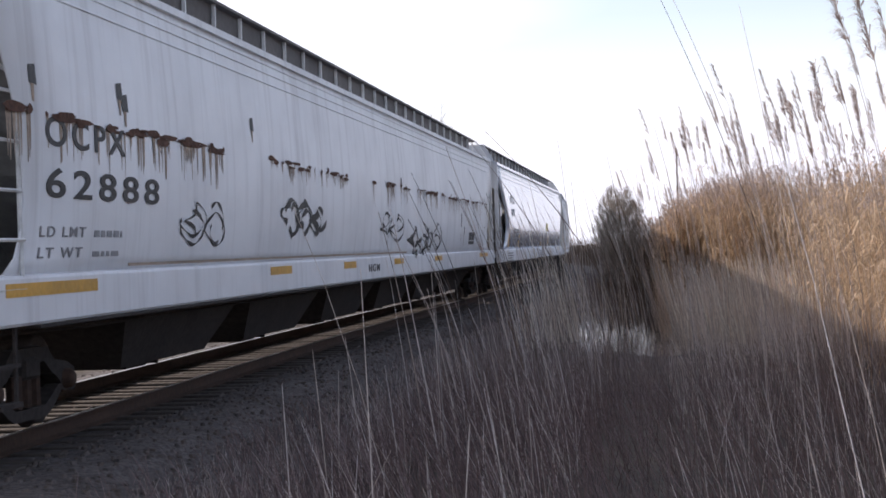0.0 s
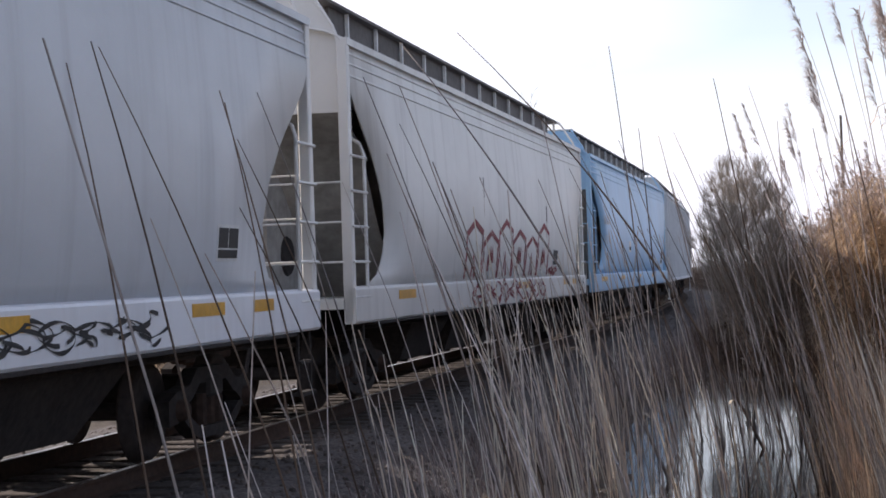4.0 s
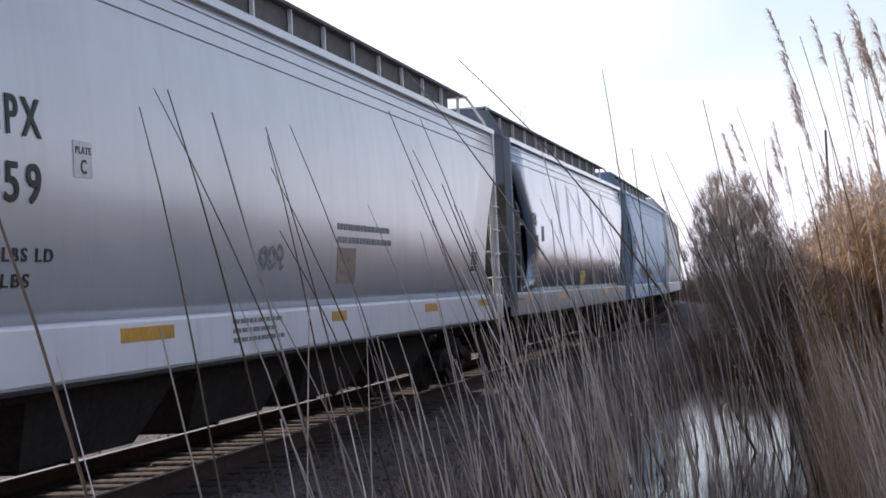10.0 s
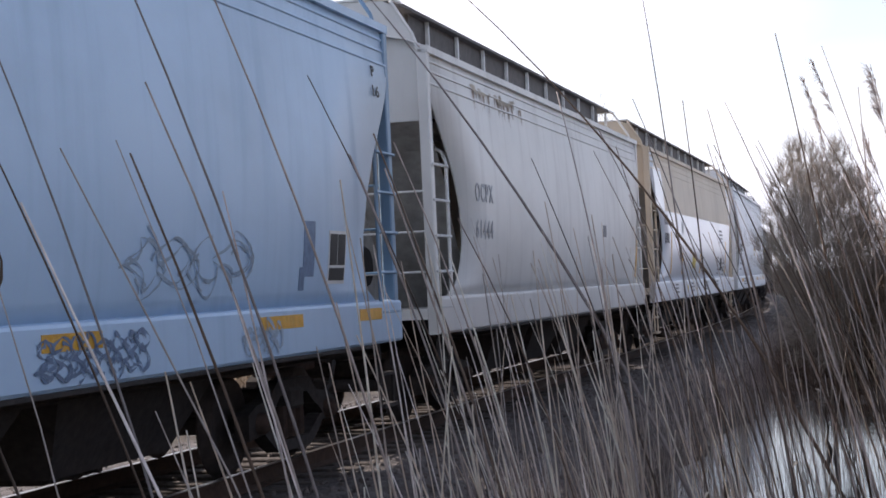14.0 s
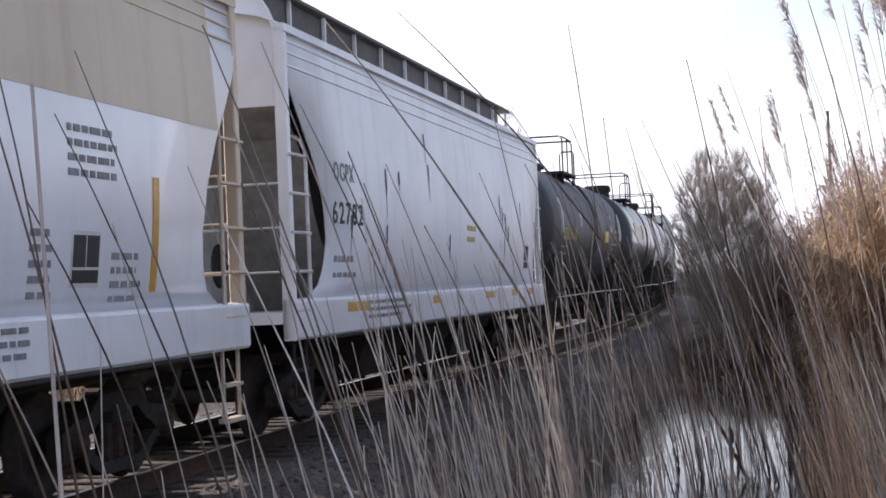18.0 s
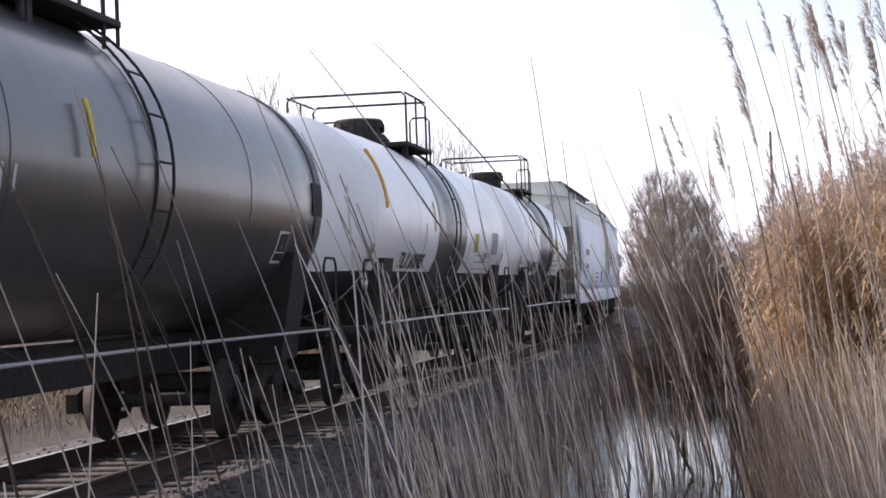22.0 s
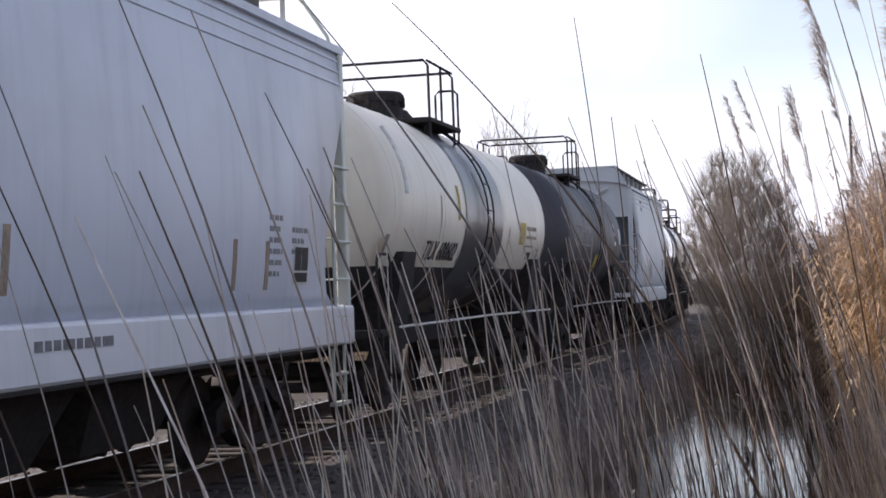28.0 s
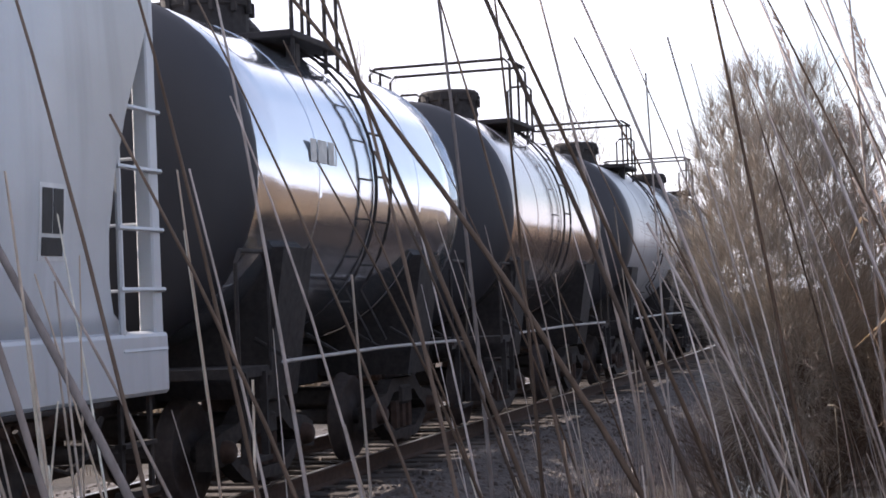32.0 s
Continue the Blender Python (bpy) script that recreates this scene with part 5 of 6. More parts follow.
L = 15.2
c, h = put(hopper(L, P["warm_white"], "plain warm white covered hopper car with a brown roof stain", end=P["warm_white"], reflectors=False), L)
lettering(c, "OCPX", -h + 1.7, 2.6, 0.22, FAINT_INK, width=0.9)
lettering(c, "61444", -h + 1.7, 2.15, 0.22, FAINT_INK, width=0.9)
rust_row(c, -h + 1.8, -h + 4.8, 3.98, 14, 0.3, 26, 0.3, dark=DUST)
patch(c, "scuff", h - 4.6, h - 4.3, 2.3, 2.5, GREY_INK, None, "grey scuff")
patch(c, "stripe", h - 1.0, h - 0.86, 1.6, 2.3, ORANGE, None, "upright orange stripe")

L = 17.2
c, h = put(hopper(L, P["white_gloss"], "glossy white covered hopper car with a tan upper side", sill=P["white"], end=P["tan"], roof=P["tan"], upper=(3.0, P["tan"]), reflectors=False), L)
patch(c, "painted_panel", -h + 0.5, -h + 1.75, 2.98, 3.9, P["white_gloss"], None, "white repainted panel", 0.009)
lettering(c, "OCPX", -h + 1.55, 2.70, 0.22, GREY_INK, span=0.6)
lettering(c, "61421", -h + 1.55, 2.30, 0.22, BLACK_INK, span=0.7)
for y, z0, z1 in ((2.6, 1.62, 2.55), (4.6, 1.62, 2.1), (8.3, 1.62, 2.1), (h * 2 - 2.4, 1.6, 2.5)):
    patch(c, "stripe", -h + y, -h + y + 0.13, z0, z1, ORANGE, None, "upright orange stripe")
patch(c, "notice", -h + 6.7, -h + 7.35, 1.75, 2.1, YELLOW, None, "yellow notice")
bars(c, -h + 6.75, 2.0, 0.5, 3, 0.05, ink=BLACK_INK, seed=41)
patch(c, "plate_box", -h + 4.6, -h + 4.95, 2.55, 2.85, WHITE_MARK, None, "outlined plate marking")
bars(c, h - 4.0, 2.75, 0.9, 4, 0.05, seed=42)
bars(c, h - 4.6, 2.0, 0.4, 5, 0.05, seed=43)
bars(c, h - 3.2, 1.85, 0.6, 4, 0.05, seed=44)
stencil(c, h - 3.9, 1.68, 0.45, 0.34)
for y in (3.2, 6.2, 9.4, 12.0):
    bars(c, -h + y, 1.36, 0.6, 3, 0.04, 1.585, GREY_INK, int(y * 10))
patch(c, "dot", -h + 5.4, -h + 5.6, 1.18, 1.34, YELLOW, 1.585, "yellow sticker")

L = 16.7
c, h = put(hopper(L, P["white"], "white covered hopper car with dark drips down its side", end=P["white"], marks=((2.0, 1.0), (6.5, 0.4), (10.5, 0.8), (13.0, 0.5), (14.8, 0.6))), L)
lettering(c, "OCPX", -h + 1.5, 2.76, 0.2, GREY_INK, span=0.85)
lettering(c, "62782", -h + 1.4, 2.28, 0.24, BLACK_INK, span=1.3)
bars(c, -h + 1.5, 1.85, 1.0, 2, 0.08, seed=51)
for y, z, ln in ((2.2, 2.38, 0.5), (3.9, 3.0, 0.6), (4.6, 3.0, 0.3), (3.87, 2.3, 0.6), (6.3, 3.62, 0.4), (6.4, 3.2, 0.5), (11.9, 3.0, 0.9), (12.1, 2.8, 0.8), (12.4, 2.7, 0.8), (12.7, 2.5, 0.7), (12.3, 2.3, 0.6), (14.0, 2.95, 0.5), (7.7, 2.25, 0.7)):
    drip(c, -h + y, z, ln, w=0.035)
bars(c, -h + 9.0, 2.35, 0.7, 2, 0.08, ink=YELLOW_INK, seed=52)
bars(c, -h + 2.9, 1.36, 2.2, 3, 0.04, 1.585, GREY_INK, 53)
stencil(c, h - 2.3, 1.78, 0.45, 0.4)

# tank cars
L = 15.7
c, h = put(tank_car(L, P["black"], "black tank car with yellow lettering and pale grab irons", dome=False), L)
lettering(c, "UTLX 671006", -h + 2.45, 2.43, 0.26, YELLOW_INK, tank_x, span=2.25)
bars(c, -h + 2.4, 2.25, 1.3, 4, 0.07, tank_x, YELLOW_INK, 61)
patch(c, "notice", -h + 10.6, -h + 11.4, 2.46, 2.75, YELLOW, tank_x, "yellow notice", 0.012)
bars(c, -h + 13.1, 2.75, 0.9, 3, 0.08, tank_x, YELLOW_INK, 62)
spray(c, h - 6.5, 1.9, 3.5, 0.6, GREY_INK, 63, 6, 0.03, tank_x)
stencil(c, h - 3.2, 2.05, 0.35, 0.35, tank_x)
sh = Shape().add([(0.7 + x, -h + y, 1.82 + z) for y in (0.42, 0.44) for x, z in ((0, -0.23), (0.23, 0), (0, 0.23), (-0.23, 0))],
                [(0, 1, 2, 3), (7, 6, 5, 4), (0, 4, 5, 1), (1, 5, 6, 2), (2, 6, 7, 3), (3, 7, 4, 0)])
placard = part("placard", sh, WHITE_MARK, c, "white diamond placard on the head")
part("placard_bracket", Shape().box(0.66, 0.74, -h + 0.44, -h + 0.62, 1.78, 1.86), DARK, c)
cu = bpy.data.curves.new("letters", "FONT")
cu.body, cu.size, cu.extrude, cu.align_x = "HOT", 0.16, 0.002, "CENTER"
ob = bpy.data.objects.new("letters", cu)
me = bpy.data.meshes.new_from_object(ob)
bpy.data.objects.remove(ob)
me.transform(Matrix.Translation((0.7, -h + 0.416, 1.77)) @ Matrix.Rotation(radians(90), 4, "X"))
part("placard_letters", me, BLACK_INK, placard, "black placard letters")
diamond(c, h - 0.62, 1.95, 0.22, 1.30)
for y, lo, n in ((-h + 1.75, -0.12, 8), (-h + 4.96, 0.0, 5), (-h + 11.5, 0.0, 5), (h - 1.9, -0.12, 8)):
    arc = [(1.57 * math.cos(a), y, 2.74 + 1.57 * math.sin(a)) for a in [lo + 0.07 * i for i in range(n)]]
    part("grab_iron", Shape().tube(arc, 0.03, 6), BRIGHT, c, "curved pale grab iron")

L = 13.9
c, h = put(tank_car(L, P["black_gloss"], "glossy dark grey tank car with yellow grab irons", heads=P["black"]), L)
lettering(c, "UTLX 21711", -h + 1.7, 2.4, 0.2, PALE_INK, tank_x, span=2.3)
bars(c, -h + 1.9, 2.3, 2.0, 3, 0.06, tank_x, GREY_INK, 64)
for y in (-h + 2.0, -h + 5.3):
    arc = [(1.57 * math.cos(a), y, 2.74 + 1.57 * math.sin(a)) for a in [0.0 + 0.06 * i for i in range(6)]]
    part("grab_iron", Shape().tube(arc, 0.024, 6), YELLOW, c, "curved yellow grab iron")
patch(c, "notice", h - 1.35, h - 0.9, 2.55, 2.95, DARK, tank_x, "black panel", 0.012)
stencil(c, h - 2.6, 2.0, 0.35, 0.3, tank_x)

L = 14.5
c, h = put(tank_car(L, P["tank_white"], "white tank car with a dark slate band and black belly", P["band"], P["black"], grabs=ORANGE, band_half=1.4), L)
lettering(c, "TILX 600985", -h + 2.94, 1.97, 0.24, BLACK_INK, tank_x, span=1.95, lean=0.15)
patch(c, "notice", 2.4, 2.85, 2.32, 2.68, YELLOW_INK, tank_x, "faded yellow notice", 0.012)
patch(c, "notice", 4.6, 5.4, 2.3, 2.75, FAINT_INK, tank_x, "faded grey notice", 0.012)
patch(c, "notice", 3.7, 4.2, 2.15, 2.33, GREY_INK, tank_x, "grey notice", 0.012)
bars(c, 2.9, 2.25, 2.2, 4, 0.06, tank_x, GREY_INK, 66)
patch(c, "stripe", -1.9, -1.78, 2.6, 3.1, ORANGE, tank_x, "upright orange stripe", 0.012)
for y, z, ln, w in ((-6.4, 2.3, 0.35, 0.1), (-2.6, 2.7, 0.5, 0.03), (1.9, 2.5, 0.5, 0.03), (6.3, 2.35, 0.4, 0.09), (5.9, 2.2, 0.25, 0.05)):
    rust_run(c, y, z, ln, w, tank_x)
diamond(c, -h + 0.5, 1.75, 0.2, 1.35)

L = 11.9
c, h = put(tank_car(L, P["tank_white"], "white tank car with faint rust runs and a dark band", P["band"], P["black"], band_half=1.45), L)
lettering(c, "TILX 600970", -h + 2.09, 2.0, 0.24, BLACK_INK, tank_x, span=2.0, lean=0.15)
bars(c, 1.6, 2.3, 1.6, 4, 0.06, tank_x, GREY_INK, 67)
patch(c, "notice", 1.7, 2.1, 2.5, 2.9, YELLOW_INK, tank_x, "faded yellow notice", 0.012)
for y, z, ln, w in ((-4.2, 2.9, 0.9, 0.05), (-1.6, 2.9, 0.9, 0.05), (-5.3, 2.35, 0.4, 0.13), (-5.05, 2.22, 0.28, 0.09), (-3.3, 3.0, 0.35, 0.03), (-2.4, 3.3, 0.5, 0.03), (2.7, 2.6, 0.6, 0.04), (4.1, 2.3, 0.35, 0.08), (4.6, 2.4, 0.45, 0.06)):
    rust_run(c, y, z, ln, w, tank_x)

L = 13.4
c, h = put(hopper(L, P["bluish"], "pale covered hopper car with a greenish end", sill=P["white"], end=P["green_white"], roof=P["green_white"], upper=(3.82, P["green_white"]), reflectors=False), L)
bars(c, -h + 3.0, 2.6, 1.8, 2, 0.2, ink=GREY_INK, seed=71)
bars(c, h - 5.6, 2.0, 1.5, 4, 0.07, seed=72)
stencil(c, h - 3.0, 1.72, 0.6, 0.4)
patch(c, "stripe", h - 7.6, h - 7.45, 1.6, 2.1, RUST_PALE, None, "brown stripe")

L = 14.8
c, h = put(hopper(L, P["bluish"], "pale bluish white covered hopper car with brown scuffs", sill=P["white"], end=P["green_white"], roof=P["green_white"], reflectors=False), L)
for i in range(3):
    patch(c, "worn_mark", -h + 1.85 + 0.17 * i, -h + 1.92 + 0.17 * i, 2.62, 2.82, GREY_INK, None, "worn upright mark")
for i in range(5):
    patch(c, "worn_mark", -h + 1.82 + 0.17 * i, -h + 1.90 + 0.17 * i, 2.32, 2.55, BLACK_INK, None, "worn upright mark")
bars(c, -h + 1.8, 1.9, 1.0, 2, 0.06, seed=75)
for y in (6.6, 10.9, 11.8):
    patch(c, "scuff", -h + y, -h + y + 0.1, 1.65, 2.1, RUST_PALE, None, "brown scuff")
bars(c, -h + 5.0, 1.9, 1.2, 2, 0.06, seed=76)
bars(c, h - 2.9, 2.3, 0.4, 6, 0.05, seed=77)
bars(c, h - 2.2, 2.2, 0.5, 3, 0.05, seed=78)
stencil(c, h - 2.1, 1.72, 0.42, 0.34)
bars(c, -h + 7.0, 1.28, 1.6, 1, 0.07, 1.585, GREY_INK, 79)

L = 13.2
c, h = put(tank_car(L, P["cream"], "cream tank car with a dark band and black belly", P["band"], P["black"], grabs=BRIGHT, band_half=1.45), L)
lettering(c, "TILX 600602", -h + 2.85, 2.02, 0.25, BLACK_INK, tank_x, span=1.95, lean=0.15)
patch(c, "notice", 3.1, 3.65, 2.34, 2.72, YELLOW_INK, tank_x, "yellow notice", 0.012)
patch(c, "notice", 4.1, 4.5, 2.1, 2.22, BLACK_INK, tank_x, "black label", 0.012)
bars(c, 3.8, 2.6, 1.1, 3, 0.07, tank_x, RUST_PALE, 81)
patch(c, "stripe", -2.0, -1.88, 2.6, 3.1, YELLOW_INK, tank_x, "upright yellow stripe", 0.012)
for y, z, ln, w in ((-5.9, 2.3, 0.35, 0.1), (-3.1, 2.9, 0.6, 0.03), (2.1, 2.6, 0.6, 0.035), (5.7, 2.4, 0.45, 0.09), (5.2, 2.3, 0.35, 0.05)):
    rust_run(c, y, z, ln, w, tank_x)

L = 11.1
c, h = put(tank_car(L, P["navy"], "dark blue-black tank car with small white marks", grabs=None), L)
for i in range(3):
    patch(c, "mark", h - 2.6 + 0.1 * i, h - 2.35 + 0.1 * i, 3.0 - 0.22 * i, 3.1 - 0.22 * i, WHITE_MARK, tank_x, "small white mark", 0.01)
bars(c, -h + 2.0, 2.75, 2.4, 3, 0.14, tank_x, GREY_INK, 83)
patch(c, "notice", -0.2, 0.3, 1.9, 2.3, YELLOW_INK, tank_x, "yellow sticker", 0.012)
patch(c, "notice", h - 1.5, h - 1.2, 2.6, 3.0, PALE_INK, tank_x, "pale sticker", 0.012)

L = 10.8
# dark paint on this car's slope sheets stands in for their shade
c, h = put(hopper(L, P["pale_grey"], "short grey-white covered hopper car with a dark tag", end=P["pale_grey"], reflectors=False, cutsize=0.8, slope=P["steel_frame"]), L)
for i, (y, w, z0, z1) in enumerate(((4.35, 0.26, 1.6, 2.3), (4.62, 0.24, 1.56, 2.38), (4.87, 0.3, 1.62, 2.34), (5.18, 0.22, 1.7, 2.2))):
    patch(c, "scrubbed_patch", -h + y, -h + y + w, z0, z1, P["grey_tank"], None, "dark grey scrubbed patch", 0.006 + 0.001 * i)
spray(c, -h + 4.5, 1.75, 0.8, 0.5, P["steel_frame"], 91, 2, 0.04, label="dark faded tag")
spray(c, -h + 2.6, 1.6, 1.1, 0.5, GREY_INK, 92, 3, 0.02, label="faded grey tag")
stencil(c, h - 1.7, 1.95, 0.25, 0.4)
bars(c, -h + 2.6, 3.9, 0.4, 2, 0.1, seed=94)

L = 6.9
c, h = put(tank_car(L, P["mirror_steel"], "bright metal tank car mirroring the sky", heads=P["black"]), L)
bars(c, -h + 1.7, 2.85, 0.7, 1, 0.2, tank_x, PALE_INK, 95)
L = 7.6
put(tank_car(L, P["brown"], "brown grimy metal tank car with dark dome", heads=P["black"]), L)
L = 8.4
put(tank_car(L, P["grey_tank"], "grey tank car with top platform", heads=P["black"]), L)
L = 8.4
put(tank_car(L, P["black_gloss"], "dark glossy tank car with top platform"), L)


# ---- reeds ----
def stem_field(name, xy, top, lean, radius, mat, label, seed, bend=0.25, base=None):
    """Many thin stems in one mesh: three-sided, tapered, bent towards their lean."""
    rnd = np.random.RandomState(seed)
    n = len(xy)
    zb = np.full(n, GROUND_Z - 0.03) if base is None else base
    H = top - zb
    V = np.empty((n, 4, 3, 3), np.float32)
    for i, u in enumerate((0.0, 0.4, 0.75, 1.0)):
        r = radius * (1.0 - 0.6 * u)
        off = (u * (1 - bend) + bend * u * u)
        for j in range(3):
            a = 2 * math.pi * j / 3
            V[:, i, j, 0] = xy[:, 0] + lean[:, 0] * H * off + r * math.cos(a)
            V[:, i, j, 1] = xy[:, 1] + lean[:, 1] * H * off + r * math.sin(a)
            V[:, i, j, 2] = zb + H * u
    q = []
    for i in range(3):
        for j in range(3):
            q.append([i * 3 + j, i * 3 + (j + 1) % 3, (i + 1) * 3 + (j + 1) % 3, (i + 1) * 3 + j])
    q = np.array(q, np.int32)
    Q = (q[None] + (np.arange(n, dtype=np.int32) * 12)[:, None, None]).reshape(-1, 4)
    whole(name, quad_mesh(name, V.reshape(-1, 3), Q), mat, label, "reeds", "stuff")


def path_x(y):
    return np.interp(y, _y, _x) + EYE_OFF


rs = np.random.RandomState(11)


def scatter(n, x0, x1, y0, y1):
    return np.stack([rs.uniform(x0, x1, n), rs.uniform(y0, y1, n)], 1)


def in_water(p, grow=1.0):
    return ((p[:, 0] - 6.0 + 0.06 * (p[:, 1] - 20)) / (1.7 * grow)) ** 2 + ((p[:, 1] - 20) / (11.0 * grow)) ** 2 < 1


LONG = ((6.1, 19.0, 2.5, 4.6, 0.5), (5.2, 16.0, 2.45, 4.1, 0.35), (4.75, 19.2, 4.35, 4.35, 0.12), (6.3, 19.0, 5.62, 3.86, 0.08),
        (6.4, 18.6, 5.15, 3.2, 0.15), (5.6, 19.3, 4.92, 3.22, 0.1), (7.75, 18.5, 6.85, 4.5, 0.2), (7.45, 19.0, 7.12, 3.6, 0.12),
        (4.25, 18.4, 3.6, 3.4, 0.12), (4.9, 19.6, 4.65, 3.35, 0.05), (6.5, 20.0, 6.35, 3.4, 0.02), (7.85, 18.8, 7.25, 4.3, 0.1),
        (4.4, 13.0, 3.4, 2.6, 0.1), (4.6, 12.0, 3.75, 2.3, 0.1), (8.3, 17.2, 7.5, 4.2, 0.15), (7.2, 17.6, 6.75, 3.1, 0.1),
        (7.0, 20.5, 6.0, 3.9, 0.2), (8.0, 20.0, 7.6, 4.6, 0.15),
        (9.75, 13.0, 6.9, 7.3, 0.25), (9.9, 13.3, 7.15, 7.4, 0.3), (9.9, 12.0, 8.7, 6.6, 0.1))


def field():
    # low and middling stems between the ballast and the tall reeds
    p = np.concatenate([scatter(21000, 3.9, 12.5, -23, 30), scatter(8000, 3.9, 13, 30, 75), scatter(5000, 3.7, 6.2, -20, 45)])
    tx = np.interp(p[:, 1], _y, _x)
    off = p[:, 0] - tx
    d = np.abs(p[:, 0] - path_x(p[:, 1]))
    keep = (off > 3.6)
    corridor = (d < 0.55) & (p[:, 1] < 13.5)
    keep &= ~in_water(p, 1.15) | (rs.rand(len(p)) < 0.36)
    screen = (np.abs(p[:, 0] - 6.15) < 1.45) & (p[:, 1] > 1) & (p[:, 1] < 14)
    keep &= ~screen | (rs.rand(len(p)) < 0.65)
    p, d, off, corridor = p[keep], d[keep], off[keep], corridor[keep]
    n = len(p)
    u = rs.rand(n)
    top = 0.05 + 0.85 * u ** 1.3
    top += np.clip((off - 8.5) / 4, 0, 1) * 0.5 * np.clip((p[:, 1] - 8) / 4, 0, 1)
    top += np.clip((p[:, 1] - 26) / 30, 0, 1) * 0.45
    top = np.where(off < 4.6, top * 0.6 - 0.05, top)
    top = np.where(p[:, 1] < -2, np.minimum(top, -0.25 + 0.45 * u), top)
    top = np.where(corridor, np.minimum(top, 0.15 + 0.45 * u), top)
    screen = (np.abs(p[:, 0] - 6.15) < 1.45) & (p[:, 1] > 1) & (p[:, 1] < 14)
    top = np.where(screen, np.minimum(top, 0.25 * u), top)
    top = np.where(screen & (p[:, 1] > 5), np.minimum(top, -0.42 + 0.5 * u), top)
    top = np.where((p[:, 1] < 11) & (off > 7), np.minimum(top, -0.05 + 0.45 * u), top)
    top = np.where(p[:, 1] < 6, np.minimum(top, 0.0 + 0.4 * u), top)
    sight = 1.575 - 0.053 * (p[:, 1] + 24.7)
    lane = (np.abs(p[:, 0] - 6.15) < 2.4) & (p[:, 1] > -16) & (p[:, 1] < 14)
    top = np.where(lane, np.minimum(top, np.maximum(sight - 0.45 + 0.4 * u, -0.55 + 0.15 * u)), top)
    behind = (p[:, 0] < 7.7) & (p[:, 1] > 12) & (p[:, 1] < 42)
    top = np.where(behind, np.minimum(top, -0.42 + 0.45 * u + np.clip((p[:, 1] - 31) * 0.06, 0, 1)), top)
    pool = in_water(p, 1.15)
    top = np.where(pool, np.minimum(top, -0.52 + 0.75 * u ** 2), top)
    lean = np.stack([rs.normal(-0.12, 0.13, n), rs.normal(-0.02, 0.13, n)], 1)
    rad = np.where(pool, rs.uniform(0.0018, 0.0036, n), rs.uniform(0.0028, 0.006, n))
    # the same stems right of the ditch: sunlight is put into a paler colour
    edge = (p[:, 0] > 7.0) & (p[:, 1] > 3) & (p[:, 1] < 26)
    stem_field("bleached_reed_stems", p[edge], top[edge], lean[edge], rad[edge], STEM_LIGHT, "dead reed stems before the tall reeds, sunlight in their pale colour", 15)
    # the rest of them carry their shade in a darker colour
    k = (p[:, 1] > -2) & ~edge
    stem_field("reed_stems", p[k], top[k], lean[k], rad[k], STEM_SHADE, "dense grey-brown dead reed stems, shade in their colour", 1)
    # same stems nearer the start: the train's shade is in their darker colour
    k = p[:, 1] <= -2
    stem_field("low_weeds", p[k], top[k], lean[k] * 2.2, rad[k], WEED_SHADED, "low purple-brown dead weeds beside the path, the train's shade in their colour", 8)
    # thin taller stalks that stand above the rest
    q = np.concatenate([scatter(420, -3.0, 0.9, -21, -2), scatter(2600, -2.6, 1.2, -2, 27)])
    q[:, 0] += path_x(q[:, 1])
    p = np.concatenate([q, scatter(900, 7.4, 12.5, 4, 34), scatter(200, 7.6, 12.5, -20, 4)])
    d = p[:, 0] - path_x(p[:, 1])
    lean = np.stack([rs.normal(-0.15, 0.09, len(p)), rs.normal(-0.02, 0.09, len(p))], 1)
    top = 0.45 + 1.75 * rs.rand(len(p)) ** 2.2
    reach = d + lean[:, 0] * (top - GROUND_Z)
    free = (np.abs(d) > 0.55) & (np.abs(reach) > 0.5) & (d * reach > 0) | (p[:, 1] > 14)
    k = free & ~(in_water(p) & (rs.rand(len(p)) < 0.78)) & (p[:, 0] - np.interp(p[:, 1], _y, _x) > 3.7)
    k &= ~((d < -1.0) & (rs.rand(len(p)) < 0.8))
    k &= ~((p[:, 1] < 6) & (rs.rand(len(p)) < 0.5))
    k &= ~((np.abs(p[:, 0] - 6.15) < 1.4) & (p[:, 1] < 13) & (rs.rand(len(p)) < 0.6))
    k &= ~((np.abs(p[:, 0] - 6.3) < 1.4) & (p[:, 1] > 4) & (p[:, 1] < 30) & (rs.rand(len(p)) < 0.6))
    p, top, lean = p[k], top[k], lean[k]
    stem_field("tall_bare_stalks", p, top, lean, rs.uniform(0.0042, 0.0082, len(p)), STEM_LIGHT, "single tall bare reed stalks, wind-bent", 2, 0.35)
    # weeds that creep up the ballast shoulder
    a = np.concatenate([rs.uniform(-23, 20, 3600), rs.uniform(-22, -5, 1900)])
    o = np.concatenate([4.1 - 1.6 * rs.rand(3600) ** 1.8, 4.1 - 1.5 * rs.rand(1900)])
    p = np.array([along(q, w)[:2] for q, w in zip(a, o)])
    n = len(p)
    lean = np.stack([rs.normal(-0.25, 0.4, n), rs.normal(0, 0.4, n)], 1)
    base = np.interp(o, (2.0, 2.9, 3.9, 4.3), (-0.23, -0.5, -0.78, -0.78))
    stem_field("shoulder_weeds", p, base + rs.uniform(0.1, 0.5, n), lean, rs.uniform(0.0025, 0.005, n), WEED_SHADED, "low purple-brown weeds creeping up the ballast", 14, base=base)
    # thin pale stems among the low weeds
    p = scatter(1500, 4.3, 9.6, -22, 2)
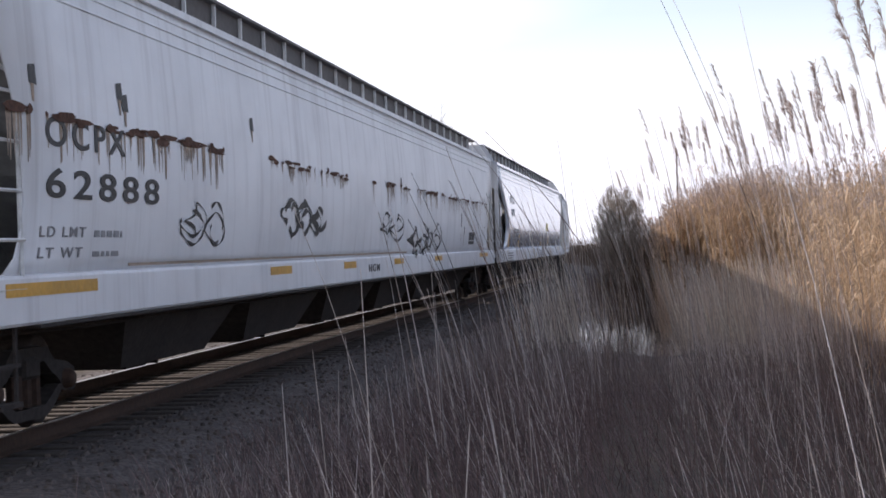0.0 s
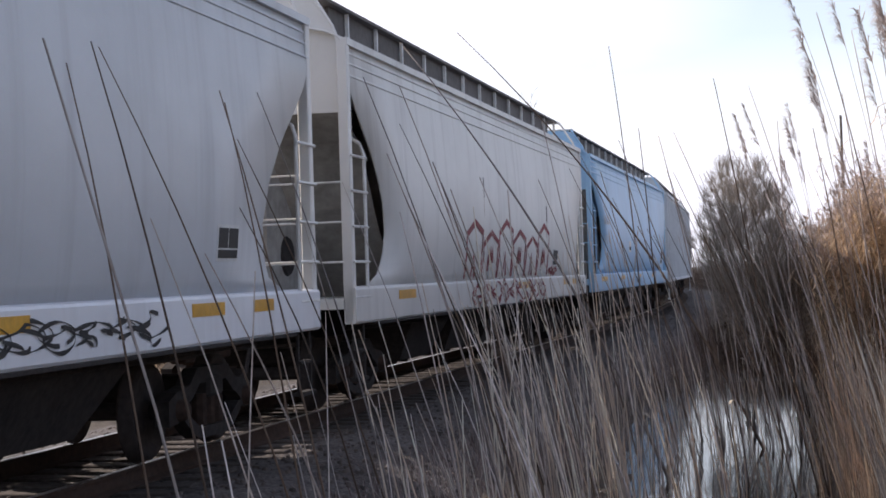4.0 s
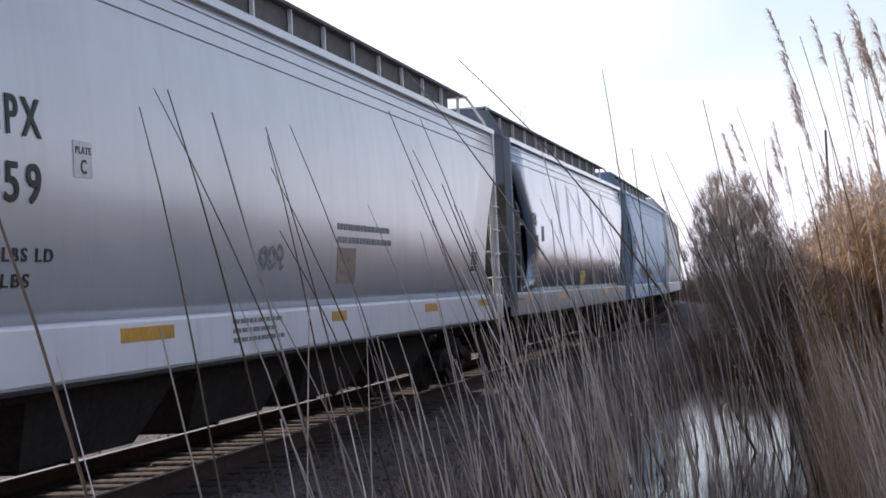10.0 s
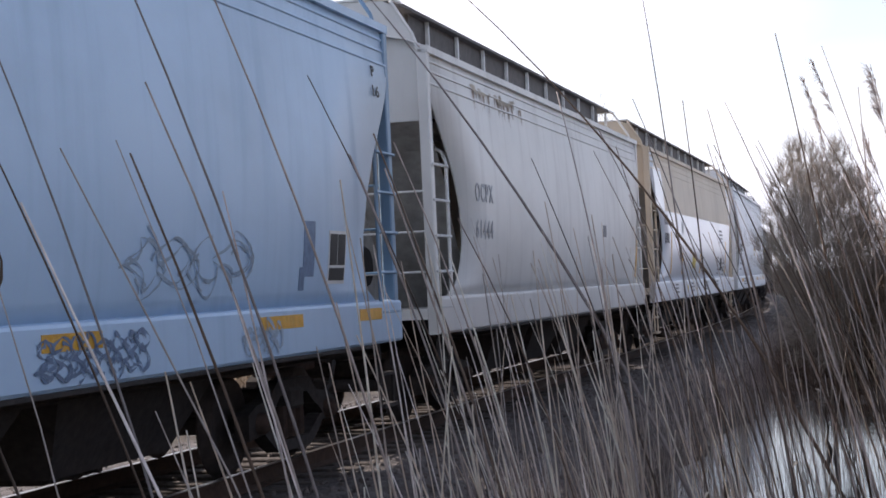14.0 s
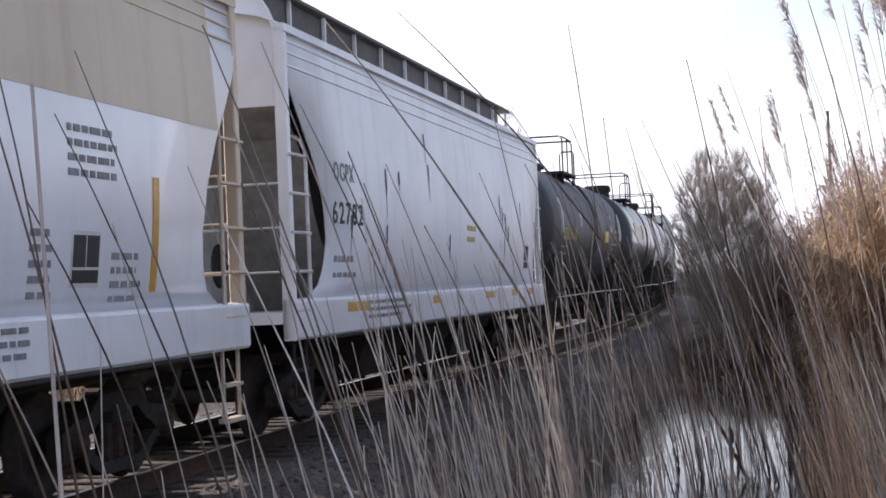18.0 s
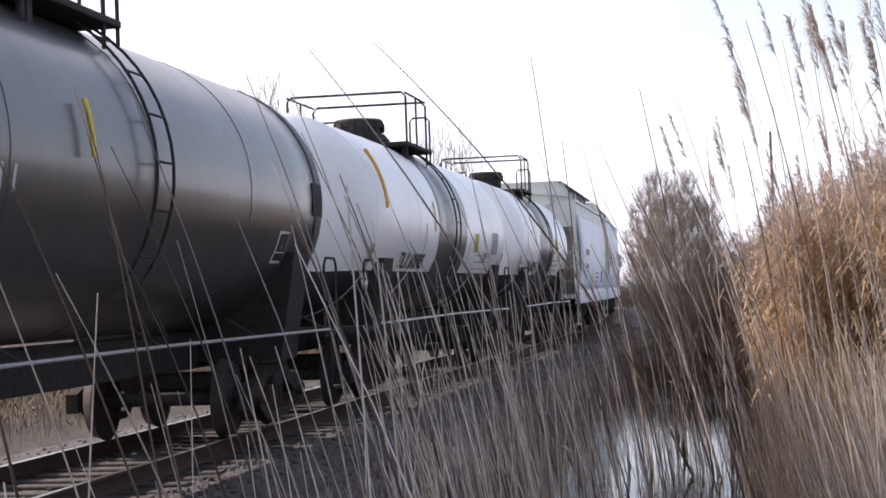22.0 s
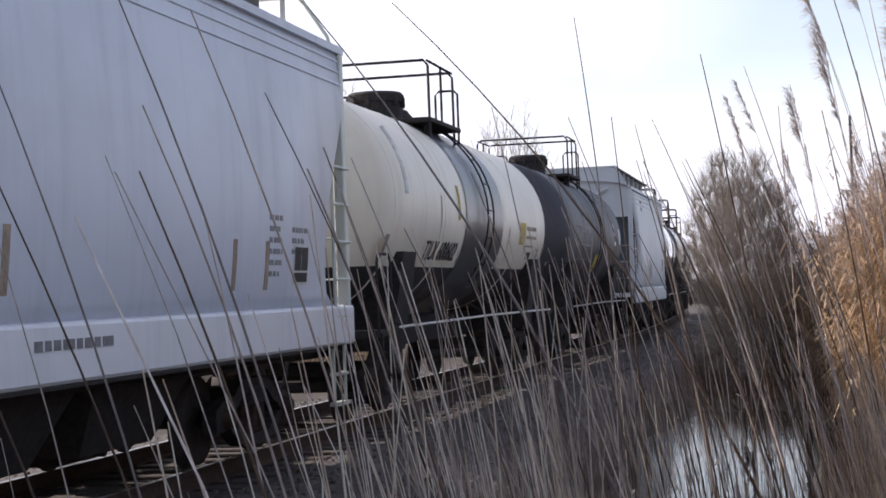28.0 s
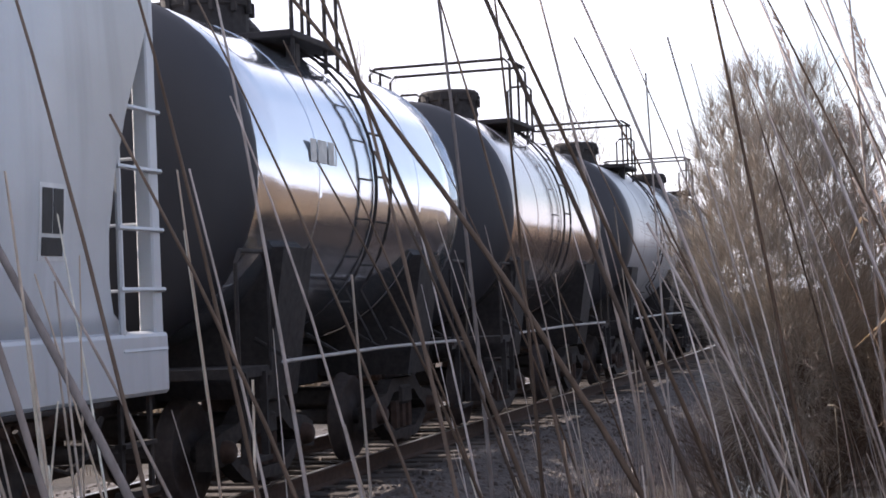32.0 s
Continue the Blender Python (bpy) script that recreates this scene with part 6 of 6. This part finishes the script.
    k = np.abs(p[:, 0] - path_x(p[:, 1])) > 0.4
    p = p[k]
    n = len(p)
    lean = np.stack([rs.normal(-0.2, 0.2, n), rs.normal(-0.02, 0.2, n)], 1)
    stem_field("pale_weed_stems", p, -0.3 + 0.75 * rs.rand(n) ** 1.6, lean, rs.uniform(0.0025, 0.005, n), STEM_LIGHT, "thin pale dead stems among the low weeds", 12)
    # thick pale stalks at the ditch's near edge
    p = np.concatenate([scatter(140, 4.7, 7.2, 13.2, 22), scatter(130, 3.95, 5.2, 8.5, 17), scatter(3400, 7.1, 10.6, 8.5, 20), scatter(150, 4.5, 6.2, 15, 21), scatter(120, 7.5, 9.8, 2, 12.8)])
    p = p[~in_water(p, 0.95) | (rs.rand(len(p)) < 0.12)]
    n = len(p)
    lean = np.stack([rs.normal(-0.16, 0.11, n), rs.normal(0, 0.1, n)], 1)
    rise = rs.rand(n)
    tops = np.where((p[:, 0] > 7.05) & (p[:, 1] < 20.1), -0.35 + 1.6 * rise ** 1.6, 0.2 + 1.8 * rise ** 1.4)
    stem_field("pale_stalks", p, tops, lean, rs.uniform(0.0055, 0.012, n), STEM_PALE, "thick pale reed stalks at the edge of the ditch", 7, 0.3)
    # tan stalks standing in the pool's near end and along its bank
    p = np.concatenate([scatter(60, 5.2, 7.0, 13.2, 15.6), scatter(560, 6.85, 7.5, 12.9, 18), scatter(260, 7.2, 8.4, 16, 20)])
    n = len(p)
    lean = np.stack([rs.normal(-0.14, 0.1, n), rs.normal(0, 0.1, n)], 1)
    stem_field("tan_stalks", p, -0.4 + 1.5 * rs.rand(n) ** 1.5, lean, rs.uniform(0.003, 0.006, n), STEM_TAN, "tan dead reed stalks along the pool", 17, 0.3)
    # long arching stalks, each a thing of its own
    rnd = random.Random(31)
    kinds = []
    for i in range(8):
        H, lx, bend = rnd.uniform(2.5, 3.6), rnd.uniform(-0.36, -0.1), rnd.uniform(0.3, 0.75)
        sh = Shape().tube([(lx * H * ((1 - bend) * u + bend * u * u), 0.03 * math.sin(5 * u + i), H * u * (1 - 0.1 * bend * u)) for u in [j / 8 for j in range(9)]], 0.0085, 5, 0.003)
        kinds.append(whole("reed_stalk", sh, STEM_DARK if i % 2 else STEM, "long bare reed stalk arching over the ditch", "reed", group="arching stalks", smooth=True))
    spots = [(rnd.uniform(5.0, 7.6), rnd.uniform(13.5, 21)) for _ in range(50)] + [(rnd.uniform(4.0, 5.4), rnd.uniform(-12, 12)) for _ in range(18)] + [(rnd.uniform(4.1, 5.6), rnd.uniform(5, 13)) for _ in range(12)]
    for i, (x, y) in enumerate(spots):
        m = Matrix.Translation((x, y, GROUND_Z - 0.02)) @ Matrix.Rotation(rnd.uniform(-0.4, 0.4), 4, "Z")
        if i < 8:
            kinds[i].matrix_basis = m
        else:
            copy_thing(kinds[i % 8], m)
    # the longest stalks, standing against the sky: base x, way, tip x, tip height, bow
    for i, (x, y, tx, tz, bow) in enumerate(LONG):
        b, t = Vector((0, 0, 0)), Vector((tx - x, 0.2, tz - GROUND_Z))
        pts = [b.lerp(t, u) + Vector((bow * 4 * u * (1 - u) * 0.5, 0.02 * math.sin(6 * u + i), bow * u * (1 - u) * 1.2)) for u in [j / 10 for j in range(11)]]
        ob = whole("reed_stalk", Shape().tube(pts, 0.02 if abs(bow) > 0.3 else 0.0135, 5, 0.005), STEM if i % 3 else STEM_DARK, "very tall thin bare reed stalk against the sky", "reed", group="arching stalks", smooth=True)
        ob.location = (x, y, GROUND_Z - 0.03)
    # broken, fallen stems: thatch
    p = scatter(15000, 3.7, 12, -22, 50)
    k = (np.abs(p[:, 0] - path_x(p[:, 1])) > 0.2) & ~in_water(p, 0.85)
    p = p[k]
    n = len(p)
    lean = np.stack([rs.normal(0, 1.6, n), rs.normal(0, 1.6, n)], 1)
    stem_field("fallen_stems", p, GROUND_Z + rs.uniform(0.03, 0.30, n), lean, rs.uniform(0.002, 0.0035, n), STEM_DARK, "broken fallen reed stems matted on the soil", 3)
    p = scatter(5500, 7.0, 12, 8, 26)
    n = len(p)
    lean = np.stack([rs.normal(0, 1.3, n), rs.normal(0, 1.3, n)], 1)
    stem_field("pale_thatch", p, GROUND_Z + rs.uniform(0.05, 0.42, n), lean, rs.uniform(0.0025, 0.0045, n), STEM_PALE, "pale broken reed straw lying among the stalks", 13)
    s, o = rs.uniform(-22, 60, 9000), rs.uniform(2.45, 4.3, 9000)
    p = np.array([along(a, b)[:2] for a, b in zip(s, o)])
    lean = np.stack([rs.normal(-0.1, 0.3, len(p)), rs.normal(0, 0.3, len(p))], 1)
    base = np.interp(o, (2.45, 2.9, 3.9, 4.3), (-0.38, -0.5, -0.78, -0.78))
    stem_field("verge_stems", p, base + rs.uniform(0.12, 0.6, len(p)) * np.clip((o - 2.2) / 1.2, 0.3, 1), lean, rs.uniform(0.0025, 0.005, len(p)), STEM, "short dry stems at the foot of the ballast", 5, base=base)
    s, o = rs.uniform(70, 230, 5200), rs.uniform(4.6, 13, 5200)
    p = np.array([along(a, b)[:2] for a, b in zip(s, o)])
    lean = np.stack([rs.normal(0, 0.2, len(p)), rs.normal(0, 0.2, len(p))], 1)
    stem_field("far_thicket", p, rs.uniform(0.4, 2.4, len(p)), lean, rs.uniform(0.008, 0.018, len(p)), STEM_DARK, "dark brown thicket beside the far bend", 6)
    # dark growth beside the track where it bends away
    p = np.concatenate([scatter(12000, 3.5, 9.5, 32, 95), scatter(3500, 5.4, 10.5, 25, 40), scatter(3000, 4.4, 8.0, 60, 110)])
    off = p[:, 0] - np.interp(p[:, 1], _y, _x)
    p = p[off > 4.2]
    n = len(p)
    lean = np.stack([rs.normal(-0.05, 0.16, n), rs.normal(0, 0.16, n)], 1)
    tops = rs.uniform(0.4, 1.75, n) * np.where((p[:, 1] < 41) & (p[:, 0] < 8.6), 0.45, 1.0)
    tops = np.where((p[:, 0] < 6.6) & (p[:, 1] < 44), np.minimum(tops * 0.5, -0.25 + (p[:, 1] - 25) * 0.05), tops)
    wet = in_water(p, 1.05)
    p, tops, lean, n = p[~wet], tops[~wet], lean[~wet], int((~wet).sum())
    stem_field("dark_undergrowth", p, tops, lean, rs.uniform(0.003, 0.007, n), STEM_DARK, "dark brown undergrowth along the bend", 4)


def reed_bed(name, p, hgt, seed, leaves, plumes, label, lean_mu=-0.06, mats=None):
    """Tall golden reeds: stems, hanging leaves and feathery plumes in one mesh each."""
    m_stem, m_leaf, m_plume = mats or (GOLD, GOLD_LEAF, PLUME)
    rnd = np.random.RandomState(seed)
    n = len(p)
    lean = np.stack([rnd.normal(lean_mu, 0.07, n), rnd.normal(-0.01, 0.07, n)], 1)
    zb = np.full(n, GROUND_Z)
    stem_field(name + "_stems", p, zb + hgt, lean, rnd.uniform(0.003, 0.0052, n), m_stem, label, seed, 0.4)

    def at_u(i, u):
        off = 0.6 * u + 0.4 * u * u
        return np.stack([p[i, 0] + lean[i, 0] * hgt[i] * off, p[i, 1] + lean[i, 1] * hgt[i] * off, zb[i] + hgt[i] * u], 1)
    # leaves: strips of two pieces that rise and droop
    i = np.repeat(np.arange(n), leaves)
    m = len(i)
    u = rnd.uniform(0.3, 0.92, m)
    a = rnd.uniform(0, 6.28, m)
    ln = rnd.uniform(0.22, 0.5, m)
    b0 = at_u(i, u)
    dr = np.stack([np.cos(a), np.sin(a), np.zeros(m)], 1)
    sd = np.stack([-np.sin(a), np.cos(a), np.zeros(m)], 1)
    mid = b0 + dr * (ln * 0.5)[:, None] + np.array([0, 0, 1]) * (ln * rnd.uniform(0.1, 0.5, m))[:, None]
    tip = b0 + dr * ln[:, None] + np.array([0, 0, 1]) * (ln * rnd.uniform(-0.5, 0.3, m))[:, None]
    w = rnd.uniform(0.006, 0.012, m)[:, None]
    V = np.stack([b0 - sd * w * 0.5, b0 + sd * w * 0.5, mid - sd * w, mid + sd * w, tip - sd * w * 0.1, tip + sd * w * 0.1], 1).reshape(-1, 3)
    k = (np.arange(m) * 6)[:, None]
    Q = np.concatenate([k + np.array([[0, 1, 3, 2]]), k + np.array([[2, 3, 5, 4]])])
    whole(name + "_leaves", quad_mesh(name + "_leaves", V, Q), m_leaf, "dry leaves of the reed bed", "reeds", "stuff")
    # plumes: a sheaf of thin drooping strips
    i = np.repeat(np.where(rnd.rand(n) < plumes)[0], 9)
    m = len(i)
    u = rnd.uniform(0.94, 1.0, m)
    b0 = at_u(i, u)
    a = rnd.normal(3.4, 0.9, m)
    ln = rnd.uniform(0.09, 0.24, m)
    dr = np.stack([np.cos(a) * 0.55, np.sin(a) * 0.55, rnd.uniform(0.1, 1.0, m)], 1)
    sd = np.stack([-np.sin(a), np.cos(a), np.zeros(m)], 1)
    w = rnd.uniform(0.006, 0.014, m)[:, None]
    mid = b0 + dr * (ln * 0.55)[:, None]
    tip = b0 + dr * ln[:, None] * np.array([1.35, 1.35, 0.45])
    V = np.stack([b0 - sd * w * 0.3, b0 + sd * w * 0.3, mid - sd * w, mid + sd * w, tip - sd * w * 0.2, tip + sd * w * 0.2], 1).reshape(-1, 3)
    k = (np.arange(m) * 6)[:, None]
    Q = np.concatenate([k + np.array([[0, 1, 3, 2]]), k + np.array([[2, 3, 5, 4]])])
    whole(name + "_plumes", quad_mesh(name + "_plumes", V, Q), m_plume, "feathery pale plumes of the reed bed", "reeds", "stuff")


def reed_beds():
    p = np.concatenate([scatter(700, 9.7, 10.9, -16, 24), scatter(2600, 10.8, 13.5, -18, 24), scatter(2200, 12.5, 22.0, -18, 24), scatter(5200, 6.9, 13.5, 25, 42), scatter(2600, 7.5, 24, 40, 80), scatter(1900, 8.3, 10.4, 17, 27), scatter(1500, 7.5, 9.2, 19.5, 27), scatter(520, 7.0, 7.75, 19.5, 24)])
    n = len(p)
    hgt = rs.uniform(2.5, 3.45, n) * np.where(p[:, 1] < 24, 1.06, 1.0) + np.where(p[:, 1] > 16, 0.45, 0.0) * np.clip((p[:, 0] - 7.9) / 2.0, 0, 1)
    hgt *= np.clip(0.76 + (p[:, 0] - 6.9) * 0.25, 0.76, 1.0)
    reed_bed("golden_reed_bed", p, hgt, 21, 7, 0.6, "sunlit golden reed stems behind the ditch")
    # far reeds on the other side of the line and beyond the bend
    p = np.concatenate([scatter(3500, -32, -6.5, -10, 140), scatter(9000, -13, -4.4, -10, 70), scatter(1500, 20, 60, 60, 150), scatter(3500, 22, 60, -60, 60), scatter(2500, -60, -30, -60, 140), scatter(1500, 6, 22, -60, -24)])
    off = p[:, 0] - np.interp(p[:, 1], _y, _x)
    p = p[np.abs(off) > 4.3]
    reed_bed("far_reed_bed", p, rs.uniform(0.4, 1.3, len(p)), 22, 4, 0.2, "brown dead grass beyond the line", mats=(BROWN_GRASS, BROWN_GRASS, BROWN_GRASS))


def tall_reed(seed):
    """One tall reed with its stem, leaves and plume."""
    rnd = random.Random(seed)
    thing = tagged(new("tall_reed"), "tall dry reed with a drooping feathery plume", "reed", "tall reeds beside the path")
    H = 3.9 + rnd.uniform(-0.6, 0.5)
    lx, ly = rnd.uniform(-0.24, -0.05), rnd.uniform(-0.06, 0.06)

    def at(u):
        o = 0.45 * u + 0.55 * u * u
        return Vector((lx * H * o, ly * H * o, H * u))
    part("stem", Shape().tube([at(i / 7) for i in range(8)], 0.0052, 5, 0.0018), STEM, thing, smooth=True)
    for k in range(rnd.randint(1, 3)):
        u = rnd.uniform(0.45, 0.85)
        a, ln = rnd.uniform(0, 6.28), rnd.uniform(0.25, 0.5)
        d, s = Vector((math.cos(a), math.sin(a), 0)), Vector((-math.sin(a), math.cos(a), 0)) * 0.007
        b = at(u)
        rows = [[b - s * 0.6, b + s * 0.6], [b + d * ln * 0.35 + Vector((0, 0, ln * 0.35)) - s, b + d * ln * 0.35 + Vector((0, 0, ln * 0.35)) + s],
                [b + d * ln * 0.75 + Vector((0, 0, ln * 0.3)) - s * 0.8, b + d * ln * 0.75 + Vector((0, 0, ln * 0.3)) + s * 0.8], [b + d * ln - s * 0.1, b + d * ln + s * 0.1]]
        part("leaf", Shape().grid([[tuple(q) for q in r] for r in rows]), GOLD_LEAF, thing)
    sh = Shape()
    for k in range(110):
        u = rnd.uniform(0.885, 1.0)
        b = at(u)
        a = rnd.gauss(3.3, 0.6)
        ln = rnd.uniform(0.09, 0.22) * (1.2 - (u - 0.885) * 4)
        d = Vector((math.cos(a) * 0.55, math.sin(a) * 0.4, rnd.uniform(0.3, 0.9)))
        s = Vector((-math.sin(a), math.cos(a), 0)) * rnd.uniform(0.0028, 0.0058)
        m, t = b + d * ln * 0.6, b + d * ln + Vector((-0.02, 0, -0.3 * ln))
        sh.grid([[tuple(b - s * 0.4), tuple(b + s * 0.4)], [tuple(m - s), tuple(m + s)], [tuple(t - s * 0.2), tuple(t + s * 0.2)]])
    part("plume", sh, PLUME, thing, "feathery pale plume")
    return thing


def tall_reeds():
    kinds = [tall_reed(40 + i) for i in range(7)]
    rnd = random.Random(77)
    spots = []
    for i in range(16):
        spots.append((rnd.uniform(6.4, 9.4), rnd.uniform(14, 25)))
    for i in range(20):
        spots.append((rnd.uniform(7.4, 10.2), rnd.uniform(15, 25)))
    for i in range(34):
        y = rnd.uniform(-15, 4)
        spots.append((float(path_x(y)) + rnd.uniform(2.0, 3.8), y))
    high = len(spots)
    for i in range(12):
        spots.append((rnd.uniform(7.7, 10.2), rnd.uniform(15.5, 21)))
    for i in range(16):
        spots.append((rnd.uniform(7.25, 8.7), rnd.uniform(16.5, 20.5)))
    for i in range(40):
        spots.append((rnd.uniform(8.7, 11.6), rnd.uniform(3.5, 12.5)))
    for i, (x, y) in enumerate(spots):
        k = kinds[i % 7]
        m = Matrix.Translation((x, y, GROUND_Z - 0.02)) @ Matrix.Rotation(rnd.uniform(-0.5, 0.5), 4, "Z") @ Matrix.Rotation(rnd.uniform(-0.05, 0.05), 4, "X")
        if i >= high:
            m = m @ Matrix.Scale(rnd.uniform(1.15, 1.42), 4)
        if i < 7:
            k.matrix_basis = m
        else:
            copy_thing(k, m)


def shrub(name, x, y, base, top, wide, count, seed, label, r=0.02, fine=3, flen=0.22, twig=None):
    """A bare crown grown through an uneven cloud of points, each tied to its nearest inner neighbour."""
    rnd = random.Random(seed)
    cz, hz = (base + top) / 2, (top - base) / 2
    pts = [Vector((0, 0, base * 0.45)), Vector((0.02, 0, base * 0.8))]
    while len(pts) < count:
        v = Vector((rnd.uniform(-1, 1), rnd.uniform(-1, 1), rnd.uniform(-1, 1)))
        edge = 0.86 + 0.38 * noise.noise(v.normalized() * 1.9 + Vector((seed, 0, 0)))
        if v.length < edge and rnd.random() < 0.35 + v.length:
            pts.append(Vector((v.x * wide, v.y * wide, cz + v.z * hz)))
    root = pts[0]
    pts.sort(key=lambda q: (q - root).length)
    arr = np.array([tuple(q) for q in pts])
    par, kids = [0] * len(pts), [0] * len(pts)
    for i in range(1, len(pts)):
        d = ((arr[:i] - arr[i]) ** 2).sum(1) + 0.12 * ((arr[:i] - arr[0]) ** 2).sum(1)
        par[i] = int(np.argmin(d))
    for i in range(len(pts) - 1, 0, -1):
        kids[par[i]] += kids[i] + 1
    th = tagged(new(name), label, "shrub" if top < 5 else "tree")
    th.location = (x, y, GROUND_Z - 0.05)
    part("trunk", Shape().tube([(0, 0, 0), (0.03, 0.01, base * 0.25), tuple(pts[0])], r * 3.0, 8, r * 2.2), BARK, th)
    limbs = [Shape() for _ in range(8)]
    for i in range(1, len(pts)):
        q, o = pts[i], pts[par[i]]
        sec = int((math.atan2(q.y, q.x) + math.pi) / (2 * math.pi) * 8) % 8
        rr = r * (0.16 + 0.84 * min(1.0, math.sqrt(kids[i] / count * 3)))
        m = (q + o) / 2 + Vector((rnd.uniform(-1, 1), rnd.uniform(-1, 1), rnd.uniform(-1, 1))) * (q - o).length * 0.09
        limbs[sec].tube([o, m, q], rr, 4, rr * 0.7)
        out = (q - Vector((0, 0, cz - hz * 0.6))).normalized()
        for k in range(fine):
            d = (out + Vector((rnd.uniform(-0.8, 0.8), rnd.uniform(-0.8, 0.8), rnd.uniform(-0.5, 0.9)))).normalized() * flen * rnd.uniform(0.4, 1.2)
            limbs[sec].tube([q, q + d * 0.5 + Vector((0, 0, 0.1 * flen)), q + d], r * 0.16, 3, r * 0.06)
    for sh in limbs:
        if sh.v:
            part("crown_limb", sh, twig or TWIG, th)
    return th


def plants():
    field()
    reed_beds()
    tall_reeds()
    shrub("bare_shrub", 5.85, 22.9, 1.15, 3.85, 0.76, 1700, 5, "dense bare grey shrub at the end of the ditch", 0.009, 14, 0.25)
    shrub("bare_shrub", 6.5, 23.3, 0.9, 3.15, 0.6, 620, 25, "grey-brown bare shrub leaning on its taller neighbour", 0.011, 6, 0.24)
    shrub("bare_shrub", 5.75, 23.6, 0.5, 1.75, 0.8, 520, 26, "low dark brown thorny shrub", 0.012, 5, 0.24, STEM_DARK)
    shrub("bare_shrub", 7.5, 23.9, 1.0, 3.2, 0.95, 700, 6, "brownish bare shrub beside the reed bed", 0.014, 3, 0.26)
    shrub("bare_shrub", 6.5, 23.9, 1.25, 2.3, 1.2, 900, 15, "low dark brown thorny shrub", 0.014, 4, 0.24, STEM_DARK)
    shrub("bare_shrub", 7.7, 24.3, 0.9, 2.3, 1.2, 700, 16, "low dark brown thorny shrub", 0.014, 4, 0.26, STEM_DARK)
    shrub("bare_shrub", 9.3, 24.2, 2.6, 5.1, 1.1, 260, 17, "tall twiggy bare shrub among the reeds", 0.016, 2, 0.4)
    shrub("bare_tree", -7.9, 90, 5.0, 12.0, 2.4, 260, 8, "tall bare tree behind the railway", 0.07, 2, 0.9)
    shrub("bare_tree", -13.6, 75, 5.0, 13.4, 2.6, 260, 9, "tall bare tree behind the railway", 0.07, 2, 0.9)
    # pole far along the ditch
    x, y = 7.75, 41.0
    pole = tagged(new("wooden_pole"), "thin weathered wooden pole among the reeds", "pole")
    pole.location = (x, y, GROUND_Z - 0.1)
    part("shaft", Shape().tube([(0, 0, 0), (0, 0, 5.9)], 0.035, 8, 0.03), BARK, pole)
    # bleached leaves caught on stems
    rnd = random.Random(12)
    for i in range(46):
        if i == 0:
            x, y, z = 6.14, 21.9, 0.87
        else:
            x, y = rnd.uniform(5.2, 10.5), rnd.uniform(6, 30)
            z = rnd.uniform(-0.2, 0.75)
            if abs(x - float(path_x(y))) < 0.5:
                x += 1.2
        sh = Shape()
        a, s = rnd.uniform(0, 6.28), rnd.uniform(0.025, 0.05)
        d, n = Vector((math.cos(a), math.sin(a), 0.5)) * s, Vector((-math.sin(a), math.cos(a), 0.2)) * s * 0.4
        rows = [[(-d - n * 0.2), (-d + n * 0.2)], [(-n + Vector((0, 0, s * 0.4))), (n + Vector((0, 0, s * 0.2)))], [d - n * 0.2, d + n * 0.2 - Vector((0, 0, s * 0.3))]]
        sh.grid([[tuple(q) for q in r] for r in rows])
        sh.tube([(0, 0, 0), (0.02, 0.0, (GROUND_Z - z) * 0.5), (0.05, 0.0, GROUND_Z - 0.03 - z)], 0.003, 4)
        ob = whole("dead_leaf", sh, LEAF_PALE, "curled bleached leaf on a dead stem", "leaf", group="dead leaves")
        ob.location = (x, y, z)


plants()


# ---- what moves ----
def motions():
    times = [r[0] for r in ROWS]
    adv = [r[5] for r in ROWS]
    start = 0.0
    for car, length in zip(CARS, LENGTHS):
        mid = start + length / 2
        start += length + GAP
        arm = length / 2 - 2.0
        rows = []
        for t, s in zip(times, adv):
            a, b = along(mid - s - arm), along(mid - s + arm)
            turn = math.degrees(math.atan2(-(b[0] - a[0]), b[1] - a[1]))
            rows.append((t, pose((a[0] + b[0]) / 2, (a[1] + b[1]) / 2, 0, 0, 0, turn)))
        walk(car, rows)


GAP = 1.5
motions()
